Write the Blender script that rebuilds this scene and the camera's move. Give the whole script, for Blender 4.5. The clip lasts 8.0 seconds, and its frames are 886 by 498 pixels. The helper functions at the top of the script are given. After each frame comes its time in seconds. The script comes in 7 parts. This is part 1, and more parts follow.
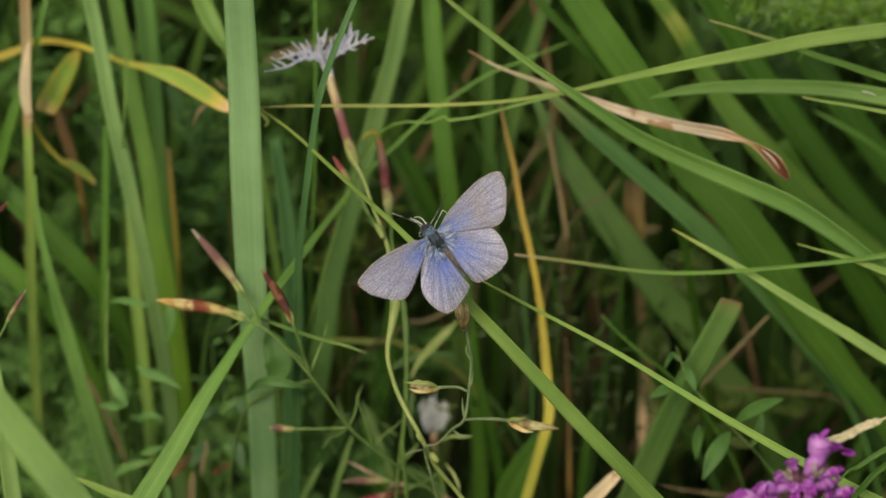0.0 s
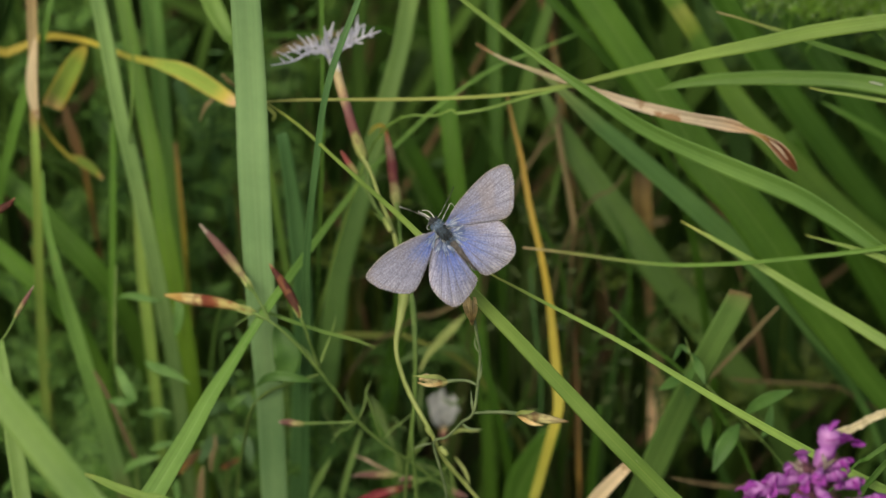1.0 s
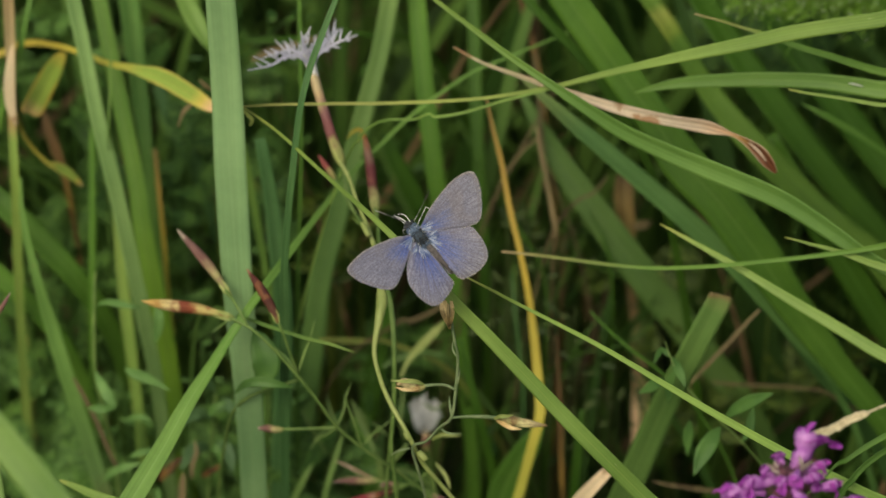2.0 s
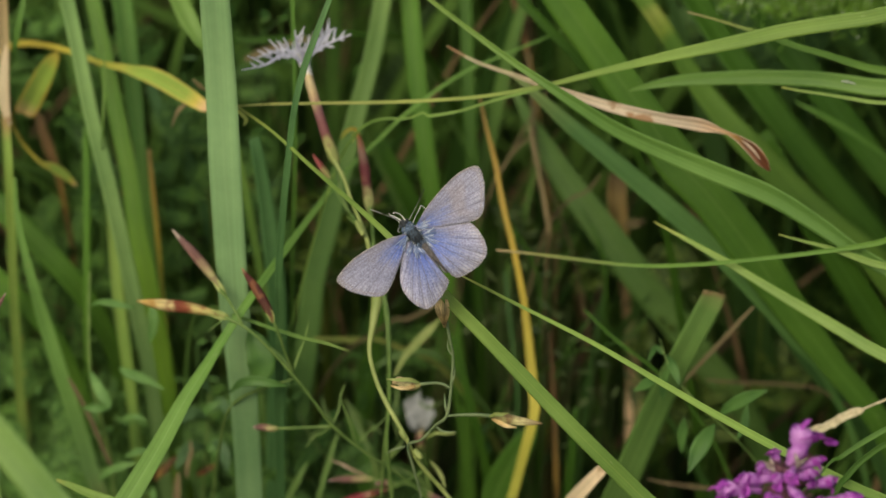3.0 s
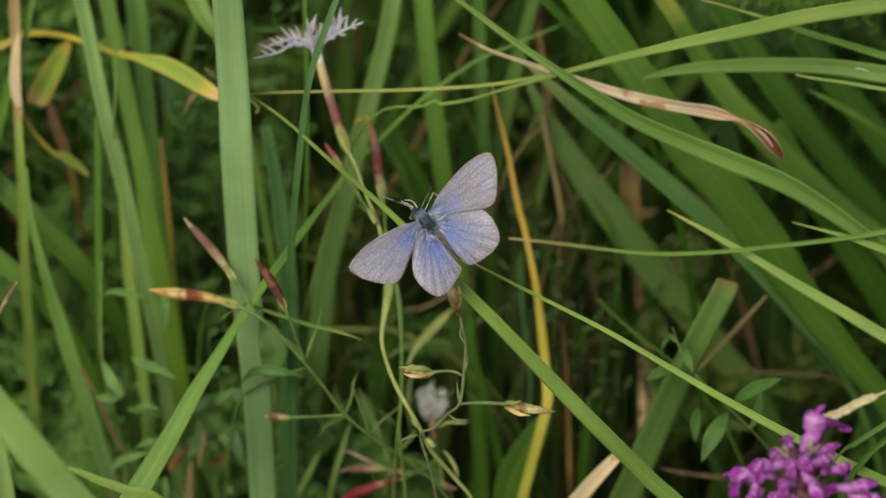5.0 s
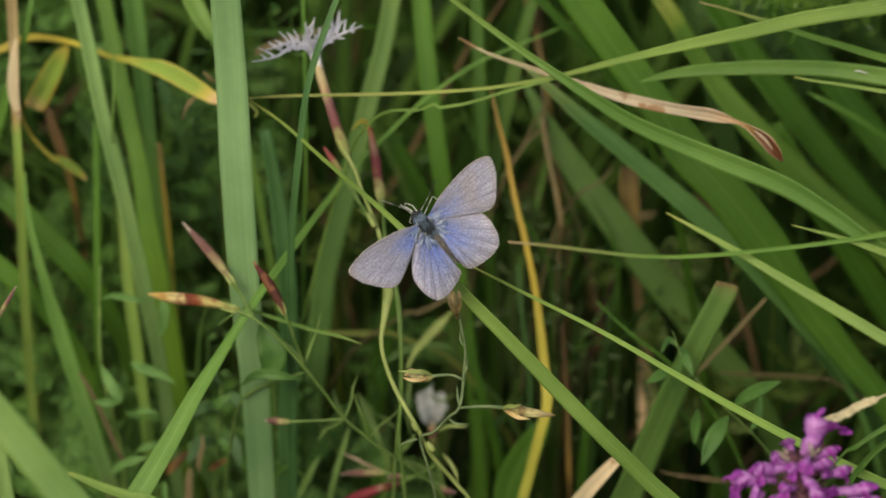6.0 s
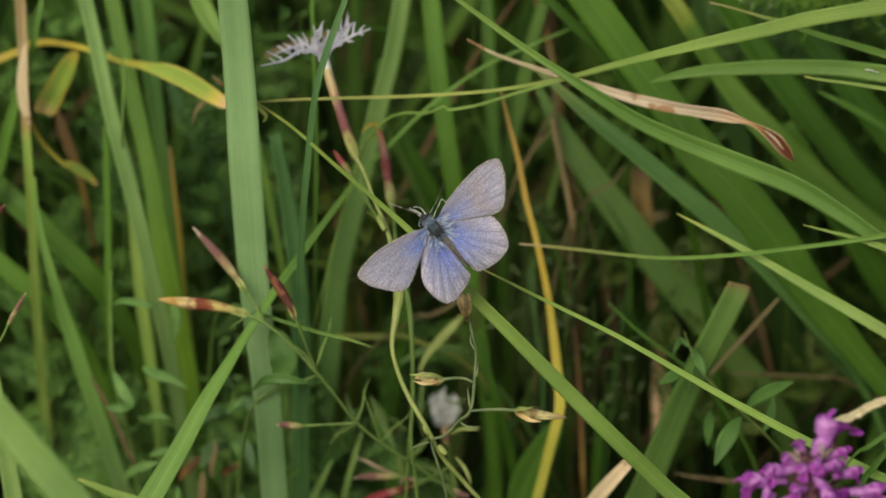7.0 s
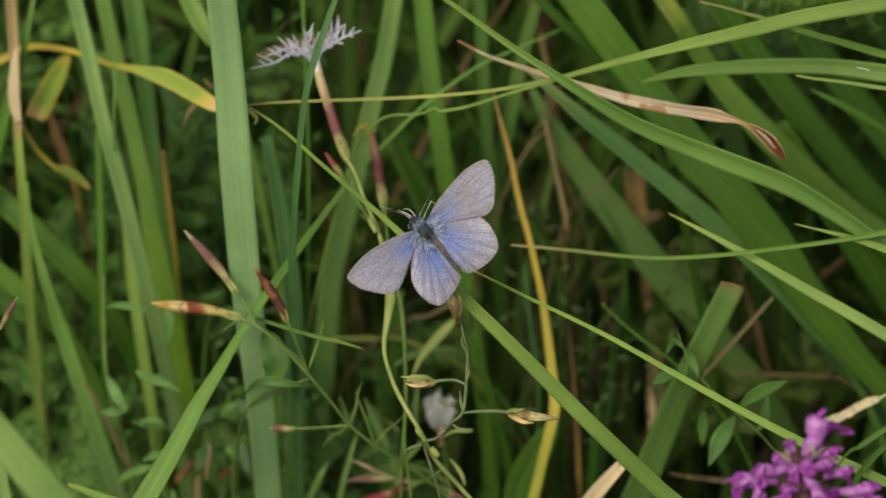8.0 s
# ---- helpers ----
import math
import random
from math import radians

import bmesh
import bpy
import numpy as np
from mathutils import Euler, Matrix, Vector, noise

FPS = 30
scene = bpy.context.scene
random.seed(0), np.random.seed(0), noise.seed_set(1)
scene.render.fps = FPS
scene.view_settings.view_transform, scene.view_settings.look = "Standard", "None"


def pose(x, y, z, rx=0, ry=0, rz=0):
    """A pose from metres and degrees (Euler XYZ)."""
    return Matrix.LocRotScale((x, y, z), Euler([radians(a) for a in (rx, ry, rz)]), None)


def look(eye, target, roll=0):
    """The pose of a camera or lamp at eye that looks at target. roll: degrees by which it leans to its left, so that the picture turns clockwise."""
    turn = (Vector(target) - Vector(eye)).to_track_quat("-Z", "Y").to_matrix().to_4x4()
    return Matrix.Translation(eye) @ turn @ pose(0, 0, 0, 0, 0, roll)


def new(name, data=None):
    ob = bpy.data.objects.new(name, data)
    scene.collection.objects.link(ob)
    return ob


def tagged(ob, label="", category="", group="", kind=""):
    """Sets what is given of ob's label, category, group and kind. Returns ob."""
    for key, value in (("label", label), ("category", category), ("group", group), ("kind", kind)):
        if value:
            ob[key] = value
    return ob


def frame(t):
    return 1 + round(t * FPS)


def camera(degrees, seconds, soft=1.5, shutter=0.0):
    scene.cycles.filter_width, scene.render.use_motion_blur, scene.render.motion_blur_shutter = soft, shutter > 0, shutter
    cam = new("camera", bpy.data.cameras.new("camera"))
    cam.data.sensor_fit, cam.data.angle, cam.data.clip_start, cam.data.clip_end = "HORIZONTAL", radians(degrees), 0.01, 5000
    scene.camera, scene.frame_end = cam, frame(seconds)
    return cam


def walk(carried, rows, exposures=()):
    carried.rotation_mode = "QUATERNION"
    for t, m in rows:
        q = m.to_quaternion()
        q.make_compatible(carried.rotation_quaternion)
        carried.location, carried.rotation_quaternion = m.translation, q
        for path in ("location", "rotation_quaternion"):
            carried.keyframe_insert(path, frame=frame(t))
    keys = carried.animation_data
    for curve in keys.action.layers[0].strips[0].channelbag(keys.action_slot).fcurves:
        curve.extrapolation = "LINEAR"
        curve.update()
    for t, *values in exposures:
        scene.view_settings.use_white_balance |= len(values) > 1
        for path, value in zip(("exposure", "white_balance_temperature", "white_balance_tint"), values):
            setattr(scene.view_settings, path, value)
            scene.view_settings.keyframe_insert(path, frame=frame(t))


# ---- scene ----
# A blue butterfly rests on a grass blade in a meadow; a hand-held long lens drifts beside it.
cam = camera(12, 8.0, soft=1.5)
cam.data.dof.use_dof = True
cam.data.dof.focus_distance = 0.757
cam.data.dof.aperture_fstop = 18.0
walk(cam, [
    (0.0, pose(0.00000, -0.57500, 0.72200, 50.0282, -0.0000, 0.0000)),
    (0.1, pose(0.00021, -0.57479, 0.72175, 50.0264, 0.0429, -0.0193)),
    (0.2, pose(0.00043, -0.57458, 0.72150, 50.0246, 0.0858, -0.0385)),
    (0.3, pose(0.00064, -0.57436, 0.72126, 50.0382, 0.1288, -0.0577)),
    (0.4, pose(0.00086, -0.57415, 0.72101, 50.0360, 0.1717, -0.0670)),
    (0.5, pose(0.00107, -0.57394, 0.72076, 50.0255, 0.2146, -0.0563)),
    (0.6, pose(0.00092, -0.57403, 0.72082, 49.9992, 0.2394, -0.0853)),
    (0.7, pose(0.00077, -0.57412, 0.72089, 49.9880, 0.2641, -0.1043)),
    (0.8, pose(0.00062, -0.57422, 0.72095, 49.9687, 0.2889, -0.1133)),
    (0.9, pose(0.00047, -0.57431, 0.72102, 49.9725, 0.3136, -0.1224)),
    (1.0, pose(0.00032, -0.57440, 0.72108, 49.9604, 0.3384, -0.1115)),
    (1.1, pose(0.00119, -0.57438, 0.72066, 49.9822, 0.3726, -0.0579)),
    (1.2, pose(0.00207, -0.57435, 0.72024, 50.0001, 0.4068, -0.0042)),
    (1.3, pose(0.00294, -0.57433, 0.71983, 50.0267, 0.4409, 0.0197)),
    (1.4, pose(0.00382, -0.57430, 0.71941, 50.0555, 0.4751, -0.0357)),
    (1.5, pose(0.00469, -0.57428, 0.71899, 50.0882, 0.5093, -0.1010)),
    (1.6, pose(0.00505, -0.57404, 0.71884, 50.0975, 0.5468, -0.1465)),
    (1.7, pose(0.00540, -0.57381, 0.71870, 50.1100, 0.5843, -0.1721)),
    (1.8, pose(0.00576, -0.57357, 0.71855, 50.1145, 0.6218, -0.1877)),
    (1.9, pose(0.00611, -0.57334, 0.71841, 50.1152, 0.6593, -0.2033)),
    (2.0, pose(0.00647, -0.57310, 0.71826, 50.1082, 0.6968, -0.2189)),
    (2.1, pose(0.00630, -0.57323, 0.71833, 50.1071, 0.6993, -0.2452)),
    (2.2, pose(0.00613, -0.57336, 0.71841, 50.0983, 0.7018, -0.2714)),
    (3.3, pose(0.00426, -0.57476, 0.71921, 50.1198, 0.7294, -0.5301)),
    (3.4, pose(0.00409, -0.57489, 0.71929, 50.1520, 0.7319, -0.4967)),
    (3.5, pose(0.00392, -0.57502, 0.71936, 50.1763, 0.7344, -0.4533)),
    (3.6, pose(0.00364, -0.57524, 0.71907, 50.1862, 0.7345, -0.4001)),
    (3.7, pose(0.00337, -0.57547, 0.71878, 50.1811, 0.7346, -0.3667)),
    (3.8, pose(0.00309, -0.57569, 0.71849, 50.1803, 0.7346, -0.3533)),
    (3.9, pose(0.00282, -0.57592, 0.71820, 50.1834, 0.7347, -0.3448)),
    (4.0, pose(0.00254, -0.57614, 0.71791, 50.1712, 0.7348, -0.3363)),
    (4.1, pose(0.00311, -0.57596, 0.71744, 50.1505, 0.7616, -0.2910)),
    (4.2, pose(0.00368, -0.57578, 0.71698, 50.1383, 0.7884, -0.2853)),
    (4.3, pose(0.00424, -0.57559, 0.71651, 50.1491, 0.8151, -0.2696)),
    (4.4, pose(0.00481, -0.57541, 0.71605, 50.1638, 0.8419, -0.2637)),
    (4.5, pose(0.00538, -0.57523, 0.71558, 50.1719, 0.8687, -0.3072)),
    (4.6, pose(0.00530, -0.57513, 0.71556, 50.1627, 0.8762, -0.3577)),
    (4.7, pose(0.00523, -0.57502, 0.71554, 50.1569, 0.8836, -0.3785)),
    (5.8, pose(0.00439, -0.57389, 0.71535, 50.1620, 0.9658, -0.4490)),
    (5.9, pose(0.00432, -0.57378, 0.71533, 50.1643, 0.9732, -0.4995)),
    (6.0, pose(0.00424, -0.57368, 0.71531, 50.1666, 0.9807, -0.5501)),
    (6.1, pose(0.00512, -0.57327, 0.71526, 50.1789, 1.0630, -0.5933)),
    (6.2, pose(0.00601, -0.57287, 0.71521, 50.1870, 1.1453, -0.6265)),
    (6.3, pose(0.00689, -0.57246, 0.71516, 50.1950, 1.2275, -0.6696)),
    (6.4, pose(0.00778, -0.57206, 0.71511, 50.1868, 1.3098, -0.6632)),
    (6.5, pose(0.00866, -0.57165, 0.71506, 50.1631, 1.3921, -0.6369)),
    (6.6, pose(0.00842, -0.57169, 0.71497, 50.1833, 1.4248, -0.6400)),
    (6.7, pose(0.00818, -0.57173, 0.71488, 50.1803, 1.4574, -0.6282)),
    (6.8, pose(0.00794, -0.57177, 0.71479, 50.1659, 1.4901, -0.6214)),
    (6.9, pose(0.00770, -0.57181, 0.71470, 50.1552, 1.5227, -0.5898)),
    (7.0, pose(0.00746, -0.57185, 0.71461, 50.1520, 1.5554, -0.5433)),
    (7.1, pose(0.00796, -0.57175, 0.71464, 50.1482, 1.5854, -0.4897)),
    (7.2, pose(0.00846, -0.57164, 0.71467, 50.1292, 1.6154, -0.4608)),
    (7.3, pose(0.00896, -0.57154, 0.71471, 50.1257, 1.6453, -0.4418)),
    (7.4, pose(0.00946, -0.57143, 0.71474, 50.1378, 1.6753, -0.4476)),
    (7.5, pose(0.00996, -0.57133, 0.71477, 50.1422, 1.7053, -0.4683)),
    (7.6, pose(0.01046, -0.57116, 0.71461, 50.1573, 1.7710, -0.5221)),
    (7.7, pose(0.01096, -0.57100, 0.71445, 50.1644, 1.8367, -0.5710)),
    (7.8, pose(0.01145, -0.57083, 0.71428, 50.1676, 1.9025, -0.6049)),
    (7.9, pose(0.01195, -0.57067, 0.71412, 50.1515, 1.9682, -0.6190)),
    (8.0, pose(0.01245, -0.57050, 0.71396, 50.1353, 2.0339, -0.6182)),
], exposures=[(0.0, 0.14, 7700, -2), (8.0, 0.14, 7700, -2)])

# ---- world and light: a bright overcast afternoon ----
world = bpy.data.worlds.new("sky")
scene.world = world
world.use_nodes = True
wn = world.node_tree
sky = wn.nodes.new("ShaderNodeTexSky")
sky.sky_type = "NISHITA"
sky.sun_disc = False
sky.sun_elevation = radians(52)
sky.sun_rotation = radians(205)
sky.air_density, sky.dust_density, sky.ozone_density = 1.0, 4.0, 0.8
wn.links.new(sky.outputs[0], wn.nodes["Background"].inputs[0])
wn.nodes["Background"].inputs[1].default_value = 0.11
sun = new("sun", bpy.data.lights.new("sun", "SUN"))
sun.data.energy = 1.9
sun.data.angle = radians(25)
sun.data.color = (1.0, 0.96, 0.9)
sun.matrix_world = look((-0.26, -0.56, 0.79), (0, 0, 0))

# ---- local measure: millimetres from the butterfly ----
# a: right, b: up, c: away from the camera; rows fit its view
HEART = Vector((0, 0, 0.24))
RIGHT, UP, INTO = Vector((1, 0, 0)), Vector((0, 0.6424, 0.7664)), Vector((0, 0.7664, -0.6424))


def at(a, b, c):
    return HEART + (RIGHT * a + UP * b + INTO * c) * 0.001


# ---- materials ----
def shader(name):
    m = bpy.data.materials.new(name)
    m.use_nodes = True
    return m, m.node_tree.nodes, m.node_tree.links, m.node_tree.nodes["Principled BSDF"]


def ramp(nodes, stops, mode="LINEAR"):
    r = nodes.new("ShaderNodeValToRGB")
    r.color_ramp.interpolation = mode
    e = r.color_ramp.elements
    while len(e) < len(stops):
        e.new(0.5)
    for el, (p, c) in zip(e, stops):
        el.position, el.color = p, (*c, 1)
    return r


def mixer(nodes, links, kind, fac, a, b):
    m = nodes.new("ShaderNodeMix")
    m.data_type, m.blend_type = "RGBA", kind
    for sock, v in ((m.inputs[0], fac), (m.inputs[6], a), (m.inputs[7], b)):
        if isinstance(v, (int, float)):
            sock.default_value = v
        elif isinstance(v, tuple):
            sock.default_value = (*v, 1)
        else:
            links.new(v, sock)
    return m.outputs[2]


def math_node(nodes, links, op, a, b=0.0):
    m = nodes.new("ShaderNodeMath")
    m.operation = op
    for sock, v in zip(m.inputs, (a, b)):
        if isinstance(v, (int, float)):
            sock.default_value = v
        else:
            links.new(v, sock)
    return m.outputs[0]


def noise_node(nodes, links, vec, scale, detail=3.0, stretch=None):
    if stretch:
        mp = nodes.new("ShaderNodeMapping")
        mp.inputs["Scale"].default_value = stretch
        links.new(vec, mp.inputs[0])
        vec = mp.outputs[0]
    t = nodes.new("ShaderNodeTexNoise")
    t.inputs["Scale"].default_value = scale
    t.inputs["Detail"].default_value = detail
    links.new(vec, t.inputs["Vector"])
    return t.outputs["Fac"]


def translucent(m, nodes, links, bsdf, colour, share):
    tr = nodes.new("ShaderNodeBsdfTranslucent")
    mx = nodes.new("ShaderNodeMixShader")
    mx.inputs[0].default_value = share
    if isinstance(colour, tuple):
        tr.inputs[0].default_value = (*colour, 1)
    else:
        links.new(colour, tr.inputs[0])
    links.new(bsdf.outputs[0], mx.inputs[1])
    links.new(tr.outputs[0], mx.inputs[2])
    links.new(mx.outputs[0], nodes["Material Output"].inputs[0])


def blade_material(name, stops, rib=(0.0, 0.0, 0.0), rib_share=0.0, edge=None, spots=None, spot_at=0.62, rough=0.48, line=0.3, share=0.22):
    """Leaf of a grass: colour along its length, parallel veins, blotches, a midrib and worn edges."""
    m, n, l, bsdf = shader(name)
    uv = n.new("ShaderNodeUVMap")
    uv.uv_map = "blade"
    gr = n.new("ShaderNodeUVMap")
    gr.uv_map = "grain"
    sep = n.new("ShaderNodeSeparateXYZ")
    l.new(uv.outputs[0], sep.inputs[0])
    tex = n.new("ShaderNodeTexCoord")
    info = n.new("ShaderNodeObjectInfo")
    wob = noise_node(n, l, tex.outputs["Object"], 60, 2)
    along = math_node(n, l, "ADD", sep.outputs[1], math_node(n, l, "MULTIPLY", math_node(n, l, "SUBTRACT", wob, 0.5), 0.12))
    r = ramp(n, stops)
    l.new(along, r.inputs[0])
    fine = noise_node(n, l, gr.outputs[0], 1.0, 4, (2600, 25, 1))
    coarse = noise_node(n, l, gr.outputs[0], 1.0, 2, (700, 12, 1))
    blotch = noise_node(n, l, tex.outputs["Object"], 45, 4)
    speck = noise_node(n, l, tex.outputs["Object"], 700, 3)
    col = mixer(n, l, "MULTIPLY", line, r.outputs[0], ramp_out(n, l, fine, (0.55, 0.55, 0.55), (1.4, 1.4, 1.35), 0.35, 0.65))
    col = mixer(n, l, "MULTIPLY", 0.25, col, ramp_out(n, l, coarse, (0.7, 0.75, 0.65), (1.3, 1.25, 1.2), 0.3, 0.7))
    col = mixer(n, l, "MULTIPLY", 0.75, col, ramp_out(n, l, blotch, (0.7, 0.78, 0.68), (1.3, 1.22, 1.15), 0.3, 0.7))
    col = mixer(n, l, "MULTIPLY", 0.08, col, ramp_out(n, l, speck, (0.5, 0.5, 0.5), (1.2, 1.2, 1.2), 0.3, 0.7))
    fleck = noise_node(n, l, gr.outputs[0], 1.0, 2, (1500, 260, 1))
    col = mixer(n, l, "MIX", ramp_out(n, l, fleck, (0, 0, 0), (0.4, 0.4, 0.4), 0.72, 0.8), col, (0.42, 0.46, 0.26))
    off = math_node(n, l, "ABSOLUTE", math_node(n, l, "SUBTRACT", sep.outputs[0], 0.5))
    if rib_share:
        near = math_node(n, l, "LESS_THAN", off, 0.045)
        col = mixer(n, l, "MIX", math_node(n, l, "MULTIPLY", near, rib_share), col, rib)
    if edge:
        rim = ramp_out(n, l, math_node(n, l, "ADD", off, math_node(n, l, "MULTIPLY", wob, 0.45)), (0, 0, 0), (1, 1, 1), 0.58, 0.72)
        col = mixer(n, l, "MIX", math_node(n, l, "MULTIPLY", rim, 0.8), col, edge)
    if spots:
        sp = noise_node(n, l, tex.outputs["Object"], 170, 4)
        hit = ramp_out(n, l, sp, (0, 0, 0), (1, 1, 1), spot_at, spot_at + 0.05)
        col = mixer(n, l, "MIX", hit, col, spots)
    vary = math_node(n, l, "ADD", math_node(n, l, "MULTIPLY", info.outputs["Random"], 0.3), 0.85)
    comb = n.new("ShaderNodeCombineXYZ")
    for i in range(3):
        l.new(vary, comb.inputs[i])
    col = mixer(n, l, "MULTIPLY", 1.0, col, comb.outputs[0])
    l.new(col, bsdf.inputs["Base Color"])
    bsdf.inputs["Roughness"].default_value = rough
    bsdf.inputs["Specular IOR Level"].default_value = 0.22
    bp = n.new("ShaderNodeBump")
    bp.inputs["Strength"].default_value = 0.35
    bp.inputs["Distance"].default_value = 0.0002
    l.new(fine, bp.inputs["Height"])
    l.new(bp.outputs[0], bsdf.inputs["Normal"])
    translucent(m, n, l, bsdf, col, share)
    return m


def ramp_out(n, l, fac, a, b, lo, hi):
    r = ramp(n, [(lo, a), (hi, b)])
    l.new(fac, r.inputs[0])
    return r.outputs[0]


def plain_material(name, a, b, scale=400, rough=0.6, share=0.15, island=False, streak=None):
    """Two colours mixed by grain (and from piece to piece)."""
    m, n, l, bsdf = shader(name)
    tex = n.new("ShaderNodeTexCoord")
    f = noise_node(n, l, tex.outputs["Object"], scale, 4, streak)
    if island:
        geo = n.new("ShaderNodeNewGeometry")
        f = math_node(n, l, "ADD", math_node(n, l, "MULTIPLY", f, 0.5), math_node(n, l, "MULTIPLY", math_node(n, l, "SUBTRACT", geo.outputs["Random Per Island"], 0.25), 0.9))
    r = ramp(n, [(0.3, a), (0.7, b)])
    l.new(f, r.inputs[0])
    l.new(r.outputs[0], bsdf.inputs["Base Color"])
    bsdf.inputs["Roughness"].default_value = rough
    bsdf.inputs["Specular IOR Level"].default_value = 0.3
    bp = n.new("ShaderNodeBump")
    bp.inputs["Strength"].default_value = 0.4
    bp.inputs["Distance"].default_value = 0.0003
    l.new(f, bp.inputs["Height"])
    l.new(bp.outputs[0], bsdf.inputs["Normal"])
    if share:
        translucent(m, n, l, bsdf, r.outputs[0], share)
    return m


def pod_material(name, stops, spot=(0.2, 0.02, 0.02), spot_share=0.5, rough=0.5):
    """Bud or calyx: colour along its length, streaks and spots."""
    m, n, l, bsdf = shader(name)
    uv = n.new("ShaderNodeUVMap")
    uv.uv_map = "blade"
    sep = n.new("ShaderNodeSeparateXYZ")
    l.new(uv.outputs[0], sep.inputs[0])
    tex = n.new("ShaderNodeTexCoord")
    wob = noise_node(n, l, tex.outputs["Object"], 420, 4)
    along = math_node(n, l, "ADD", sep.outputs[1], math_node(n, l, "MULTIPLY", math_node(n, l, "SUBTRACT", wob, 0.5), 0.45))
    r = ramp(n, stops)
    l.new(along, r.inputs[0])
    streak = noise_node(n, l, uv.outputs[0], 1.0, 3, (24, 2.5, 1))
    col = mixer(n, l, "MULTIPLY", 0.75, r.outputs[0], ramp_out(n, l, streak, (0.45, 0.4, 0.4), (1.2, 1.2, 1.2), 0.35, 0.65))
    sp = noise_node(n, l, tex.outputs["Object"], 330, 3)
    hit = ramp_out(n, l, sp, (0, 0, 0), (1, 1, 1), 0.54, 0.6)
    col = mixer(n, l, "MIX", math_node(n, l, "MULTIPLY", hit, spot_share), col, spot)
    l.new(col, bsdf.inputs["Base Color"])
    bsdf.inputs["Roughness"].default_value = rough + 0.15
    bsdf.inputs["Specular IOR Level"].default_value = 0.22
    bp = n.new("ShaderNodeBump")
    bp.inputs["Strength"].default_value = 0.5
    bp.inputs["Distance"].default_value = 0.0003
    l.new(streak, bp.inputs["Height"])
    l.new(bp.outputs[0], bsdf.inputs["Normal"])
    return m


def evenly(c, k=0.8):
    return [(0.0, c), (1.0, tuple(v * k for v in c))]


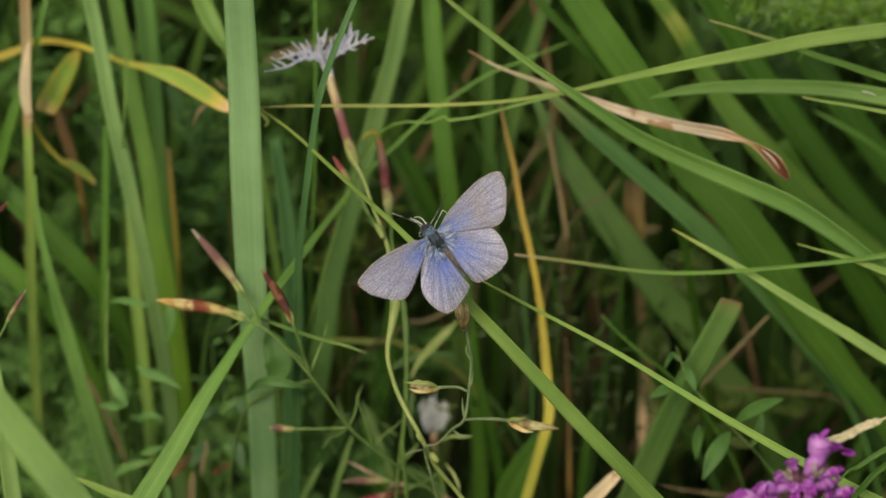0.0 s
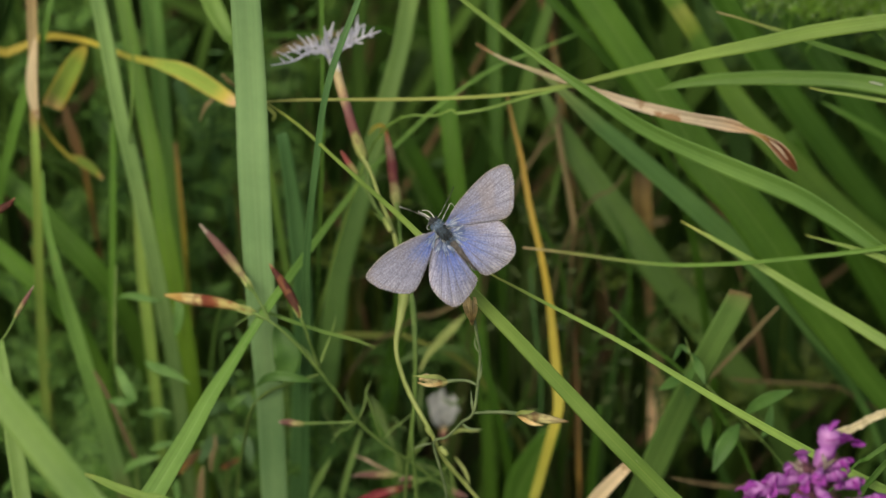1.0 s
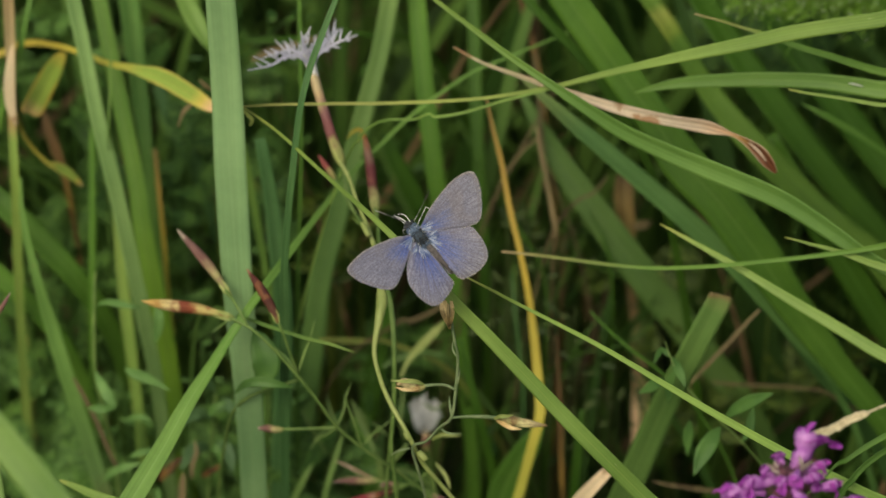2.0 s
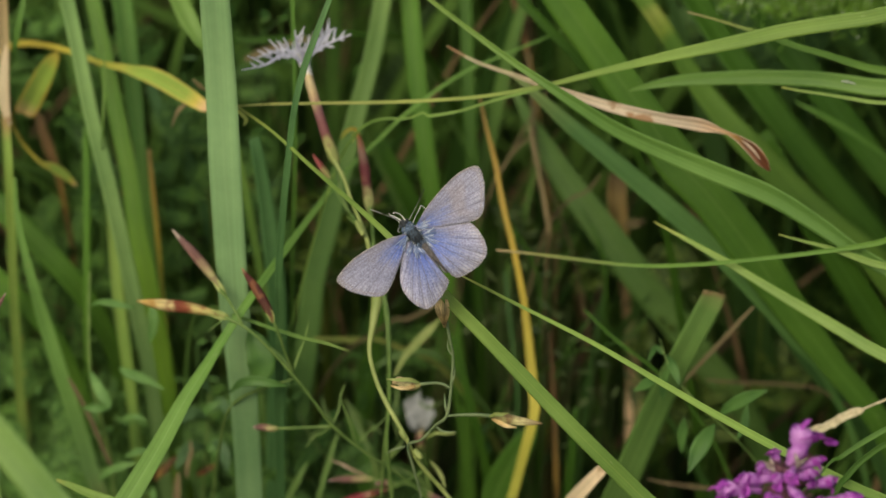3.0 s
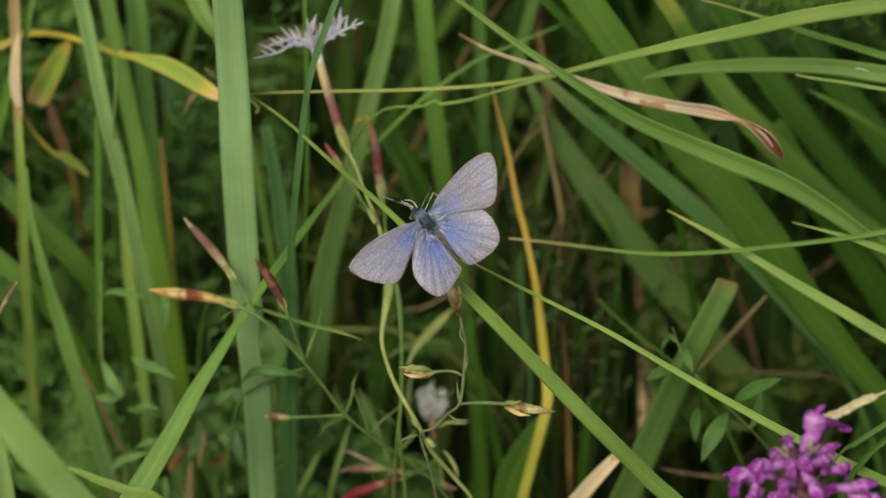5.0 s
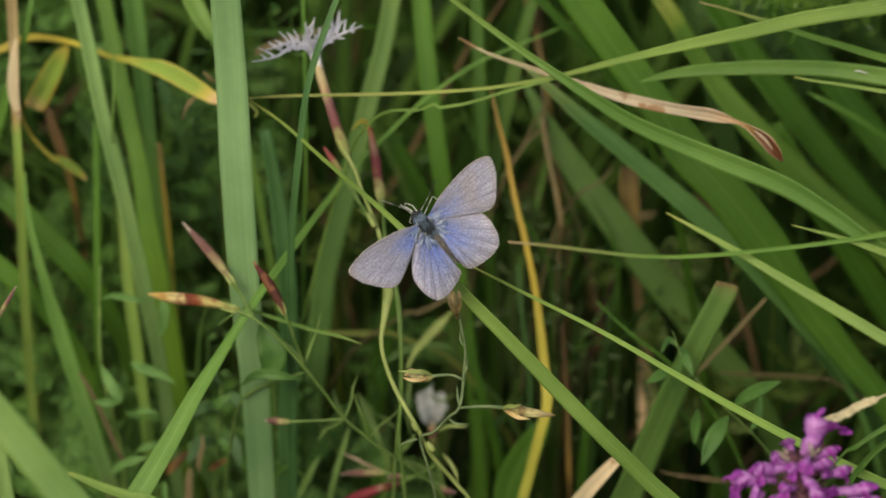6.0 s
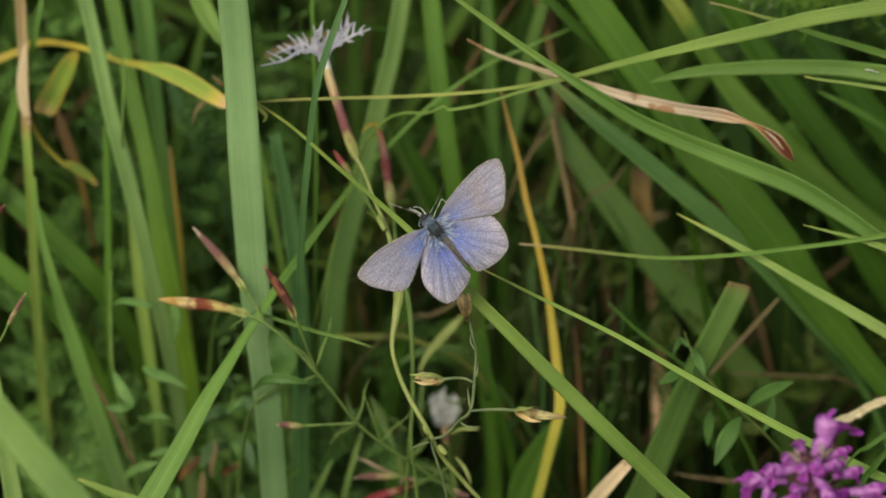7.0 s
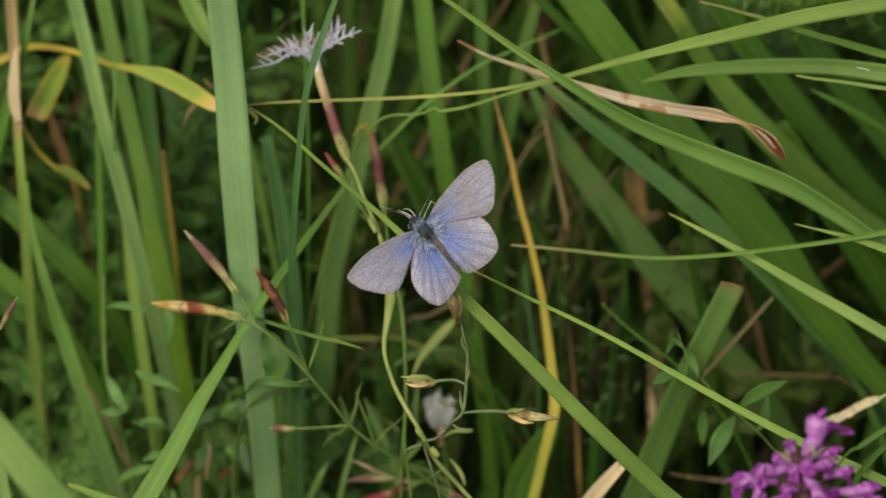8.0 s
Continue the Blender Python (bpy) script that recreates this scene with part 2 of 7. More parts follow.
GRASS = {
    "fresh": blade_material("fresh_grass", evenly((0.088, 0.195, 0.033)), (0.2, 0.34, 0.08), 0.3),
    "bright": blade_material("bright_grass", evenly((0.146, 0.268, 0.062)), (0.22, 0.34, 0.09), 0.2, line=0.25),
    # Green brightened to offset the shadow of blades standing in front.
    "vivid": blade_material("brightened_grass", evenly((0.16, 0.33, 0.078)), (0.28, 0.42, 0.1), 0.25),
    "grey": blade_material("glaucous_grass", evenly((0.205, 0.34, 0.165), 0.9), (0.28, 0.39, 0.19), 0.1, line=0.12),
    "blue": blade_material("blue_green_grass", evenly((0.085, 0.19, 0.07)), (0.14, 0.24, 0.1), 0.2),
    "lime": blade_material("yellow_green_grass", [(0.0, (0.36, 0.38, 0.1)), (0.12, (0.235, 0.345, 0.085)), (1.0, (0.185, 0.3, 0.075))], (0.3, 0.4, 0.1), 0.2, line=0.15),
    # Darker green for deep blades: their shade is put into the base colour.
    "dark": blade_material("shaded_green_grass", evenly((0.047, 0.118, 0.0145)), (0.12, 0.24, 0.05), 0.2),
    "worn": blade_material("browning_grass", [(0.0, (0.155, 0.29, 0.075)), (0.6, (0.155, 0.29, 0.08)), (0.85, (0.12, 0.215, 0.075)), (1.0, (0.13, 0.14, 0.055))], spots=(0.24, 0.14, 0.08), spot_at=0.7),
    "spotted": blade_material("spotted_grass", [(0.0, (0.1, 0.195, 0.03)), (0.13, (0.11, 0.2, 0.03)), (0.155, (0.26, 0.3, 0.07)), (0.19, (0.19, 0.26, 0.045)), (0.22, (0.09, 0.18, 0.03)), (1.0, (0.085, 0.165, 0.03))], spots=(0.26, 0.32, 0.05), spot_at=0.72),
    "torn": blade_material("torn_grass", [(0.0, (0.24, 0.18, 0.09)), (0.012, (0.18, 0.25, 0.085)), (0.06, (0.118, 0.212, 0.06)), (1.0, (0.097, 0.185, 0.05))], (0.2, 0.32, 0.09), 0.2),
    "yellow": blade_material("yellowing_leaf", [(0.0, (0.6, 0.4, 0.25)), (0.05, (0.5, 0.42, 0.1)), (0.1, (0.27, 0.36, 0.08)), (0.3, (0.25, 0.36, 0.08)), (0.38, (0.42, 0.41, 0.09)), (0.6, (0.5, 0.41, 0.07)), (0.8, (0.48, 0.37, 0.07)), (1.0, (0.36, 0.28, 0.06))], edge=(0.5, 0.42, 0.1), rough=0.55),
    "flag": blade_material("yellow_edged_leaf", [(0.0, (0.5, 0.4, 0.08)), (0.25, (0.27, 0.38, 0.07)), (0.8, (0.28, 0.38, 0.07)), (1.0, (0.5, 0.34, 0.15))], edge=(0.58, 0.38, 0.06), rough=0.55),
    "gold": blade_material("golden_straw", [(0.0, (0.26, 0.17, 0.07)), (0.15, (0.4, 0.26, 0.07)), (0.45, (0.5, 0.38, 0.07)), (0.7, (0.52, 0.46, 0.09)), (1.0, (0.46, 0.46, 0.1))], spots=(0.5, 0.3, 0.06), spot_at=0.68, rough=0.5),
    "dry": blade_material("dry_leaf", [(0.0, (0.66, 0.58, 0.42)), (0.25, (0.54, 0.43, 0.3)), (0.5, (0.64, 0.53, 0.45)), (0.72, (0.54, 0.41, 0.34)), (0.84, (0.5, 0.3, 0.18)), (0.87, (0.3, 0.17, 0.06)), (0.9, (0.13, 0.055, 0.03)), (1.0, (0.16, 0.055, 0.03))], edge=(0.72, 0.55, 0.42), spots=(0.34, 0.19, 0.1), spot_at=0.57, rough=0.42, line=0.85),
    "straw": blade_material("straw", evenly((0.26, 0.2, 0.115), 0.75), spots=(0.2, 0.12, 0.06), spot_at=0.62, rough=0.7),
    "rust": blade_material("rusty_straw", [(0.0, (0.1, 0.06, 0.03)), (0.5, (0.17, 0.1, 0.045)), (0.85, (0.26, 0.16, 0.045)), (1.0, (0.13, 0.08, 0.03))], rough=0.7),
    "cane": blade_material("half_dry_stem", [(0.0, (0.28, 0.19, 0.1)), (0.3, (0.4, 0.31, 0.18)), (0.45, (0.32, 0.24, 0.1)), (0.5, (0.2, 0.3, 0.07)), (1.0, (0.16, 0.24, 0.06))], rough=0.55),
    "soft": blade_material("soft_pale_grass", evenly((0.2, 0.33, 0.1)), (0.26, 0.38, 0.13), 0.15, line=0.12),
    "cream": blade_material("bleached_straw", evenly((0.62, 0.5, 0.36), 0.85), spots=(0.4, 0.26, 0.15), spot_at=0.64, rough=0.6),
    "level": blade_material("fading_tip_grass", [(0.0, (0.38, 0.36, 0.13)), (0.3, (0.27, 0.32, 0.09)), (0.55, (0.165, 0.26, 0.062)), (1.0, (0.155, 0.245, 0.058))], (0.24, 0.38, 0.09), 0.2),
    "tip": blade_material("tan_tipped_grass", [(0.0, (0.42, 0.32, 0.2)), (0.1, (0.27, 0.28, 0.1)), (0.35, (0.13, 0.24, 0.05)), (1.0, (0.1, 0.2, 0.032))], rough=0.5),
    "leafy": blade_material("leaf_green_grass", evenly((0.074, 0.166, 0.0245), 0.9), (0.125, 0.225, 0.045), 0.3, line=0.18),
    "dull": blade_material("dull_green_grass", [(0.0, (0.19, 0.28, 0.065)), (0.3, (0.112, 0.212, 0.05)), (1.0, (0.105, 0.2, 0.05))], (0.16, 0.27, 0.085), 0.25, line=0.16),
    "slate": blade_material("slate_green_grass", [(0.0, (0.16, 0.2, 0.07)), (0.2, (0.095, 0.19, 0.062)), (1.0, (0.085, 0.18, 0.052))], (0.1, 0.19, 0.07), 0.3, line=0.35),
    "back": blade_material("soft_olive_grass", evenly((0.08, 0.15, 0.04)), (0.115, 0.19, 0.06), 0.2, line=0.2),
    # Shaded copy of blue_green_grass, used on half-hidden blades.
    "dim": blade_material("shaded_blue_green_grass", evenly((0.055, 0.13, 0.036)), (0.09, 0.18, 0.05), 0.2),
    "ashen": blade_material("ashen_green_grass", evenly((0.19, 0.315, 0.115), 0.85), (0.24, 0.36, 0.14), 0.15, line=0.2),
    "olive": blade_material("olive_green_grass", [(0.0, (0.125, 0.24, 0.055)), (0.6, (0.145, 0.28, 0.05)), (1.0, (0.17, 0.31, 0.04))], (0.19, 0.3, 0.07), 0.3, line=0.25),
    # Reed's cream stretch is brightened in the ramp to make up for shade.
    "reed": blade_material("dead_reed", [(0.0, (0.07, 0.05, 0.025)), (0.1, (0.2, 0.14, 0.055)), (0.19, (0.2, 0.135, 0.055)), (0.21, (0.06, 0.03, 0.02)), (0.24, (0.24, 0.16, 0.065)), (0.35, (0.14, 0.1, 0.05)), (0.66, (0.2, 0.14, 0.08)), (0.72, (0.62, 0.46, 0.32)), (0.85, (0.6, 0.44, 0.3)), (0.9, (0.26, 0.18, 0.11)), (1.0, (0.2, 0.14, 0.09))], spots=(0.2, 0.1, 0.06), spot_at=0.64, rough=0.7),
    "ember": blade_material("orange_dead_leaf", evenly((0.27, 0.12, 0.05), 0.7), spots=(0.1, 0.045, 0.025), spot_at=0.5, rough=0.6),
    "husk": blade_material("dead_brown_stalk", evenly((0.155, 0.122, 0.066), 0.8), spots=(0.085, 0.06, 0.032), spot_at=0.55, rough=0.75),
    # Ramp carries shade: the blade's lower half is dimmer.
    "dimmed_foot": blade_material("grass_dimmed_below", [(0.0, (0.15, 0.25, 0.078)), (0.35, (0.14, 0.24, 0.072)), (0.52, (0.112, 0.207, 0.062)), (1.0, (0.1, 0.192, 0.056))], (0.15, 0.25, 0.085), 0.2, line=0.2),
    "slanting": blade_material("pale_based_grass", [(0.0, (0.14, 0.262, 0.06)), (0.45, (0.14, 0.258, 0.06)), (0.72, (0.12, 0.235, 0.052)), (1.0, (0.205, 0.34, 0.105))], (0.28, 0.4, 0.15), 0.3, line=0.2),
    "pale": blade_material("pale_stem", evenly((0.26, 0.3, 0.08)), rough=0.6),
}
STEM = plain_material("green_stem", (0.1, 0.175, 0.042), (0.175, 0.26, 0.072), 300, 0.5, 0.1)
PALE_STEM = plain_material("pale_green_stem", (0.2, 0.25, 0.07), (0.33, 0.37, 0.13), 260, 0.5, 0.1)
JOINTED_STEM = plain_material("glaucous_stem", (0.1, 0.15, 0.068), (0.22, 0.27, 0.135), 420, 0.55, 0.1)
HERB = plain_material("herb_leaf", (0.085, 0.19, 0.045), (0.16, 0.3, 0.085), 220, 0.55, 0.25)
HERB_BLUE = plain_material("bluish_herb_leaf", (0.055, 0.115, 0.045), (0.095, 0.18, 0.068), 220, 0.55, 0.25)
# Grey-green herb kept dark: the sward's shade is in its colour.
HERB_SHADED = plain_material("shaded_grey_green_leaf", (0.032, 0.056, 0.016), (0.08, 0.113, 0.036), 220, 0.6, 0.2, True)
VETCH = plain_material("vetch_leaf", (0.05, 0.122, 0.028), (0.095, 0.2, 0.045), 220, 0.5, 0.25)
DRY_PALE = plain_material("cream_dry_leaf", (0.26, 0.16, 0.1), (0.55, 0.42, 0.32), 500, 0.5, 0.2)
PETAL_PALE = plain_material("pale_lilac_petal", (0.5, 0.49, 0.62), (0.72, 0.7, 0.82), 500, 0.6, 0.3)
PETAL_WHITE = plain_material("white_petal", (0.7, 0.68, 0.7), (0.85, 0.83, 0.84), 500, 0.6, 0.3)
# Dulled copy of the white petal, with the low flower's shade put in.
PETAL_SHADED = plain_material("shaded_white_petal", (0.55, 0.56, 0.57), (0.78, 0.78, 0.8), 400, 0.7, 0.3)
EARTH = plain_material("meadow_soil", (0.018, 0.016, 0.008), (0.05, 0.07, 0.022), 22, 0.9, 0)


# ---- mesh makers ----
def mesh_of(name, verts, faces, material, uvs=None, grain=None, smooth=True):
    me = bpy.data.meshes.new(name)
    me.from_pydata([tuple(v) for v in verts], [], faces)
    me.materials.append(material)
    if smooth:
        me.polygons.foreach_set("use_smooth", [True] * len(me.polygons))
    loops = np.empty(len(me.loops), dtype=np.int32)
    me.loops.foreach_get("vertex_index", loops)
    for label, data in (("blade", uvs), ("grain", grain)):
        if data is not None:
            layer = me.uv_layers.new(name=label)
            layer.data.foreach_set("uv", np.asarray(data, dtype=np.float32)[loops].ravel())
    me.update()
    return me


def glide(rows, per=7):
    """A smooth line through rows of numbers."""
    p = np.asarray(rows, dtype=float)
    p = np.vstack([2 * p[0] - p[1], p, 2 * p[-1] - p[-2]])
    out = []
    for i in range(1, len(p) - 2):
        a, b, c, d = p[i - 1], p[i], p[i + 1], p[i + 2]
        for k in range(per):
            t = k / per
            out.append(0.5 * (2 * b + (c - a) * t + (2 * a - 5 * b + 4 * c - d) * t * t + (3 * b - a - 3 * c + d) * t ** 3))
    out.append(p[-2])
    return out


def frames_along(line):
    pts = [Vector(q[:3]) for q in line]
    tan = [(pts[min(i + 1, len(pts) - 1)] - pts[max(i - 1, 0)]).normalized() for i in range(len(pts))]
    return pts, tan


def ribbon(line, facing, roll=0.0, turn=0.0, fold=0.18, thick=0.00022, across=6, own=None):
    """A leaf blade: a keeled strip along a line of (x, y, z, width). roll and turn: degrees at its start and added to its end; own: points that count for the colour along it."""
    pts, tan = frames_along(line)
    V, F, uv, gr, run = [], [], [], [], 0.0
    total = sum((pts[i + 1] - pts[i]).length for i in range(len(pts) - 1))
    m = across + 1
    full = sum((pts[i + 1] - pts[i]).length for i in range((own or len(pts)) - 1))
    for i, p in enumerate(pts):
        if i:
            run += (p - pts[i - 1]).length
        side = tan[i].cross(facing).normalized()
        ang = radians(roll + turn * run / total)
        side = (Matrix.Rotation(ang, 3, tan[i]) @ side)
        up = side.cross(tan[i]).normalized()
        half = max(line[i][3], 0.00015) * 0.44 / max(abs(math.cos(ang)), 0.5)
        for layer in (0, 1):
            for k in range(m):
                s = k / across * 2 - 1
                lift = half * fold * (abs(s) ** 1.4) + half * 0.03 * math.cos(s * 9)
                th = thick * (1 - 0.75 * abs(s)) * layer
                V.append(p + side * (s * half) + up * (lift - th))
                uv.append((s / 2 + 0.5, min(run / full, 1.0)))
                gr.append((s * half, run))
    for i in range(len(pts) - 1):
        a, b = i * 2 * m, (i + 1) * 2 * m
        for k in range(across):
            F.append((a + k, a + k + 1, b + k + 1, b + k))
            F.append((a + m + k + 1, a + m + k, b + m + k, b + m + k + 1))
        F.append((a, b, b + m, a + m))
        F.append((a + across, a + m + across, b + m + across, b + across))
    for a, s in ((0, 1), ((len(pts) - 1) * 2 * m, -1)):
        for k in range(across):
            q = (a + k, a + m + k, a + m + k + 1, a + k + 1)
            F.append(q if s > 0 else q[::-1])
    return V, F, uv, gr


def tube(line, sides=8, wobble=0.0, seed=0):
    """A stem or pod: a round tube along a line of (x, y, z, diameter)."""
    rnd = random.Random(seed)
    pts, tan = frames_along(line)
    V, F, uv, gr, run = [], [], [], [], 0.0
    total = max(sum((pts[i + 1] - pts[i]).length for i in range(len(pts) - 1)), 1e-6)
    side = tan[0].orthogonal().normalized()
    for i, p in enumerate(pts):
        if i:
            run += (p - pts[i - 1]).length
        side = (side - tan[i] * side.dot(tan[i])).normalized()
        up = tan[i].cross(side)
        for k in range(sides):
            a = 2 * math.pi * k / sides
            r = max(line[i][3], 0.0001) / 2 * (1 + wobble * rnd.uniform(-1, 1))
            V.append(p + (side * math.cos(a) + up * math.sin(a)) * r)
            uv.append((k / sides, run / total))
            gr.append((a * r, run))
    for i in range(len(pts) - 1):
        for k in range(sides):
            a, b = i * sides, (i + 1) * sides
            F.append((a + k, a + (k + 1) % sides, b + (k + 1) % sides, b + k))
    F.append(tuple(range(sides))[::-1])
    F.append(tuple((len(pts) - 1) * sides + k for k in range(sides)))
    return V, F, uv, gr


def gather(pieces):
    """Several meshes as one."""
    V, F, uv, gr = [], [], [], []
    for v, f, u, g in pieces:
        o = len(V)
        V += v
        F += [tuple(i + o for i in q) for q in f]
        uv += u
        gr += g
    return V, F, uv, gr


def lines_at(rows, per=7):
    """Rows (a, b, c, width) in millimetres as a smooth line in metres."""
    return glide([(*at(a, b, c), w * 0.001) for a, b, c, w in rows], per)


def rooted(rows, rnd):
    """Carry a line on from its last row down to the soil."""
    p, q = at(*rows[-1][:3]), at(*rows[-2][:3])
    d = (p - q).normalized()
    w = rows[-1][3] * 0.001
    flat = Vector((d.x, d.y, 0))
    one = p + d * 0.016 + Vector((0, 0, -0.012))
    mid = Vector((one.x + flat.x * 0.02, one.y + flat.y * 0.02 + 0.006, one.z * 0.5))
    low = Vector((mid.x + rnd.uniform(-0.008, 0.008), mid.y + rnd.uniform(-0.002, 0.012), -0.004))
    return [(*one, w), (*mid, w * 0.95), (*low, w * 0.75)]


FACING = -INTO
tally = [0]


def blade(rows, kind, label, roll=None, turn=0.0, fold=0.18, root=True, rib=True, name="grass_plant", category="grass plant", group="grasses of the clump"):
    """One grass: its blade with a raised midrib, standing in the soil."""
    tally[0] += 1
    rnd = random.Random(tally[0])
    if roll is None:
        roll = rnd.uniform(-22, 22)
    pts = [(*at(a, b, c), w * 0.001) for a, b, c, w in rows]
    if root:
        pts += rooted(rows, rnd)
    line, own = glide(pts, 7), (len(rows) - 1) * 7 + 1
    g = tagged(new(name), label, category, group)
    b = part("blade", ribbon(line, FACING, roll, turn, fold, own=own), GRASS[kind], g)
    if rib:
        keel = [(*(Vector(q[:3]) + INTO * (0.00012 + 0.02 * q[3])), 0.00025 + 0.05 * q[3]) for q in line]
        part("midrib", tube(keel, 5), GRASS[kind], b)
    return g


def thing(name, label, category, group="", spot=(0, 0, 0)):
    return tagged(new(name), label, category, group)


def part(name, shape, material, parent, label=""):
    v, f, u, g = shape
    ob = new(name, mesh_of(name, v, f, material, u, g))
    ob.parent = parent
    return tagged(ob, label) if label else ob


def stem_line(rows, root=False, seed=1):
    pts = [(*at(a, b, c), w * 0.001) for a, b, c, w in rows]
    if root:
        pts += rooted(rows, random.Random(seed))
    return glide(pts, 6)


def leaf_shape(rows, cup=0.25, roll=0.0):
    """A lance-shaped leaf along rows (a, b, c, width)."""
    return ribbon(lines_at(rows, 5), FACING, roll, 0, cup, 0.0002)


# ---- ground ----
def build_ground():
    V, F = [(0, 0.1, -0.004)], []
    ring = [0.15, 0.3, 0.5, 0.8, 1.3, 2.5, 6, 20, 60, 150, 600]
    for r in ring:
        for k in range(48):
            a = 2 * math.pi * k / 48
            x, y = r * math.cos(a), 0.1 + r * math.sin(a)
            V.append((x, y, noise.noise((x * 9, y * 9, 3)) * 0.006 - 0.004 if r < 6 else -0.004))
    for k in range(48):
        F.append((0, 1 + k, 1 + (k + 1) % 48))
    for i in range(len(ring) - 1):
        a, b = 1 + i * 48, 1 + (i + 1) * 48
        for k in range(48):
            F.append((a + k, b + k, b + (k + 1) % 48, a + (k + 1) % 48))
    tagged(new("ground", mesh_of("ground", V, F, EARTH)), "dark green-brown meadow soil under dense grass", "ground", kind="structure")


build_ground()

# ---- grass blades, each standing in the soil ----

blade([(-38.5, 53.3, 28, 5.74), (-37.9, 46.2, 32, 6.29), (-37.4, 28.8, 42, 6.69), (-37.2, 13.5, 48, 6.95), (-36.5, -9.6, 58, 6.61), (-35.4, -28.4, 68, 6.14), (-35.1, -47.7, 80, 5.90), (-35.1, -54.7, 84, 5.70)],
      "grey", "broad grey-green grass blade with a dull bloom, standing upright", roll=6, fold=0.12)
blade([(-71.1, 56.0, 84, 3.02), (-70.0, 49.4, 86, 3.36), (-67.9, 38.3, 88, 3.37), (-66.0, 27.1, 90, 3.38), (-63.6, 15.9, 93, 3.50), (-61.5, 4.7, 98, 3.52), (-59.0, -10.2, 106, 3.56), (-57.6, -19.5, 112, 3.35), (-56.5, -30.2, 120, 3.15)],
      "ashen", "narrow green grass blade leaning in the tall sward", roll=-12)
blade([(-68.1, 57.6, 108, 3.22), (-66.8, 50.8, 110, 3.57), (-63.7, 33.6, 112, 3.93), (-60.5, 16.3, 114, 3.94), (-59.1, 4.8, 116, 4.41), (-57.4, -5.7, 120, 4.67), (-55.6, -18.7, 128, 4.47)],
      "olive", "bright green grass blade standing behind others", roll=12)
blade([(-62.8, 58.6, 122, 4.39), (-62.0, 51.6, 123, 4.83), (-60.2, 34.1, 125, 3.96), (-58.5, 16.6, 127, 2.65), (-56.8, -1.1, 134, 2.66)],
      "vivid", "green grass blade standing deeper in the sward")
blade([(-69.7, 37.8, 128, 1.41), (-70.3, 22.5, 130, 2.12), (-71.0, 1.3, 135, 2.14), (-71.8, -21.4, 142, 2.15)],
      "dark", "slim shaded grass blade standing deep in the sward")
blade([(-65.0, 12.9, 117, 1.17), (-64.2, -1.0, 119, 2.13), (-63.1, -13.9, 122, 2.84), (-61.9, -28.1, 128, 2.62)],
      "lime", "yellow-green young grass blade low in the sward")
blade([(-84.0, 56.7, 94, 2.26), (-83.8, 50.0, 95, 2.49), (-83.6, 38.7, 96, 2.27), (-83.6, 26.8, 97, 1.82), (-83.3, 16.0, 98, 2.05), (-83.6, 4.7, 104, 2.06), (-84.1, -9.1, 112, 2.08)],
      "cane", "half-dry grass stem, straw-coloured above and green below", fold=0.5, roll=0)
blade([(-81.1, 14.7, 88, 0.45), (-81.1, 8.0, 90, 1.13), (-80.1, 1.2, 92, 1.58), (-78.4, -6.7, 95, 2.27), (-76.6, -14.7, 100, 3.19), (-74.0, -25.1, 105, 3.44), (-71.6, -34.5, 110, 3.46), (-69.0, -45.2, 116, 3.72), (-66.5, -56.0, 122, 3.51)],
      "worn", "long green grass blade browning along its lower edge", roll=-10)
blade([(-79.3, 52.8, 97, 1.16), (-80.5, 47.1, 97, 1.29), (-81.8, 41.5, 98, 1.42), (-83.6, 36.0, 100, 1.68), (-85.7, 30.9, 101, 2.33), (-87.7, 25.3, 103, 2.59), (-89.6, 19.1, 106, 2.60), (-91.9, 11.2, 110, 2.35)],
      "fresh", "thin green grass blade leaning behind a dry stem")
blade([(-87.6, 0.1, 140, 1.67), (-86.8, -11.8, 142, 2.39), (-86.4, -28.8, 148, 2.65), (-86.5, -42.4, 156, 2.67)],
      "pale", "pale yellowish stem deep in the shade")
blade([(-41.6, 27.5, 74, 1.75), (-42.7, 27.9, 74, 2.76), (-44.3, 28.9, 75, 3.39), (-47.1, 30.7, 78, 3.90), (-50.6, 32.9, 82, 4.05), (-53.6, 34.4, 85, 3.81), (-56.6, 35.4, 88, 2.68), (-59.7, 36.4, 92, 1.79), (-62.3, 37.1, 97, 1.42), (-65.2, 37.9, 100, 1.16), (-68.1, 39.2, 103, 1.04), (-71.0, 40.3, 106, 1.04), (-74.1, 41.4, 109, 1.18), (-77.9, 42.3, 112, 1.31), (-81.0, 42.7, 114, 1.45), (-84.0, 42.4, 116, 1.58), (-87.5, 40.8, 116, 1.71), (-91.0, 39.5, 116, 1.84), (-94.5, 38.0, 116, 1.84)],
      "yellow", "yellowing grass leaf bent over sideways, golden with a green end", roll=10, fold=0.25)
blade([(-74.3, 40.5, 112, 1.05), (-74.9, 39.9, 112, 2.10), (-75.9, 38.3, 111, 3.54), (-77.1, 35.7, 109, 4.57), (-78.4, 32.8, 107, 4.95), (-79.5, 30.1, 104, 5.07), (-80.3, 28.5, 103, 4.80), (-80.6, 27.7, 103, 4.15)],
      "flag", "hanging torn leaf end, green with orange-yellow margins", roll=-10, root=False)
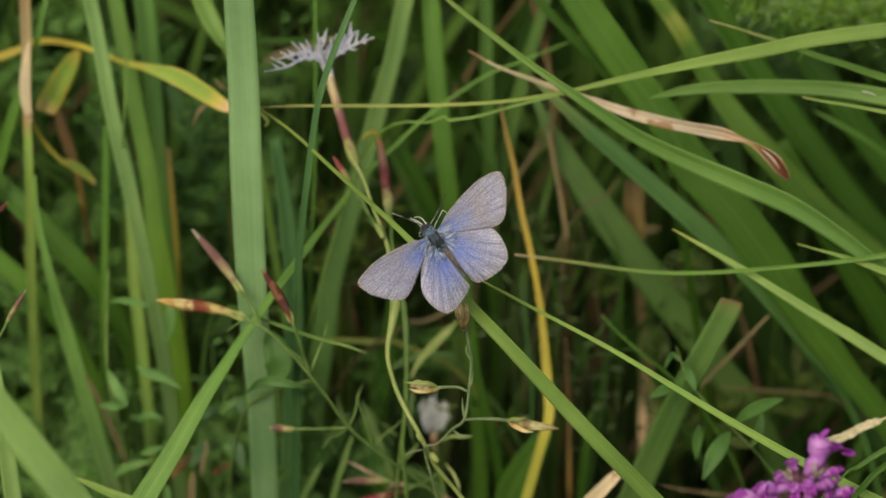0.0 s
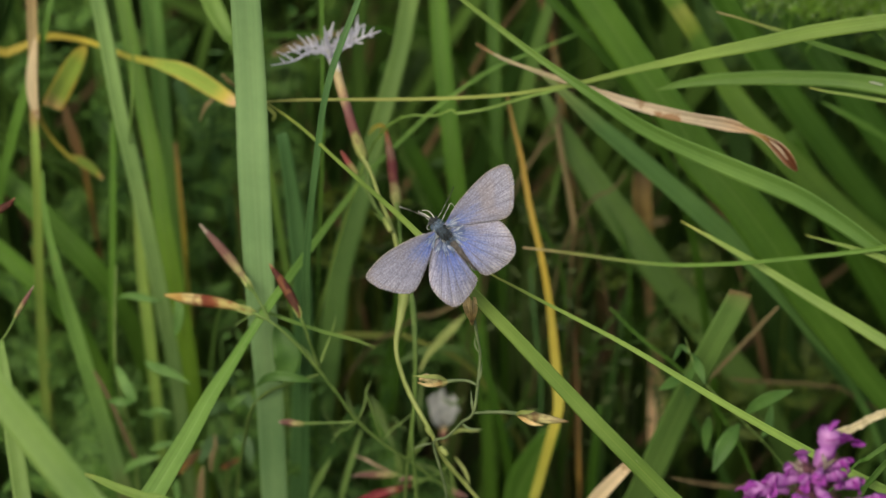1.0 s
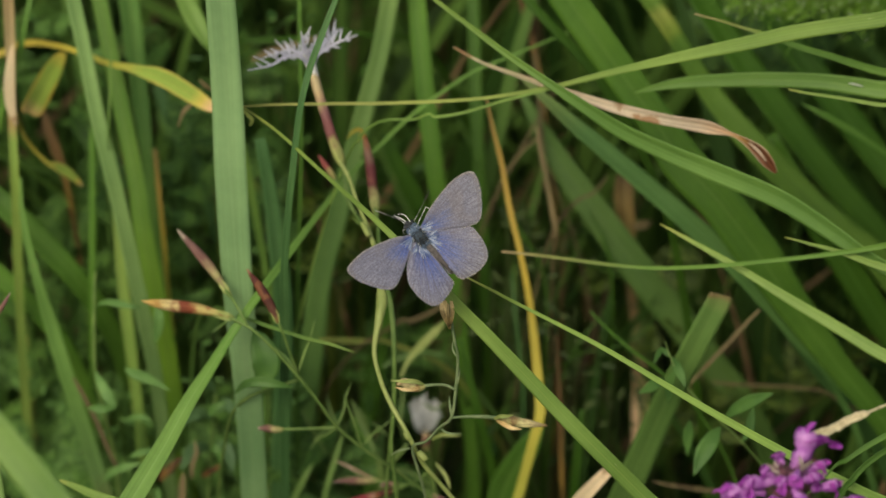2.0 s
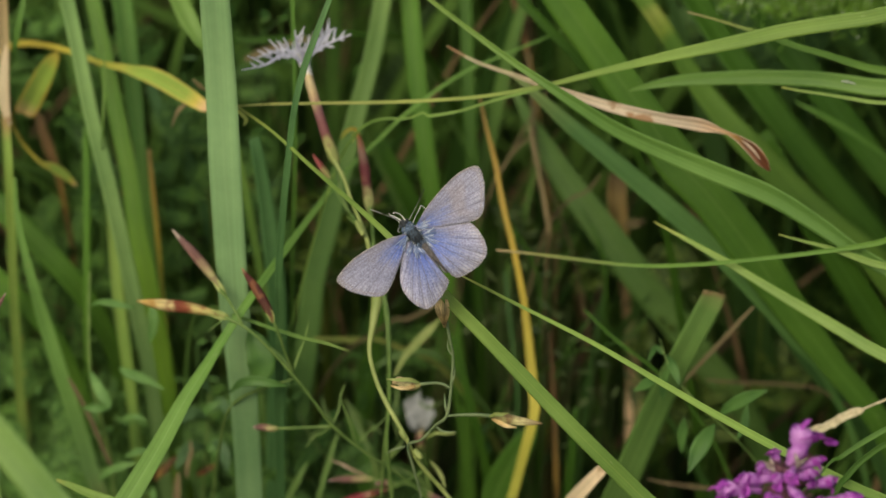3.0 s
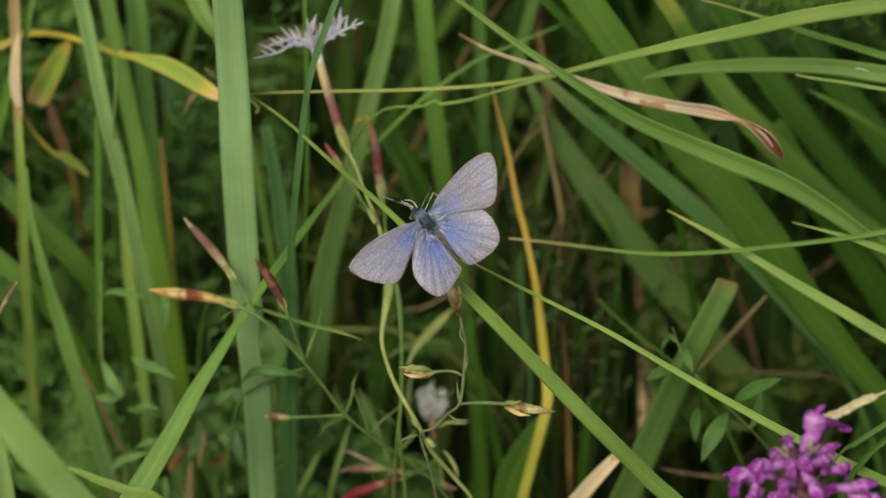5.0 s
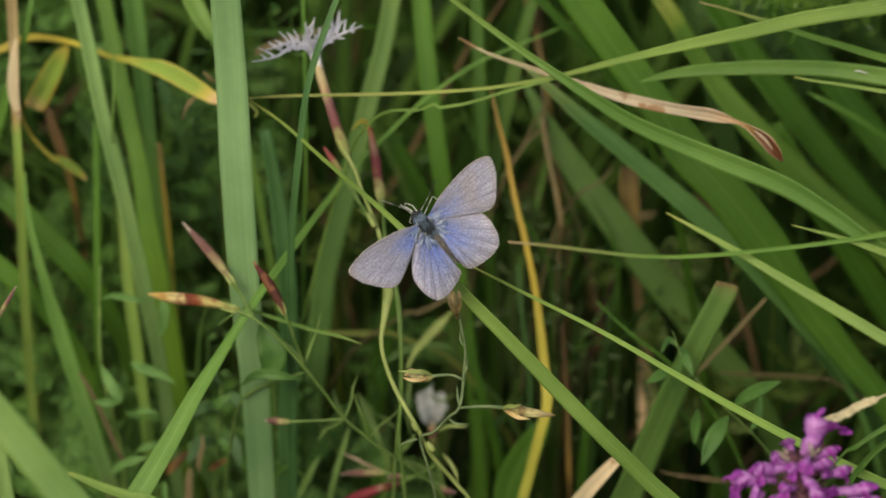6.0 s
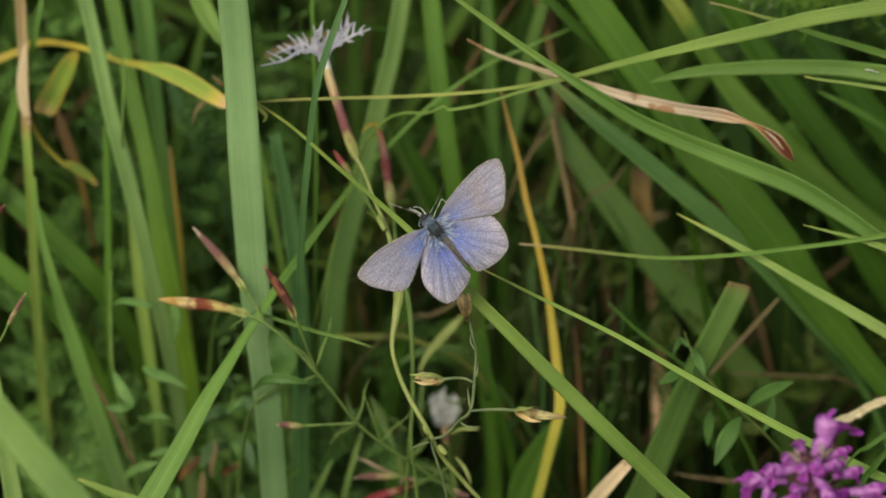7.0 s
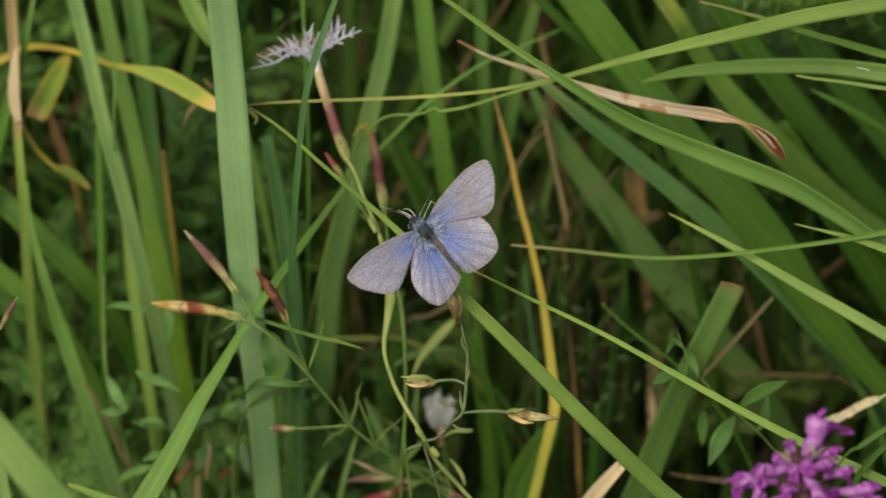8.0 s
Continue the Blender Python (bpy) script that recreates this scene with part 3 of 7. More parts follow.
blade([(-71.0, 13.3, 112, 0.69), (-73.3, 15.6, 110, 2.08), (-75.7, 17.1, 108, 2.07), (-77.6, 18.0, 106, 0.92), (-80.8, 21.6, 104, 0.80), (-82.6, 25.0, 103, 0.69), (-83.0, 27.7, 100, 0.68)],
      "yellow", "twisted yellowing leaf strip hanging low", roll=20, turn=50, root=False)
blade([(-44.5, 33.0, 72, 0.33), (-43.6, 32.2, 73, 0.88), (-42.8, 31.3, 74, 1.10), (-41.9, 30.5, 76, 0.66)],
      "straw", "small curled dry leaf scrap", root=False, rib=False, roll=30, turn=60, name="dry_leaf", category="dry leaf")
blade([(-46.5, 28.5, 80, 0.78), (-48.0, 27.4, 82, 1.12), (-48.9, 26.1, 84, 0.67), (-49.7, 24.3, 86, 0.34)],
      "straw", "small dry leaf scrap dangling from a yellow leaf", root=False, rib=False, roll=20, turn=40, name="dry_leaf", category="dry leaf")
blade([(-62.6, 39.8, 84, 0.34), (-62.9, 33.7, 85, 0.45), (-63.4, 23.1, 86, 0.45), (-64.6, 17.2, 100, 0.46), (-66.2, 7.1, 116, 0.46)],
      "bright", "hair-thin green stalk in front of broad blades", fold=0.4)
blade([(-56.8, 20.9, 120, 0.93), (-56.2, 13.0, 121, 1.05), (-55.4, 2.5, 123, 1.17), (-55.0, -6.9, 127, 0.94), (-54.3, -18.8, 134, 0.95)],
      "gold", "tan dry grass stalk among green blades")
blade([(35.0, 45.9, 104, 0.34), (24.6, 41.4, 100, 0.46), (14.7, 37.4, 98, 0.57), (7.5, 34.2, 97, 0.68), (-2.7, 27.0, 94, 0.79), (-9.5, 20.6, 90, 0.90), (-15.5, 14.6, 84, 1.01), (-20.4, 8.4, 76, 1.22), (-26.1, 0.4, 65, 1.53), (-32.9, -9.3, 53, 1.83), (-38.0, -16.8, 50, 1.93), (-41.5, -22.5, 47, 2.56), (-45.6, -29.1, 42, 3.29), (-49.7, -36.8, 36, 4.00), (-54.5, -44.9, 30, 4.71), (-57.1, -49.3, 26, 4.89), (-59.6, -54.9, 24, 4.88)],
      "slanting", "long green grass blade slanting across the sward", roll=14)
blade([(-80.3, -13.4, -80, 4.49), (-76.4, -18.1, -80, 5.57), (-72.5, -22.6, -82, 6.00), (-65.7, -31.1, -82, 6.27), (-59.0, -39.5, -82, 6.45), (-52.3, -47.9, -82, 6.45)],
      "soft", "broad pale green grass blade standing before the clump", roll=10)
blade([(-77.0, -16.3, -30, 1.16), (-76.0, -23.0, -32, 2.50), (-74.7, -32.6, -32, 3.27), (-73.3, -42.3, -32, 3.47), (-72.4, -50.0, -32, 3.47)],
      "soft", "pale green grass blade close to the clump's edge", roll=-12)
blade([(-63.6, -39.7, -20, 0.44), (-61.2, -40.7, -20, 1.22), (-57.8, -42.2, -20, 1.66), (-53.4, -43.8, -20, 1.89), (-48.0, -45.7, -20, 1.89)],
      "lime", "bright green grass shoot low in front")
blade([(-13.5, 52.4, 30, 0.63), (-16.1, 46.8, 31, 1.05), (-19.0, 39.7, 32, 1.36), (-21.5, 33.2, 33, 1.47), (-23.6, 25.2, 35, 1.37), (-25.3, 13.7, 40, 1.48), (-26.4, 5.9, 45, 1.49), (-27.5, -4.4, 52, 1.72), (-27.8, -15.1, 60, 1.95), (-28.4, -28.5, 70, 1.98), (-29.1, -49.1, 84, 2.01)],
      "blue", "thin blue-green grass blade arching upright", fold=0.35, roll=10)
blade([(-33.2, 21.7, 81, 2.45), (-32.7, 18.5, 82, 2.79), (-31.8, 12.4, 85, 3.13), (-30.7, 2.4, 90, 3.83), (-29.9, -9.0, 96, 4.31), (-30.2, -23.9, 104, 4.35), (-31.2, -39.2, 112, 4.28), (-32.0, -53.5, 120, 4.20)],
      "blue", "blue-green grass blade with a cut-off tip", roll=-10)
blade([(-25.6, 55.0, 86, 0.67), (-25.5, 49.5, 87, 0.79), (-25.4, 32.7, 89, 0.79), (-25.6, 17.0, 92, 0.79), (-26.7, -3.3, 99, 0.80), (-27.5, -22.9, 108, 0.81)],
      "fresh", "thin pale grass stalk standing upright", fold=0.4)
blade([(-5.3, 57.9, 112, 3.93), (-7.8, 51.0, 113, 4.17), (-10.2, 39.5, 115, 4.17), (-14.5, 24.5, 117, 4.42), (-19.7, 6.0, 121, 5.14), (-23.3, -6.9, 125, 5.28), (-24.9, -18.8, 130, 5.54), (-27.6, -38.0, 138, 4.76), (-29.9, -55.1, 146, 4.32)],
      "dimmed_foot", "wide green grass blade standing further back", roll=-8)
blade([(-3.4, 58.3, 118, 4.19), (-2.6, 51.4, 119, 4.31), (-1.2, 34.0, 121, 4.44), (0.7, 16.5, 124, 4.34), (2.6, 1.3, 130, 4.25), (5.0, -14.1, 136, 4.04), (7.3, -38.3, 146, 3.36)],
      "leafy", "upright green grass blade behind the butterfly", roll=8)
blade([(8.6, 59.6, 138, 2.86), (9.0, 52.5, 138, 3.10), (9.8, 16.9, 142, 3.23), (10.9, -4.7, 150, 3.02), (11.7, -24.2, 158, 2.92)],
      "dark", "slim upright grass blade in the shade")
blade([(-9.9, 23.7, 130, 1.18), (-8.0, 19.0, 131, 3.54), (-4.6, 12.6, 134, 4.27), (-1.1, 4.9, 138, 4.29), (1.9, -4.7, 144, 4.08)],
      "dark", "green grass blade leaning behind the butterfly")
blade([(-35.2, 27.0, 55, 0.43), (-28.1, 21.8, 44, 0.64), (-19.2, 13.7, 28, 0.83), (-9.6, 5.1, 10, 1.12), (-4.5, 0.1, 6, 1.52), (0.6, -5.4, 6, 2.03), (5.0, -10.3, 7, 2.33), (7.4, -12.9, 8, 2.54), (11.7, -17.4, 9, 2.75), (21.9, -28.4, 12, 3.17), (26.6, -33.4, 13, 3.27), (32.3, -39.3, 15, 3.38), (38.3, -45.5, 18, 3.50), (47.0, -54.6, 21, 3.51)],
      "lime", "slender grass blade the butterfly sits on", roll=12, fold=0.1)
blade([(6.5, -5.5, 26, 0.28), (12.0, -8.4, 24, 0.56), (17.2, -11.2, 22, 0.69), (30.5, -18.2, 18, 0.96), (42.6, -25.5, 14, 1.24), (52.6, -31.5, 10, 1.50), (64.3, -38.1, 4, 1.76), (75.8, -44.0, -2, 2.02), (86.4, -49.8, -6, 2.00)],
      "lime", "slender yellow-green grass blade lying across the sward", roll=14, fold=0.1)
curled = blade([(5.0, 38.4, 66, 0.33), (10.5, 35.3, 65, 0.55), (17.0, 32.8, 64, 0.87), (24.4, 30.1, 61, 1.20), (29.5, 28.3, 59, 1.52), (34.6, 26.4, 57, 2.16), (41.3, 24.5, 55, 2.48), (47.4, 23.2, 54, 2.37), (53.1, 22.1, 53, 2.69), (56.8, 20.9, 52, 1.08), (58.3, 20.3, 52, 0.86), (60.3, 19.2, 52, 1.51), (62.8, 17.3, 52, 2.58), (64.5, 15.2, 52, 2.37), (65.9, 13.2, 53, 0.54)],
      "dry", "curled dry cream and brown leaf hanging in the grass", roll=-10, turn=35, fold=0.5, root=False, name="dry_leaf", category="dry leaf")
blade([(-35.5, 27.0, 54, 0.24), (-28.6, 27.3, 54, 0.49), (-19.8, 27.3, 53, 0.61), (-4.8, 27.3, 52, 0.73), (10.3, 27.9, 50, 0.73), (23.1, 29.7, 47, 0.97), (32.5, 31.8, 45, 1.33), (41.0, 33.6, 43, 1.81), (49.1, 35.2, 41, 2.41), (59.3, 37.1, 39, 3.00), (69.3, 39.1, 37, 3.23), (82.5, 40.8, 35, 3.34), (94.1, 41.8, 33, 3.33)],
      "level", "long thin grass blade lying level, tapering to a tip", roll=6, fold=0.06)
blade([(96.1, 42.7, 50, 0.73), (84.2, 41.6, 51, 0.73), (70.5, 39.6, 52, 0.73), (58.8, 37.5, 53, 0.73), (42.7, 34.1, 54, 0.73), (29.7, 31.2, 55, 0.73), (21.1, 29.2, 55, 0.61), (13.5, 27.3, 55, 0.61), (7.0, 25.5, 56, 0.61), (1.6, 24.7, 57, 0.61), (-1.7, 24.6, 58, 0.49)],
      "lime", "thin grass blade with a dry tan tip", roll=0, fold=0.3)
arched = blade([(39.8, 29.1, 62, 0.33), (44.7, 30.2, 61, 1.74), (50.6, 30.9, 60, 2.61), (60.8, 31.2, 59, 3.15), (71.1, 30.9, 58, 3.36), (77.5, 30.3, 57, 3.57), (84.7, 29.0, 56, 3.89), (96.6, 26.4, 54, 3.88)],
      "bright", "broad grass blade arching level to the side", roll=8)
blade([(68.2, 28.9, 50, 0.32), (71.4, 28.2, 50, 0.54), (76.7, 27.3, 49, 0.64), (83.9, 25.9, 48, 0.86), (95.6, 23.4, 46, 0.85)],
      "lime", "bright narrow grass edge under a broad blade", roll=0)
blade([(51.0, 43.7, 56, 0.25), (55.7, 42.4, 56, 0.37), (60.0, 41.0, 56, 0.61), (64.8, 39.5, 56, 0.98), (70.8, 37.2, 56, 1.23), (77.4, 35.1, 56, 1.47), (84.7, 32.7, 56, 1.72), (96.7, 29.0, 56, 1.72)],
      "tip", "fine pointed grass blade crossing behind another", roll=10)
blade([(22.4, 56.5, 74, 7.40), (26.5, 49.4, 76, 7.64), (32.3, 41.2, 78, 7.77), (37.4, 34.1, 80, 7.79), (43.8, 25.2, 82, 7.92), (49.7, 16.3, 84, 9.63), (57.0, 8.3, 86, 9.39), (64.8, -1.9, 90, 9.70), (72.0, -12.3, 95, 7.81), (81.7, -25.0, 102, 5.90), (92.9, -39.1, 110, 5.63)],
      "leafy", "wide bright green grass blade slanting down", roll=8, fold=0.14)
blade([(-1.5, 50.4, 50, 0.49), (1.4, 46.9, 49, 0.85), (8.6, 41.1, 48, 1.09), (15.6, 35.6, 46, 1.45), (23.0, 30.3, 44, 1.81), (29.3, 26.0, 44, 2.54), (36.8, 21.2, 45, 3.14), (45.4, 17.1, 46, 3.75), (55.1, 13.0, 46, 4.24), (65.7, 8.4, 46, 4.12), (74.2, 3.0, 46, 3.63), (81.7, -2.5, 46, 3.03), (94.4, -11.5, 46, 2.91)],
      "dull", "folded green grass blade with a pale upper edge", roll=24, fold=0.3)
blade([(17.3, 33.9, 80, 0.76), (22.2, 29.4, 80, 2.02), (28.3, 23.8, 82, 3.29), (35.0, 18.2, 84, 3.93), (42.9, 11.5, 87, 4.33), (50.8, 4.7, 90, 4.73), (58.8, -2.4, 94, 4.88), (66.9, -11.6, 98, 3.61), (74.0, -20.3, 103, 2.34), (81.4, -29.1, 110, 1.57)],
      "slate", "grey-green grass blade lying beneath brighter ones", roll=-12, fold=0.22)
blade([(19.3, 31.3, 132, 1.60), (23.9, 22.4, 133, 4.33), (29.8, 12.9, 134, 6.40), (36.8, 3.3, 135, 7.32), (43.8, -6.2, 137, 7.79), (51.6, -15.9, 140, 7.59), (59.4, -26.2, 144, 6.94), (66.8, -35.5, 149, 6.04)],
      "back", "soft green grass blade leaning far back", roll=10)
blade([(38.6, 57.5, 106, 3.78), (43.0, 51.8, 107, 3.78), (48.3, 44.5, 108, 4.05), (52.4, 37.7, 110, 4.32), (56.8, 31.1, 112, 4.98), (61.8, 24.7, 113, 5.78), (66.8, 19.2, 114, 6.31), (72.1, 13.7, 116, 6.59), (78.0, 7.8, 118, 6.60), (85.0, 1.6, 120, 6.62), (93.5, -5.7, 124, 6.38)],
      "spotted", "green grass blade with yellow blotches", roll=-10)
blade([(16.4, 54.2, 90, 1.80), (19.0, 49.7, 90, 2.03), (24.9, 43.2, 91, 2.14), (31.2, 36.5, 93, 2.15), (37.0, 28.5, 96, 2.04), (42.8, 18.3, 100, 1.82)],
      "dark", "narrow olive grass blade in the shade", roll=20)
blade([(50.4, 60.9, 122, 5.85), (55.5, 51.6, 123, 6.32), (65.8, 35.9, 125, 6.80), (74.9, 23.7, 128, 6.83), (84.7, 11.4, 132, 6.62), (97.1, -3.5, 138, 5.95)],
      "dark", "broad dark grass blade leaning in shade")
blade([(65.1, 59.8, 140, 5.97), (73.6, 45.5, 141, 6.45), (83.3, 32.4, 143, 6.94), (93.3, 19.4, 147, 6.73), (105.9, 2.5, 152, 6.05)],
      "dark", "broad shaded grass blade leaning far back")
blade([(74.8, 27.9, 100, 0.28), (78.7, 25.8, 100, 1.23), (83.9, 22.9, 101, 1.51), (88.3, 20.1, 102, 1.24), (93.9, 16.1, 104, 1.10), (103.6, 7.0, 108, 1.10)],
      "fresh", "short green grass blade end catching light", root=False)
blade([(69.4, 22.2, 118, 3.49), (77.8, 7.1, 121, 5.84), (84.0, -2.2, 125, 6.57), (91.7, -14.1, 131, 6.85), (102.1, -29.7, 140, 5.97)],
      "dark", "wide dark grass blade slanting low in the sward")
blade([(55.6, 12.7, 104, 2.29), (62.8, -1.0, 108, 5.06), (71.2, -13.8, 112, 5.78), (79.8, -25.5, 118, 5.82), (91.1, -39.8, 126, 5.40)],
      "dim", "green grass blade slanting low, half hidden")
blade([(43.8, 3.8, 54, 0.22), (49.1, 0.8, 53, 0.86), (56.1, -3.3, 52, 1.40), (59.7, -5.5, 51, 1.62), (67.8, -10.7, 49, 2.15), (75.3, -15.3, 47, 2.47), (82.3, -19.8, 45, 2.66), (95.1, -28.2, 42, 2.77)],
      "lime", "yellow-green grass blade with a fine pointed tip", roll=4, fold=0.1)
blade([(13.8, -1.1, 62, 0.33), (19.1, -1.7, 60, 0.54), (24.3, -2.4, 58, 0.65), (39.5, -4.4, 54, 0.75), (52.1, -4.4, 50, 0.86), (65.7, -3.3, 46, 0.96), (76.2, -2.2, 44, 1.06), (84.6, -1.0, 43, 1.28), (94.9, 1.0, 40, 1.27)],
      "tip", "hair-thin grass blade arching level", roll=0, fold=0.3)
blade([(66.9, 1.0, 47, 0.21), (71.1, -0.2, 46, 0.53), (76.3, -1.7, 45, 0.96), (83.5, -4.4, 44, 1.49), (95.1, -8.9, 42, 1.70)],
      "lime", "fine grass tip slanting down", roll=0, fold=0.3)
blade([(55.8, -9.9, 63, 5.12), (55.0, -11.9, 64, 5.46), (50.9, -19.8, 68, 5.59), (46.1, -29.8, 76, 5.98), (41.8, -40.1, 84, 6.37), (37.5, -50.7, 92, 6.66), (33.4, -60.1, 98, 6.48)],
      "torn", "broad grass blade with a torn brown upper end", roll=-10, fold=0.1)
blade([(65.2, -13.2, 92, 0.45), (61.8, -16.9, 94, 0.79), (57.5, -21.7, 97, 0.91), (53.7, -25.9, 100, 0.80), (47.7, -33.2, 106, 0.80)],
      "straw", "thin dry brown stalk leaning behind a broad blade", fold=0.4)
blade([(31.1, -13.0, 78, 0.39), (35.1, -17.1, 79, 0.50), (39.6, -21.0, 80, 0.61), (44.4, -24.7, 82, 0.61), (51.1, -31.3, 86, 0.62)],
      "fresh", "thin green grass stalk", fold=0.4)
blade([(35.2, -42.4, 68, 1.32), (33.6, -44.1, 69, 2.42), (30.9, -46.9, 70, 2.97), (27.7, -50.6, 72, 3.31), (23.9, -56.4, 76, 3.32)],
      "cream", "broken dry straw lying low in the sward", roll=10, fold=0.3)
blade([(40.5, 14.7, 142, 4.07), (40.4, 11.7, 142, 4.61), (40.4, 8.7, 142, 4.61), (40.8, 5.1, 143, 4.35), (41.1, 3.2, 143, 4.21), (41.1, 0.4, 144, 3.26), (41.3, -2.0, 146, 2.73), (41.8, -6.8, 150, 2.19), (42.8, -16.6, 154, 2.20), (43.5, -23.9, 156, 3.03), (43.9, -29.9, 156, 3.86), (43.7, -36.0, 157, 3.86), (43.2, -43.4, 160, 2.49), (42.5, -55.8, 164, 2.22)],
      "reed", "dead tan reed stalk standing deep in the shade", roll=0, fold=0.6)
blade([(41.9, 3.8, 138, 0.81), (43.4, 4.1, 138, 2.30), (44.7, 4.3, 138, 2.03), (46.2, 4.8, 139, 0.54)],
      "husk", "short brown sheath scrap at a reed's joint", root=False, name="dry_leaf", category="dry leaf")
blade([(11.4, 29.7, 98, 0.45), (12.7, 23.4, 99, 0.82), (14.2, 17.2, 100, 1.09), (15.9, 7.4, 101, 1.28), (18.0, -1.9, 102, 1.28), (19.7, -11.3, 104, 1.56), (20.6, -19.4, 105, 1.93), (21.3, -27.4, 106, 2.20), (21.6, -33.7, 106, 2.30), (20.0, -40.1, 108, 2.21), (17.8, -48.4, 112, 2.22), (15.8, -56.8, 116, 2.23)],
      "gold", "bent golden-yellow dry grass stalk", roll=8, fold=0.2)
blade([(21.7, 24.1, 112, 0.57), (22.4, 18.7, 112, 0.85), (23.6, 13.1, 113, 1.04), (24.6, 7.4, 114, 1.14), (25.3, 2.7, 116, 1.14), (25.1, -0.1, 120, 0.86), (24.9, -4.2, 126, 0.77)],
      "straw", "pale dead stalk bending in the shade", fold=0.4)
blade([(18.5, 55.3, 144, 1.68), (20.5, 46.9, 145, 1.68), (22.6, 37.4, 147, 1.20), (24.3, 26.7, 150, 0.97)],
      "rust", "reddish dry stalk far back in the shade", fold=0.4)
blade([(28.0, 2.5, 154, 0.68), (27.2, -14.5, 156, 0.85), (26.2, -29.2, 162, 0.94), (25.6, -44.2, 168, 0.86)],
      "rust", "brown dry stalk low in the shade", fold=0.4)
blade([(43.6, -47.3, 96, 0.42), (47.6, -48.2, 96, 0.92), (52.7, -49.0, 97, 1.13), (57.3, -49.6, 98, 1.00), (62.5, -49.1, 100, 0.57)],
      "husk", "brown dead stalk lying low in the shade", fold=0.4)
blade([(57.0, -28.3, 116, 0.43), (62.2, -28.8, 116, 0.73), (68.0, -29.1, 116, 0.80), (75.0, -29.7, 117, 0.73), (82.1, -31.7, 118, 0.58)],
      "husk", "dead stem lying level in the shade", fold=0.4)
blade([(-14.3, -19.8, 48, 0.21), (-18.6, -18.3, 49, 0.64), (-24.1, -16.9, 51, 0.75), (-30.6, -14.8, 54, 0.75), (-36.2, -12.9, 58, 0.65), (-42.6, -11.7, 76, 0.88)],
      "dull", "thin green grass tip pointing sideways", roll=0, fold=0.3)
blade([(90.1, -30.2, -8, 1.11), (83.2, -32.7, -8, 1.11), (78, -35.3, -8, 1.11), (73.2, -38.3, -8, 0.95), (69.4, -41.3, -8, 0.40)],
      "fresh", "thin curved grass blade beside the betony", roll=10)
blade([(90.6, -33.4, -4, 1.20), (82.6, -35.9, -4, 1.20), (77.6, -38.9, -4, 1.30), (74.4, -42.1, -4, 1.30), (71.6, -46.4, -4, 1.20)],
      "fresh", "short curved grass blade beside the betony", roll=-10)
blade([(-51.6, 59.2, 98, 3.41), (-49.1, 51.3, 98, 4.09), (-46.8, 46.2, 98, 4.32), (-44.5, 41.9, 97, 2.95), (-42.6, 37.5, 96, 1.59)],
      "bright", "green grass blade hanging beside the broad blade", roll=-8)
blade([(-58.1, 35.0, 146, 2.40), (-54.6, 26.6, 147, 3.61), (-49.3, 15.8, 150, 4.10), (-45.4, 2.6, 156, 3.89)],
      "blue", "dark bluish grass blade leaning in the shade")
blade([(-99.2, 20.4, 114, 4.20), (-90.9, 13.1, 115, 5.26), (-82.2, 4.4, 116, 5.53), (-73.3, -5.4, 119, 5.29), (-67.6, -14.7, 126, 4.53), (-64.4, -25.5, 136, 4.04)],
      "leafy", "broad dark grass blade slanting behind the dry stalk", roll=-8)
blade([(-98.3, 4.2, 115, 3.68), (-91.6, -2.0, 116, 4.48), (-83.5, -9.7, 118, 4.62), (-77.3, -17.4, 122, 3.98), (-73.4, -26.4, 130, 3.75)],
      "leafy", "dark grass blade slanting low behind the dry stalk", roll=6)
blade([(-68.5, 25.1, 104, 0.39), (-68.4, 22.2, 104, 1.17), (-68.4, 13.1, 105, 1.43), (-68.7, 1.7, 107, 1.43), (-69.1, -7.5, 109, 1.31), (-69.8, -19.1, 114, 1.05)],
      "leafy", "thin green grass stalk standing before slanting blades", fold=0.4)
blade([(-18.4, -37.9, 104, 0.39), (-19.9, -42.5, 105, 1.17), (-21.7, -48.3, 107, 1.30), (-23.0, -54.2, 110, 1.31)],
      "soft", "short soft green grass blade low behind thin stems", roll=8)
blade([(-24.8, -43.7, 112, 0.39), (-26.5, -46.8, 112, 1.31), (-28.6, -50.7, 114, 1.45), (-30.2, -54.5, 116, 1.45)],
      "soft", "short soft green grass blade leaning low in the sward", roll=-8)
blade([(-21.4, 43.7, 119, 0.58), (-28.4, 41.7, 117, 1.16), (-33, 40.2, 116, 1.63), (-36.5, 38.7, 116, 1.39)],
      "straw", "tan dead leaf behind the pale flower", root=False, name="dry_leaf", category="dry leaf")
blade([(-39.0, 43.1, 122, 1.40), (-30.9, 43.1, 122, 1.64), (-21.6, 43.5, 124, 1.64), (-12.2, 44.0, 126, 1.41)],
      "dark", "green leaf blade lying level behind the flower")
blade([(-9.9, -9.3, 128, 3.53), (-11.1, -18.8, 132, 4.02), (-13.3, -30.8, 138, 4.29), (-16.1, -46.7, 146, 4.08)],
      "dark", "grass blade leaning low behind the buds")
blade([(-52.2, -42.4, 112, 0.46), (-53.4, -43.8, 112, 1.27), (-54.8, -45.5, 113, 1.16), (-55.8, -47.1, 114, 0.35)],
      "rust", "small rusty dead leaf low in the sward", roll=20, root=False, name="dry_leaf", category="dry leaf")
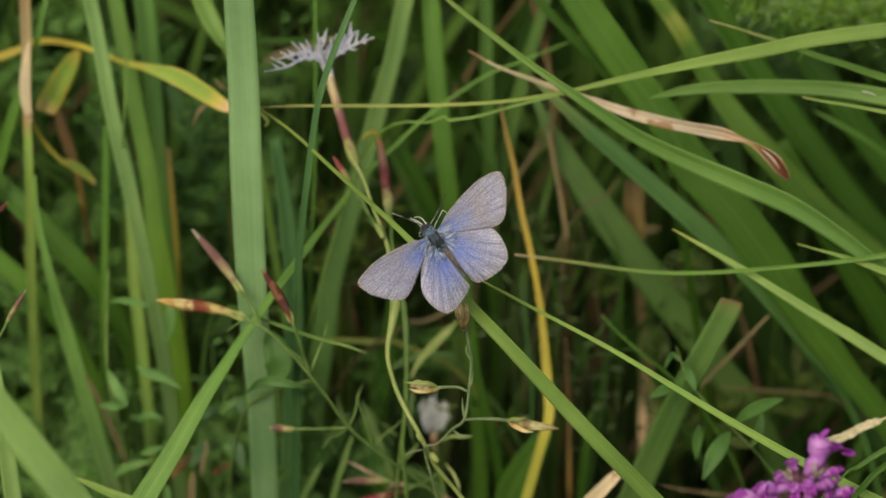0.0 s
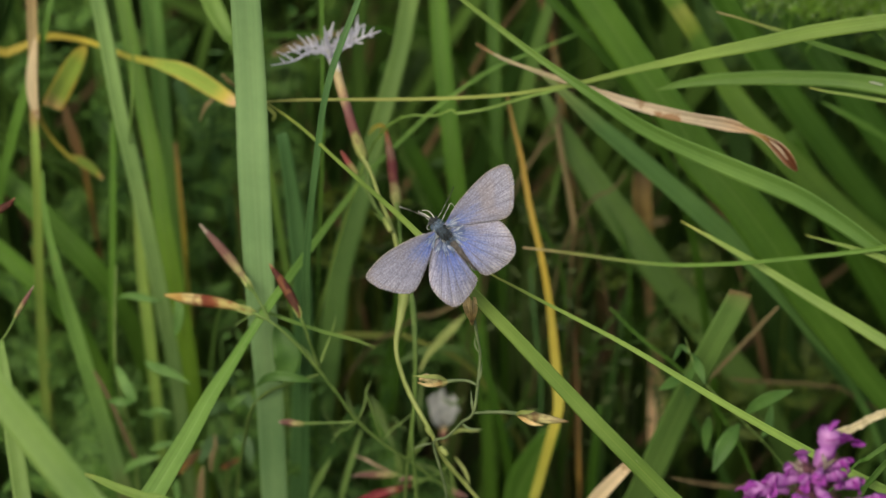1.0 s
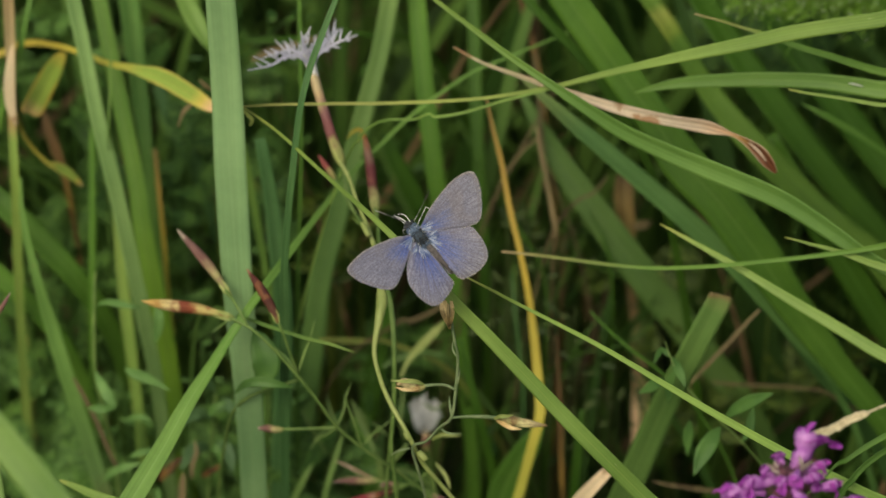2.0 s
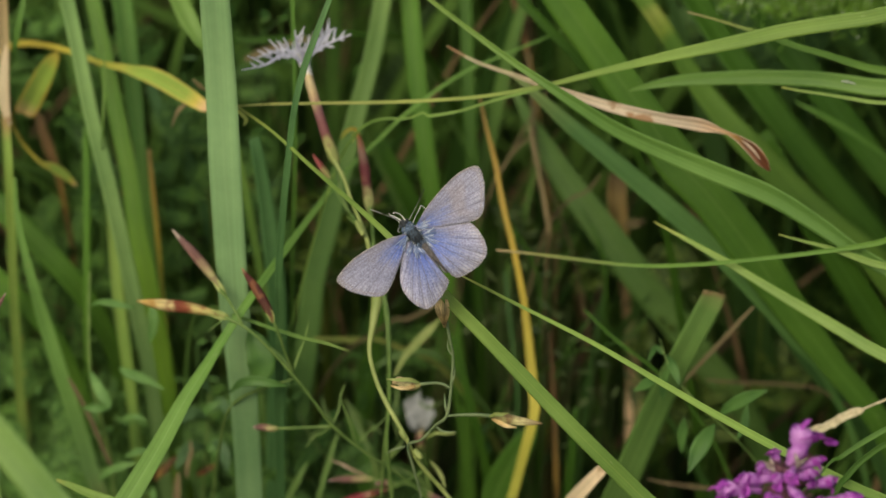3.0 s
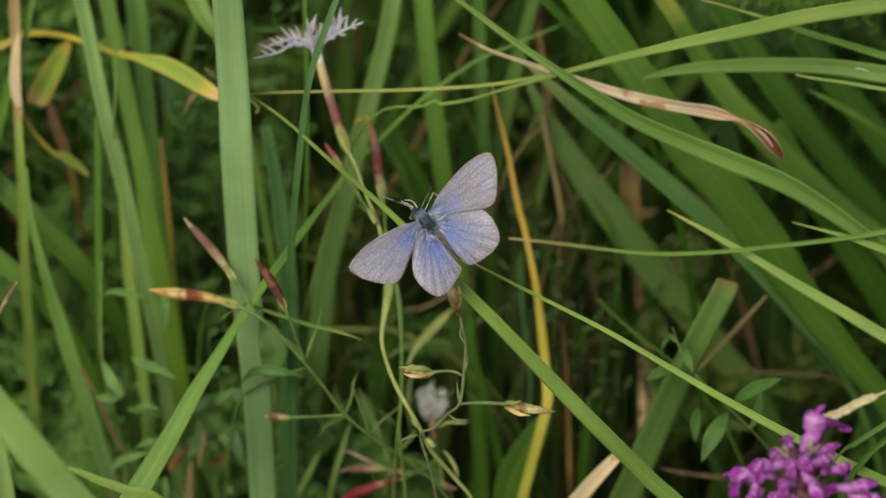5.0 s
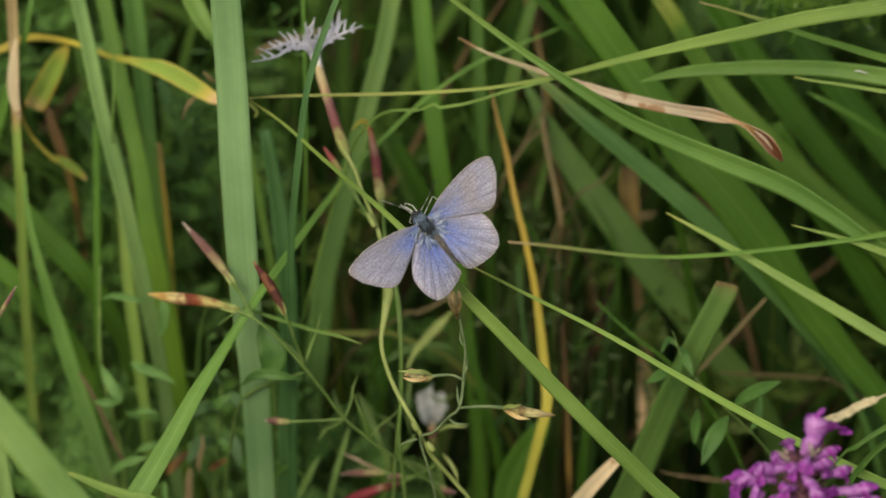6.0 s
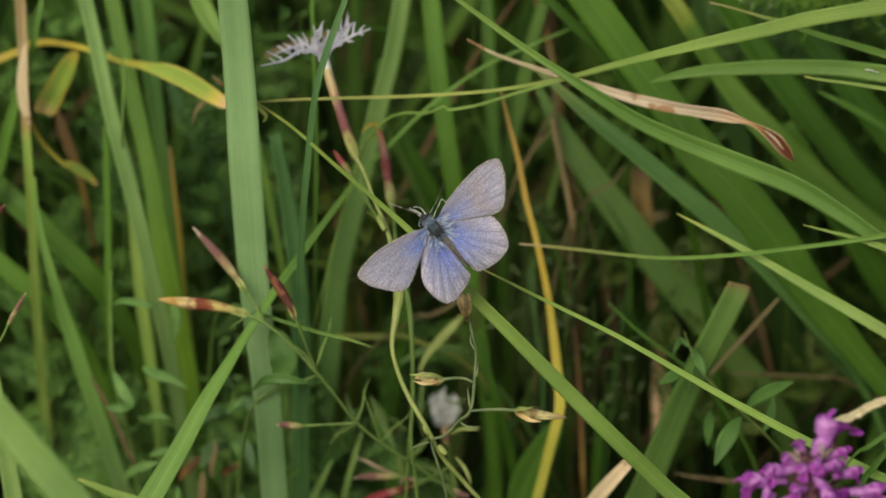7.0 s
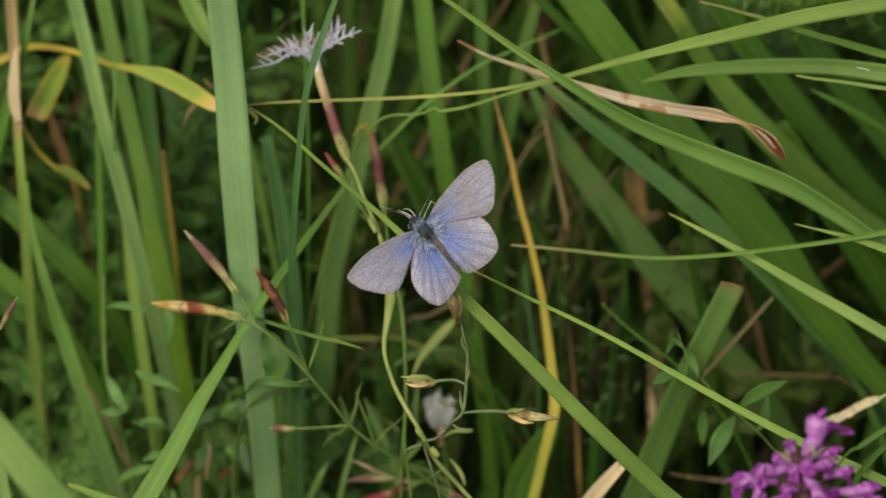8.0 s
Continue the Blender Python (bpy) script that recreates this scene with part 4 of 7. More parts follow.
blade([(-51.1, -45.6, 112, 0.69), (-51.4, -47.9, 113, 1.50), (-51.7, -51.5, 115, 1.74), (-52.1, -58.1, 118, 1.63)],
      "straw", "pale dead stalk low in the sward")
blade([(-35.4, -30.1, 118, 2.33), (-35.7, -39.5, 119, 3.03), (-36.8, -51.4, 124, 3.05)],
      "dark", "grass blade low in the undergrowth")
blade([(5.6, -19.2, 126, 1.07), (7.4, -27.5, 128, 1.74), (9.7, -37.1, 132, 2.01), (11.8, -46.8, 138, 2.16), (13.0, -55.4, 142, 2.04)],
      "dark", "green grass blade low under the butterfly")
blade([(26.8, 34.4, 133, 0.36), (24.3, 29.6, 131, 0.47), (21.7, 25.5, 129, 0.59), (19.5, 21.9, 128, 0.59), (17.2, 17.8, 127, 0.59), (14.2, 13, 126, 0.35)],
      "husk", "thin tangled dead stalk in the shade", fold=0.4)
blade([(21.8, 40.3, 132, 0.71), (22.5, 29.6, 130, 0.83), (22.9, 22.5, 129, 0.94), (23.7, 16.6, 128, 0.82), (25.4, 13.1, 128, 0.47)],
      "husk", "thin dead stalk deep behind the golden straw", fold=0.4)
blade([(17.0, 4.8, 120, 0.35), (19.4, 1.3, 121, 0.58), (22.4, -4.6, 123, 0.59), (23.6, -14.0, 127, 0.59), (23.2, -25.9, 133, 0.59)],
      "dark", "thin greenish stalk in the shade", fold=0.4)
blade([(35.3, -13.9, 124, 0.35), (31.2, -18.7, 125, 0.59), (27.7, -24.6, 127, 0.59), (25.5, -33.0, 131, 0.59)],
      "dark", "thin bent green stalk low in the shade", fold=0.4)
blade([(32.6, 7.2, 132, 0.35), (36.2, 0.1, 133, 0.71), (37.5, -9.4, 136, 0.71), (37.3, -21.4, 142, 0.72)],
      "dark", "thin dark stalk in the shade", fold=0.4)
blade([(46.1, -13.8, 118, 0.35), (42.6, -18.5, 119, 0.47), (35.7, -21.5, 121, 0.47), (28.8, -23.3, 124, 0.47)],
      "dark", "thin stalk low behind the torn blade", fold=0.4)
blade([(-81.4, 29.9, 138, 0.71), (-80.5, 26.3, 138, 2.14), (-78.9, 21.3, 139, 2.62), (-77.6, 16.8, 141, 1.67), (-76.2, 7.3, 146, 1.20)],
      "rust", "brown dead leaf deep behind green blades")
blade([(-71.7, -25.2, 94, 0.34), (-70.4, -27.5, 94, 0.91), (-68.7, -31.0, 95, 1.02), (-66.7, -35.6, 96, 1.13), (-64.8, -40.8, 98, 1.02), (-62.9, -45.0, 100, 0.46)],
      "husk", "curled brown leaf strip along a fading blade", root=False, name="dry_leaf", category="dry leaf")
blade([(22.3, -36.1, 122, 0.94), (20.0, -40.3, 123, 4.68), (17.1, -45.1, 126, 6.81), (14.3, -50.6, 130, 7.08), (12.6, -58.0, 134, 5.93)],
      "fresh", "broad green leaf blade low in the shade")
blade([(-17.0, -35.2, 128, 0.94), (-14.6, -41.1, 129, 3.06), (-13.2, -48.4, 132, 4.02), (-12.9, -57.0, 138, 4.05)],
      "fresh", "grass blade low behind the thin stems")
blade([(30.4, -33.7, 120, 1.17), (29.5, -42.0, 122, 2.10), (28.4, -54.0, 128, 2.12)],
      "dark", "slim grass blade low in shade")
blade([(25.1, -18.2, 118, 0.66), (25.6, -27.5, 119, 1.19), (25.9, -36.7, 121, 1.19), (26.1, -47.5, 124, 1.20), (26.3, -53.8, 128, 1.07)],
      "rust", "thin brown stalk standing in the deep shade", fold=0.4)
blade([(16.3, -5.3, 124, 0.66), (17.1, -15.8, 124, 0.93), (18.4, -29.9, 126, 1.07), (18.0, -44.2, 130, 1.07)],
      "dim", "thin green stalk standing in the deep shade", fold=0.4)
blade([(36.4, 14.3, 122, 0.40), (33.4, 10.8, 122, 0.60), (29.9, 9.1, 122, 0.60), (25.8, 4.5, 123, 0.60), (23.4, -1.8, 126, 0.60)],
      "husk", "thin tangled dead stalk behind the blades", fold=0.4)
blade([(23.2, 23.4, 127, 0.60), (19.1, 19.9, 126, 0.70), (16.1, 15.8, 126, 0.70), (13.7, 11.2, 126, 0.50)],
      "husk", "thin slanting dead stalk in the shade", fold=0.4)
blade([(-51.8, -42.5, 120, 0.40), (-53.1, -43.6, 119, 1.59), (-54.5, -45.2, 118, 2.24), (-56.0, -46.4, 119, 1.72), (-56.7, -47.6, 120, 0.40)],
      "ember", "curled orange-brown dead leaf low in the sward", root=False, roll=20, turn=50, name="dry_leaf", category="dry leaf")
blade([(-43.6, -44.3, 120, 0.40), (-45.1, -45.0, 120, 1.06), (-46.8, -45.9, 121, 1.32), (-48.0, -46.6, 122, 0.40)],
      "ember", "small reddish dead leaf low in the sward", root=False, roll=-20, turn=40, name="dry_leaf", category="dry leaf")
blade([(-51.6, -47.2, 120, 0.79), (-51.9, -48.6, 120, 1.46), (-52.2, -50.7, 121, 1.59), (-52.5, -53.9, 122, 1.33)],
      "ember", "orange-brown dead stalk end low in the sward", fold=0.5)
blade([(-48.3, -38.7, 106, 0.39), (-48.1, -41.0, 106, 0.91), (-48.9, -43.6, 107, 1.17), (-49.2, -46.3, 108, 0.78)],
      "straw", "thin curled tan leaf strip low in the sward", root=False, turn=60, name="dry_leaf", category="dry leaf")
blade([(-34.2, 23.5, 60, 0.37), (-33.7, 24.6, 60, 0.74), (-34.6, 25.7, 60, 0.74), (-35.4, 26.5, 60, 0.37)],
      "pale", "small curled green leaf tip behind a broad blade", root=False, turn=40, name="dry_leaf", category="dry leaf")
blade([(-23.7, -18.8, 126, 0.53), (-19.6, -19.1, 126, 1.20), (-14.3, -19.4, 127, 1.33), (-7.9, -20.2, 128, 1.07)],
      "pale", "pale stalk lying level in the shade", fold=0.4)
blade([(3.6, -10.9, 118, 0.53), (-0.1, -13.2, 119, 0.93), (-4.2, -15.0, 120, 1.06), (-8.4, -16.1, 122, 0.80)],
      "husk", "brown dead stalk slanting behind the butterfly", fold=0.4)
blade([(-10.8, -24.8, 124, 0.80), (-6.1, -22.5, 124, 1.60), (-0.3, -22.0, 125, 1.60), (4.4, -25.1, 127, 1.07)],
      "back", "soft green leaf in the shade under the butterfly")
blade([(-82.8, 41.2, 92, 0.51), (-83.0, 38.4, 92, 1.54), (-83.2, 34.4, 91, 2.43), (-83.1, 30.5, 91, 2.56), (-82.7, 27.4, 91, 1.79), (-82.2, 25.2, 92, 0.51)],
      "cream", "pale dry sheath opening on a half-dry stem", root=False, fold=0.6, name="dry_leaf", category="dry leaf")
part("scar", ribbon(lines_at([(80.1, 30.1, 55.4, 0.12), (80.9, 30.0, 55.4, 0.24), (81.7, 29.8, 55.4, 0.2), (82.7, 29.5, 55.4, 0.14)], 4), FACING, 0, 0, 0.1, 0.0002, 2), PETAL_WHITE, arched, "small white scar")
part("curl", ribbon(lines_at([(60.6, 19.0, 51, 0.21), (61.6, 18.1, 50.5, 0.54), (62.6, 17.1, 50, 0.59), (63.9, 15.3, 50, 0.21)], 4), FACING, 0, 0, 0.2, 0.0002, 2), DRY_PALE, curled, "cream inside of the curled end")


# ---- the butterfly ----
def wing_material(name, blue_reach, grey, ticks_share):
    """Worn blue wing: blue scales raying out from the root, greyish lilac beyond, brown rubbed patches, dark margin with pale ticks."""
    m, n, l, bsdf = shader(name)
    uv = n.new("ShaderNodeUVMap")
    uv.uv_map = "blade"
    sep = n.new("ShaderNodeSeparateXYZ")
    l.new(uv.outputs[0], sep.inputs[0])
    tex = n.new("ShaderNodeTexCoord")
    patch = noise_node(n, l, tex.outputs["Object"], 300, 3)
    worn = noise_node(n, l, tex.outputs["Object"], 150, 3)
    dust = noise_node(n, l, tex.outputs["Object"], 3100, 5)
    ray = noise_node(n, l, uv.outputs[0], 1.0, 3, (64, 2.6, 1))
    hair = noise_node(n, l, uv.outputs[0], 1.0, 2, (150, 5.0, 1))
    reach = math_node(n, l, "ADD", sep.outputs[1], math_node(n, l, "ADD", math_node(n, l, "MULTIPLY", math_node(n, l, "SUBTRACT", patch, 0.5), 0.3), math_node(n, l, "MULTIPLY", math_node(n, l, "SUBTRACT", ray, 0.5), 0.62)))
    reach = math_node(n, l, "ADD", reach, math_node(n, l, "SUBTRACT", ramp_out(n, l, sep.outputs[0], (0.3, 0.3, 0.3), (0, 0, 0), 0.28, 0.72), 0.16))
    r = ramp(n, [(0.0, (0.16, 0.24, 0.5)), (blue_reach * 0.45, (0.1, 0.168, 0.61)), (blue_reach, (0.19, 0.25, 0.56)), (min(blue_reach + 0.22, 0.9), tuple(v * w for v, w in zip(grey, (0.93, 0.97, 1.12)))), (0.95, grey)])
    l.new(reach, r.inputs[0])
    col = mixer(n, l, "MULTIPLY", 0.42, r.outputs[0], ramp_out(n, l, ray, (0.62, 0.62, 0.7), (1.3, 1.3, 1.26), 0.34, 0.66))
    col = mixer(n, l, "MULTIPLY", 0.22, col, ramp_out(n, l, hair, (0.6, 0.6, 0.66), (1.35, 1.35, 1.32), 0.36, 0.66))
    col = mixer(n, l, "MULTIPLY", 0.42, col, ramp_out(n, l, dust, (0.45, 0.45, 0.5), (1.5, 1.5, 1.5), 0.34, 0.68))
    inner = math_node(n, l, "MULTIPLY", ramp_out(n, l, ray, (1, 1, 1), (0, 0, 0), 0.34, 0.44), ramp_out(n, l, sep.outputs[1], (0.75, 0.75, 0.75), (0, 0, 0), blue_reach * 0.7, blue_reach + 0.15))
    col = mixer(n, l, "MIX", inner, col, (0.05, 0.085, 0.24))
    brown = math_node(n, l, "MULTIPLY", ramp_out(n, l, worn, (0, 0, 0), (0.5, 0.5, 0.5), 0.52, 0.66), ramp_out(n, l, sep.outputs[1], (0, 0, 0), (1, 1, 1), 0.3, 0.6))
    col = mixer(n, l, "MIX", brown, col, (0.27, 0.195, 0.17))
    tick = noise_node(n, l, uv.outputs[0], 1.0, 1, (95, 0.7, 1))
    edge = ramp_out(n, l, sep.outputs[1], (0, 0, 0), (1, 1, 1), 0.78, 0.92)
    col = mixer(n, l, "MIX", math_node(n, l, "MULTIPLY", ramp_out(n, l, tick, (0, 0, 0), (ticks_share,) * 3, 0.53, 0.6), edge), col, (0.15, 0.13, 0.17))
    col = mixer(n, l, "MIX", math_node(n, l, "MULTIPLY", ramp_out(n, l, tick, (ticks_share,) * 3, (0, 0, 0), 0.4, 0.47), edge), col, (0.46, 0.44, 0.5))
    rim = ramp(n, [(0.93, (0, 0, 0)), (0.955, (0.55, 0.55, 0.55)), (0.972, (0.55, 0.55, 0.55)), (0.985, (0, 0, 0))])
    l.new(sep.outputs[1], rim.inputs[0])
    col = mixer(n, l, "MIX", rim.outputs[0], col, (0.2, 0.14, 0.13))
    l.new(col, bsdf.inputs["Base Color"])
    bsdf.inputs["Roughness"].default_value = 0.5
    bsdf.inputs["Specular IOR Level"].default_value = 0.3
    bsdf.inputs["Metallic"].default_value = 1.0
    bp = n.new("ShaderNodeBump")
    bp.inputs["Strength"].default_value = 0.4
    bp.inputs["Distance"].default_value = 0.00008
    l.new(ray, bp.inputs["Height"])
    l.new(bp.outputs[0], bsdf.inputs["Normal"])
    under = n.new("ShaderNodeBsdfDiffuse")
    l.new(mixer(n, l, "MULTIPLY", 1.0, ramp_out(n, l, reach, (0.115, 0.155, 0.385), (0.25, 0.24, 0.287), 0.1, blue_reach + 0.25), mixer(n, l, "MULTIPLY", 1.0, ramp_out(n, l, hair, (0.72, 0.72, 0.72), (1.28, 1.28, 1.28), 0.32, 0.68), ramp_out(n, l, dust, (0.74, 0.74, 0.74), (1.26, 1.26, 1.26), 0.34, 0.68))), under.inputs[0])
    both = n.new("ShaderNodeMixShader")
    both.inputs[0].default_value = 0.42
    l.new(under.outputs[0], both.inputs[1])
    l.new(bsdf.outputs[0], both.inputs[2])
    l.new(both.outputs[0], n["Material Output"].inputs[0])
    return m


def wing_shape(root, outline, ribs):
    """A thin cupped wing of rows of (x, y) millimetres about its root; its rim is slightly ragged."""
    rnd = random.Random(len(outline) + ribs)
    ring = glide([(*p, 0.0) for p in outline + outline[:1]], 9)[:-1]
    n, steps = len(ring), 14
    V, F, uv, gr = [], [], [], []
    for layer in (0, 1):
        V.append(Vector((0, 0, -0.00006 * layer)))
        uv.append((0.5, 0))
        gr.append((0, 0))
        for j in range(1, steps + 1):
            r = j / steps
            for k, p in enumerate(ring):
                rag = 1 + (rnd.uniform(-0.03, 0.012) if j == steps and layer == 0 else 0)
                x, y = (p[0] - root[0]) * r * rag, (p[1] - root[1]) * r * rag
                z = 0.028 * r * r * math.sin(k / n * math.pi * 2 * ribs) + 0.35 * math.sin(r * 2.6) - 0.25 * r * r
                V.append(Vector((x, y, z - 0.06 * layer)) * 0.001)
                uv.append((k / n, r))
                gr.append((x, y))
    half = 1 + steps * n
    for layer in (0, 1):
        o = layer * half
        for k in range(n):
            q = (o, o + 1 + k, o + 1 + (k + 1) % n)
            F.append(q if layer == 0 else q[::-1])
            for j in range(steps - 1):
                a, b = o + 1 + j * n, o + 1 + (j + 1) * n
                q = (a + k, b + k, b + (k + 1) % n, a + (k + 1) % n)
                F.append(q if layer == 0 else q[::-1])
    a, b = 1 + (steps - 1) * n, half + 1 + (steps - 1) * n
    o = len(V)
    for base in (a, b):
        V += [V[base + k].copy() for k in range(n)]
        uv += uv[base:base + n]
        gr += gr[base:base + n]
    for k in range(n):
        F.append((o + k, o + n + k, o + n + (k + 1) % n, o + (k + 1) % n))
    return V, F, uv, gr


def fringe_shape(root, outline, first, last):
    """Pale hair fringe along a stretch of the wing's rim."""
    rnd = random.Random(first * 7 + last)
    ring = glide([(*p, 0.0) for p in outline + outline[:1]], 9)[:-1]
    out = []
    for k in range(first * 9, last * 9):
        for sub in (0.0, 0.33, 0.66):
            if rnd.random() < 0.35:
                continue
            p = np.asarray(ring[k % len(ring)]) * (1 - sub) + np.asarray(ring[(k + 1) % len(ring)]) * sub
            d = Vector((p[0] - root[0], p[1] - root[1], 0))
            b = d * 0.985 + Vector((0, 0, 0.06))
            e = d + d.normalized() * rnd.uniform(0.06, 0.2) + Vector((rnd.uniform(-0.07, 0.07), rnd.uniform(-0.07, 0.07), 0.05))
            out.append(tube([(*(b * 0.001), 0.0001), (*(e * 0.001), 0.00005)], 3))
    return gather(out)


def vein_shapes(root, outline, count, first, last):
    """Raised wing veins from the root to the rim, one by one."""
    ring = glide([(*p, 0.0) for p in outline + outline[:1]], 9)[:-1]
    n, steps, out = len(ring), 8, []
    for i in range(count):
        k = int((first + (last - first) * (i + 0.5) / count) * 9) % n
        d = Vector((ring[k][0] - root[0], ring[k][1] - root[1], 0))
        rows = []
        for j in range(steps + 1):
            r = 0.12 + 0.84 * j / steps
            bow = 0.05 * math.sin(r * 3.1) * (i - count / 2) / count
            z = 0.35 * math.sin(r * 2.6) - 0.25 * r * r + 0.03
            q = d * r + Vector((-d.y, d.x, 0)) * bow
            rows.append((q.x * 0.001, q.y * 0.001, z * 0.001, 0.00005 - 0.00003 * r))
        out.append(tube(rows, 4))
    return out


def root_hairs(root, outline, first, last, count, seed):
    """Fine hairs that lie on the wing near its root and ray outwards."""
    rnd = random.Random(seed)
    ring = glide([(*p, 0.0) for p in outline + outline[:1]], 9)[:-1]
    out = []
    for _ in range(count):
        k = int(rnd.uniform(first, last) * 9) % len(ring)
        d = Vector((ring[k][0] - root[0], ring[k][1] - root[1], 0))
        full = d.length
        d = (d.normalized() + Vector((rnd.gauss(0, 0.12), rnd.gauss(0, 0.12), 0))).normalized()
        r0 = rnd.uniform(0.2, 1.6)
        r1 = min(r0 + rnd.uniform(0.6, 2.2), full * 0.6)
        rows = []
        for f, w in ((0.0, 0.05), (0.5, 0.042), (1.0, 0.02)):
            r = (r0 + (r1 - r0) * f) / full
            z = 0.35 * math.sin(r * 2.6) - 0.25 * r * r + 0.08 + 0.12 * math.sin(f * 3.0)
            rows.append((d.x * r * full * 0.001, d.y * r * full * 0.001, z * 0.001, w * 0.001))
        out.append(tube(rows, 3))
    return gather(out)


def build_butterfly():
    head_way = RIGHT * -0.670 + UP * 0.742
    tilt = radians(9)
    ez = -INTO * math.cos(tilt) + head_way * math.sin(tilt)
    ey = head_way * math.cos(tilt) + INTO * math.sin(tilt)
    ex = ey.cross(ez)
    m = Matrix((ex, ey, ez)).transposed().to_4x4()
    m.translation = at(*(-1.20, 1.60, -2))
    fly = tagged(new("butterfly"), "worn blue-grey butterfly with spread wings resting on a grass blade", "butterfly")
    fly.matrix_world = m
    fore_m, hind_m = wing_material("forewing_scales", 0.24, (0.245, 0.243, 0.358), 0.35), wing_material("hindwing_scales", 0.52, (0.235, 0.24, 0.385), 0.8)
    fur = plain_material("blue_grey_fur", (0.014, 0.02, 0.028), (0.1, 0.14, 0.2), 900, 0.8, 0)
    dark = plain_material("dark_body", (0.012, 0.014, 0.018), (0.05, 0.055, 0.065), 900, 0.7, 0)
    pale = plain_material("pale_scales", (0.55, 0.55, 0.5), (0.75, 0.75, 0.7), 900, 0.6, 0)
    vein_m = plain_material("wing_vein", (0.14, 0.13, 0.18), (0.22, 0.21, 0.27), 900, 0.6, 0)
    rim_m = plain_material("pale_fringe", (0.18, 0.16, 0.16), (0.52, 0.48, 0.46), 2000, 0.7, 0)
    root_m = plain_material("root_hair", (0.14, 0.2, 0.4), (0.5, 0.55, 0.68), 900, 0.7, 0, True)
    leg_m = pod_material("banded_leg", [(0.0, (0.75, 0.76, 0.74)), (0.5, (0.62, 0.64, 0.64)), (1.0, (0.75, 0.76, 0.74))], (0.06, 0.06, 0.07), 0.75)

    # outlines, clockwise from the leading edge, in millimetres about the thorax
    fore_r = [(1.76, 1.24), (6.19, 2.11), (12.60, 2.25), (16.54, 1.10), (16.93, -0.63), (14.92, -3.44), (11.39, -5.96), (7.35, -4.31), (3.07, -1.07)]
    hind_r = [(1.60, 0.20), (5.20, -1.90), (9.10, -5.60), (8.27, -10.50), (5.28, -11.87), (1.06, -11.01), (-0.09, -9.23), (0.06, -4.97)]
    fore_l = [(-0.71, 1.43), (-5.13, 2.89), (-10.73, 3.79), (-15.35, 3.19), (-16.19, 1.96), (-15.12, -1.11), (-11.79, -4.53), (-7.37, -3.09), (-2.27, -0.14)]
    hind_l = [(-1.60, 0.20), (-4.90, -1.70), (-8.30, -5.60), (-8.42, -10.04), (-6.38, -11.71), (-1.64, -10.52), (-0.92, -8.65), (-0.69, -4.47)]
    grey_brown = plain_material("grey_brown_abdomen", (0.05, 0.044, 0.046), (0.15, 0.13, 0.13), 1500, 0.8, 0)
    wings = []
    for name, outline, root, mat, side, ribs, a, b in (
            ("forewing", fore_r, (0.9, 1.0), fore_m, 1, 13, 1, 7), ("hindwing", hind_r, (0.9, -0.8), hind_m, 1, 11, 2, 6),
            ("forewing", fore_l, (-0.9, 1.0), fore_m, -1, 13, 1, 7), ("hindwing", hind_l, (-0.9, -0.8), hind_m, -1, 11, 2, 6)):
        w = part(name, wing_shape(root, outline, ribs), mat, fly)
        part("fringe", fringe_shape(root, outline, a, b), rim_m, w, "pale hair fringe")
        for vein in vein_shapes(root, outline, 9 if name == "forewing" else 8, 2 if name == "forewing" else 1, b + 0.6):
            part("vein", vein, vein_m, w)
        part("root_hair", root_hairs(root, outline, 0.5 if name == "hindwing" else 4.5, len(outline) - 0.4, 110 if name == "hindwing" else 45, ribs + side), root_m, w, "blue-white hair at the wing's root")
        if name == "forewing":
            edge = glide([(*p, 0.0) for p in outline], 9)[4:30]
            part("leading_edge", tube([((p[0] - root[0]) * 0.001, (p[1] - root[1]) * 0.001, -0.00004, 0.00024) for p in edge], 5), rim_m, w, "whitish leading edge")
        wings.append((w, root, side, name))

    # body
    part("abdomen", tube([(0, -1.2e-3, -0.1e-3, 1.6e-3), (0, -2.6e-3, -0.1e-3, 1.6e-3), (0, -4.5e-3, -0.3e-3, 1.4e-3), (0, -6.4e-3, -0.5e-3, 1.15e-3), (0, -8.0e-3, -0.8e-3, 0.8e-3), (0, -8.8e-3, -1.0e-3, 0.3e-3)], 12, 0.03), grey_brown, fly, "slender grey-brown abdomen")
    part("thorax", tube([(0, 2.4e-3, 0.0, 0.9e-3), (0, 1.9e-3, 0.05e-3, 1.7e-3), (0, 0.8e-3, 0.15e-3, 2.3e-3), (0, -0.5e-3, 0.1e-3, 2.2e-3), (0, -1.5e-3, 0, 1.6e-3)], 12, 0.03), fur, fly, "furry blue-grey thorax")
    part("head", tube([(0, 2.2e-3, 0, 0.8e-3), (0, 2.6e-3, 0, 1.5e-3), (0, 3.1e-3, 0, 1.55e-3), (0, 3.6e-3, 0, 0.9e-3), (0, 3.8e-3, 0, 0.2e-3)], 10, 0.03), dark, fly)
    for s in (-1, 1):
        part("eye", tube([(s * 0.55e-3, 2.6e-3, 0.1e-3, 0.3e-3), (s * 0.7e-3, 2.85e-3, 0.1e-3, 0.8e-3), (s * 0.75e-3, 3.15e-3, 0.1e-3, 0.75e-3), (s * 0.7e-3, 3.4e-3, 0.1e-3, 0.2e-3)], 8), dark, fly)
    rnd = random.Random(5)
    tufts, crest, back, flank = [], [], [], []
    for i in range(420):
        y = rnd.uniform(-1.9, 2.9)
